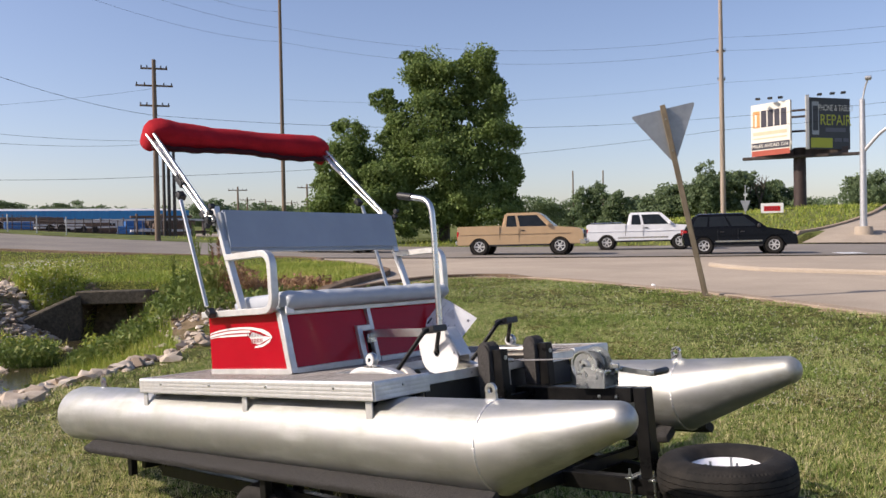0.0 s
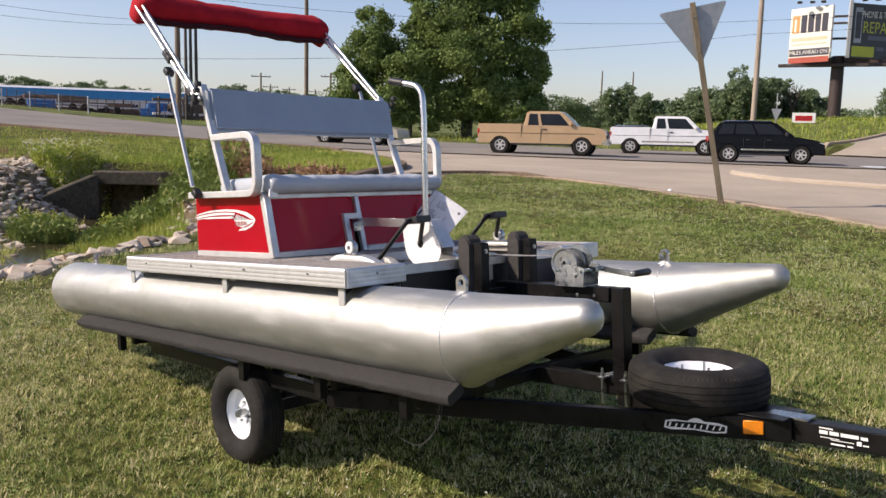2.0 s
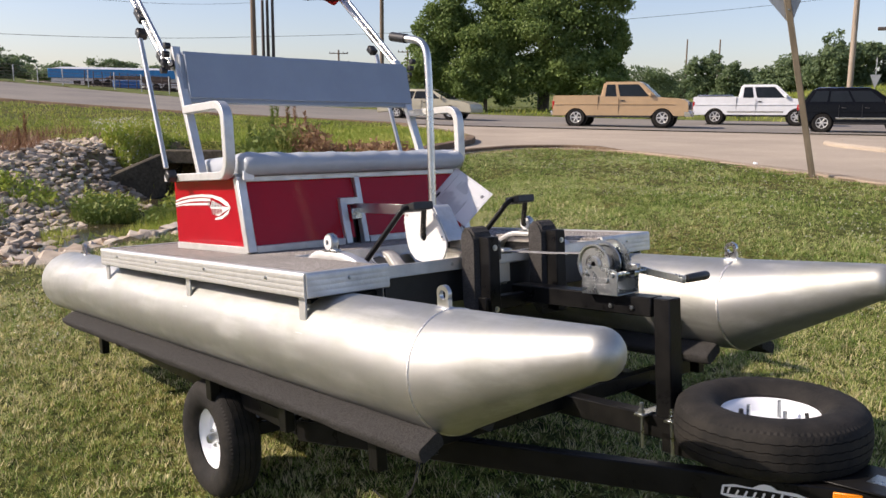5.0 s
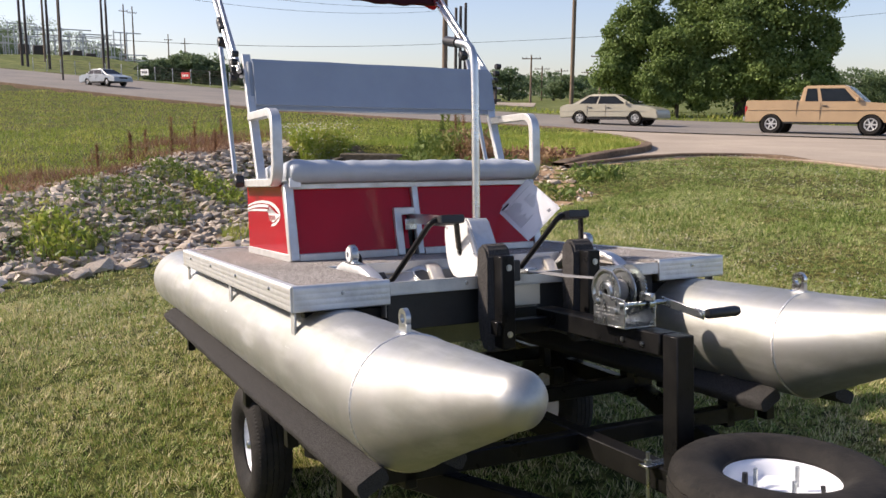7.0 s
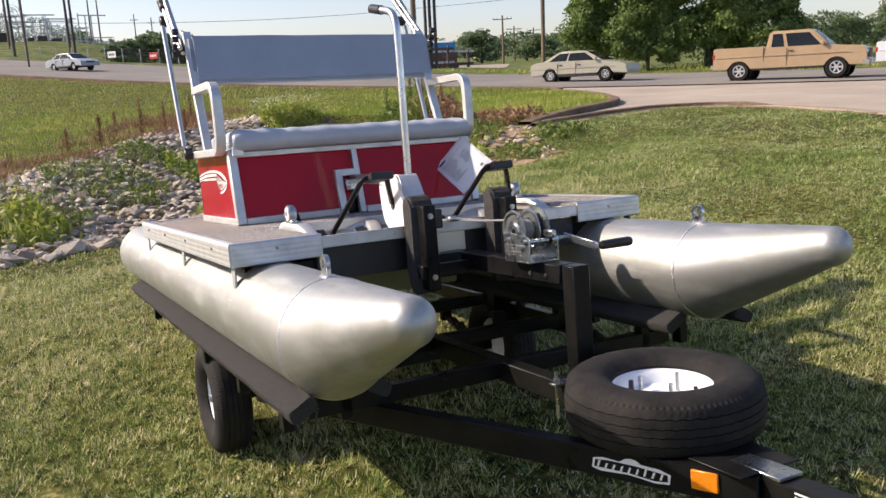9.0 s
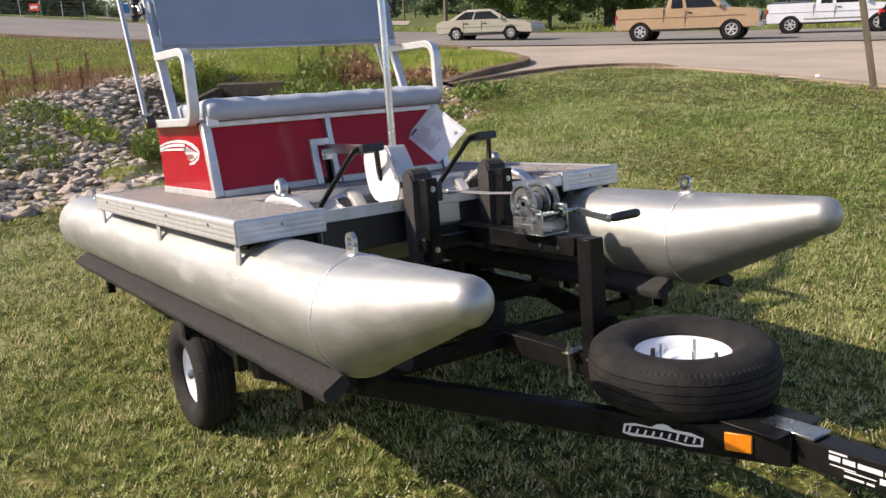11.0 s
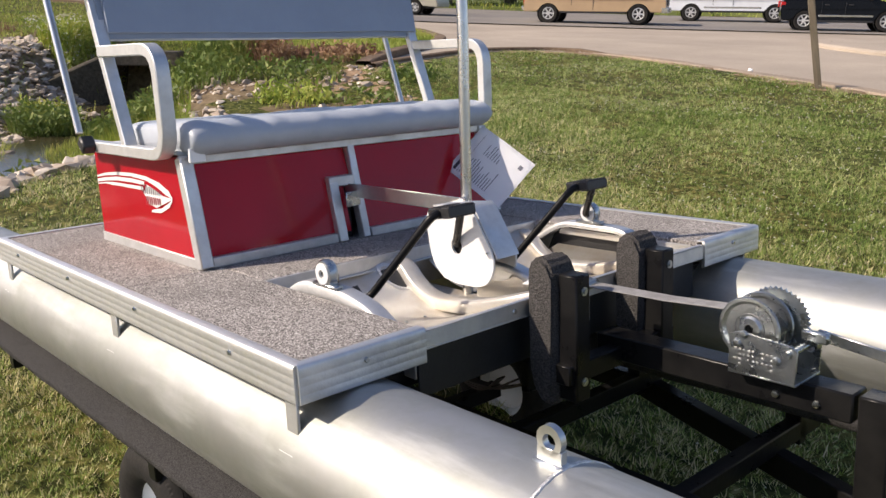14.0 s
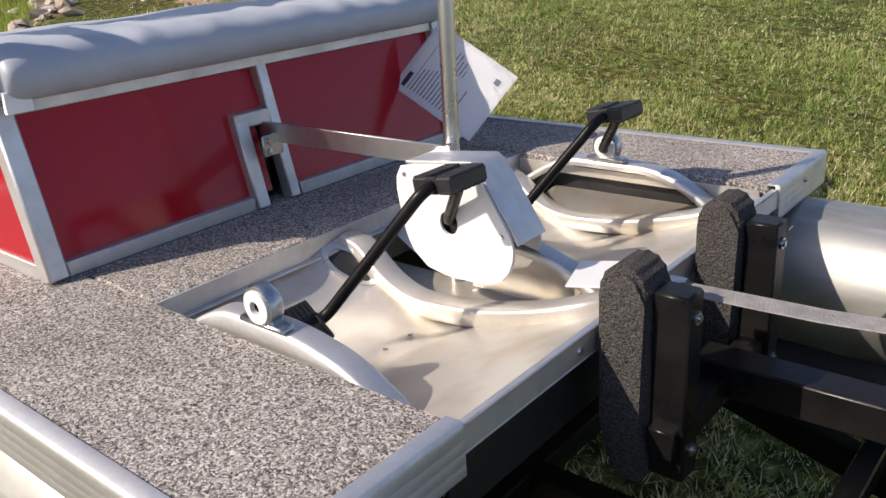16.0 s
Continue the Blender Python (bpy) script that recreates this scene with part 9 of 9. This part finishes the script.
for _e, (_at, _c) in zip(_cr.color_ramp.elements, ((0.0, (0.24, 0.18, 0.13)), (0.25, (0.48, 0.385, 0.295)), (0.55, (0.64, 0.54, 0.43)), (0.8, (0.36, 0.30, 0.24)), (1.0, (0.78, 0.68, 0.56)))):
    _e.position, _e.color = _at, (*_c, 1)
_l.new(_fr.outputs[0], _cr.inputs[0])
_no = _n.new("ShaderNodeTexNoise")
_no.inputs["Scale"].default_value, _no.inputs["Detail"].default_value = 9, 6
_l.new(_co.outputs["Object"], _no.inputs["Vector"])
_mr = _n.new("ShaderNodeMapRange")
_mr.inputs["To Min"].default_value, _mr.inputs["To Max"].default_value = 0.48, 1.22
_l.new(_no.outputs["Fac"], _mr.inputs["Value"])
_hv = _n.new("ShaderNodeHueSaturation")
_l.new(_mr.outputs[0], _hv.inputs["Value"])
_l.new(_cr.outputs[0], _hv.inputs["Color"])
_l.new(_hv.outputs[0], _b.inputs["Base Color"])
_bp = _n.new("ShaderNodeBump")
_bp.inputs["Strength"].default_value, _bp.inputs["Distance"].default_value = 0.5, 0.02
_l.new(_no.outputs["Fac"], _bp.inputs["Height"])
_l.new(_bp.outputs[0], _b.inputs["Normal"])


def stone_mesh(seed):
    rg = random.Random(seed)
    bm = bmesh.new()
    for _ in range(16):
        d = Vector((rg.gauss(0, 1), rg.gauss(0, 1), rg.gauss(0, 1))).normalized()
        bm.verts.new(Vector((d.x * (0.8 + 0.5 * rg.random()), d.y * (0.55 + 0.4 * rg.random()), d.z * (0.30 + 0.25 * rg.random()))))
    bmesh.ops.convex_hull(bm, input=bm.verts[:])
    bmesh.ops.delete(bm, geom=[v for v in bm.verts if not v.link_faces], context="VERTS")
    return bm


stones = []
for i in range(10):
    me = bpy.data.meshes.new("stone")
    b = stone_mesh(100 + i)
    bmesh.ops.triangulate(b, faces=b.faces[:])
    b.to_mesh(me)
    b.free()
    me.materials.append(STONE)
    stones.append(me)
riprap = thing("riprap", Matrix(), "pale limestone riprap lining the ditch banks", "riprap", kind="structure")
rsr = np.random.RandomState(77)
xs, ys = -27 + 22 * rsr.rand(52000), -14 + 27 * rsr.rand(52000)
dd = ditch_d(xs, ys)
nn = -0.5 * xs + 0.866 * ys
edge_line = np.exp(-((dd + 2.85 - 1.2 * np.clip((ys - 5) / 5, 0, 1)) / 0.30) ** 2)
dens = np.where(dd > 0.4, np.clip((5.0 - dd) / 0.5, 0, 1) * np.clip(0.85 + 0.7 * patches(xs, ys, 0.9, 23), 0.25, 1), 0)
dens = np.maximum(dens, np.where(dd < 0.4, edge_line * np.clip(0.62 + 0.7 * patches(xs, ys, 1.4, 26), 0.15, 1), 0))
dens = np.maximum(dens, np.where((dd < 0.4) & (dd > -2.9) & (ys < 1.2), 0.5 * np.clip(0.6 + 0.8 * patches(xs, ys, 1.1, 24), 0.1, 1), 0))
dens = np.maximum(dens, np.where((dd < -4.6) & (dd > -5.8) & (ys > 5.2) & (xs < -7.4) & (xs > -11.6), 0.22 * np.clip(0.5 + 1.2 * patches(xs, ys, 1.3, 29), 0, 1), 0))
dens = np.maximum(dens, np.where((dd < -2.3) & (dd > -5.0) & (ys > 5.4) & (xs < -8.9) & (xs > -13.6), 0.5 * np.clip(0.65 + 0.9 * patches(xs, ys, 1.2, 27), 0.02, 1), 0))
keep = (rsr.rand(52000) < dens) & ~street_mask(xs, ys) & (nn < np.where(dd > 0, 17.6, 16.6)) & ~((np.abs(dd) < 1.2) & (nn > 15.0))
xs, ys, dd = xs[keep], ys[keep], dd[keep]
order = np.argsort(np.hypot(xs - 1.5, ys + 1.5))
xs, ys, dd = xs[order], ys[order], dd[order]
zs = lay(xs, ys)
jv, jf, base_i = [], [], 0
smv = [np.array([tuple(v.co) for v in me.vertices]) for me in stones]
smf = [[tuple(p.vertices) for p in me.polygons] for me in stones]
for i in range(len(xs)):
    r = 0.055 + 0.125 * rsr.rand() ** 1.9 + (0.02 if -3.3 < dd[i] < -2.5 and ys[i] < 4 else 0)
    if dd[i] < -2.2 and ys[i] > 5:
        r *= 0.68
    m = Matrix.Translation((xs[i], ys[i], zs[i] + r * (0.0 + 0.30 * rsr.rand()))) @ Euler((rsr.rand() * 0.8 - 0.4, rsr.rand() * 0.8 - 0.4, rsr.rand() * 6.28)).to_matrix().to_4x4() @ Matrix.Diagonal((r, r, r, 1))
    k = rsr.randint(10)
    if i < 300:
        ob = new("stone", stones[k])
        ob.parent = riprap
        ob.matrix_local = m
    else:
        M = np.array(m)
        jv.append(smv[k] @ M[:3, :3].T + M[:3, 3])
        jf += [tuple(a + base_i for a in f) for f in smf[k]]
        base_i += len(smv[k])
rest = new("stones", raw("stones", np.concatenate(jv), jf, STONE))
rest.parent = riprap
tagged(rest, "smaller riprap stones", kind="stuff")
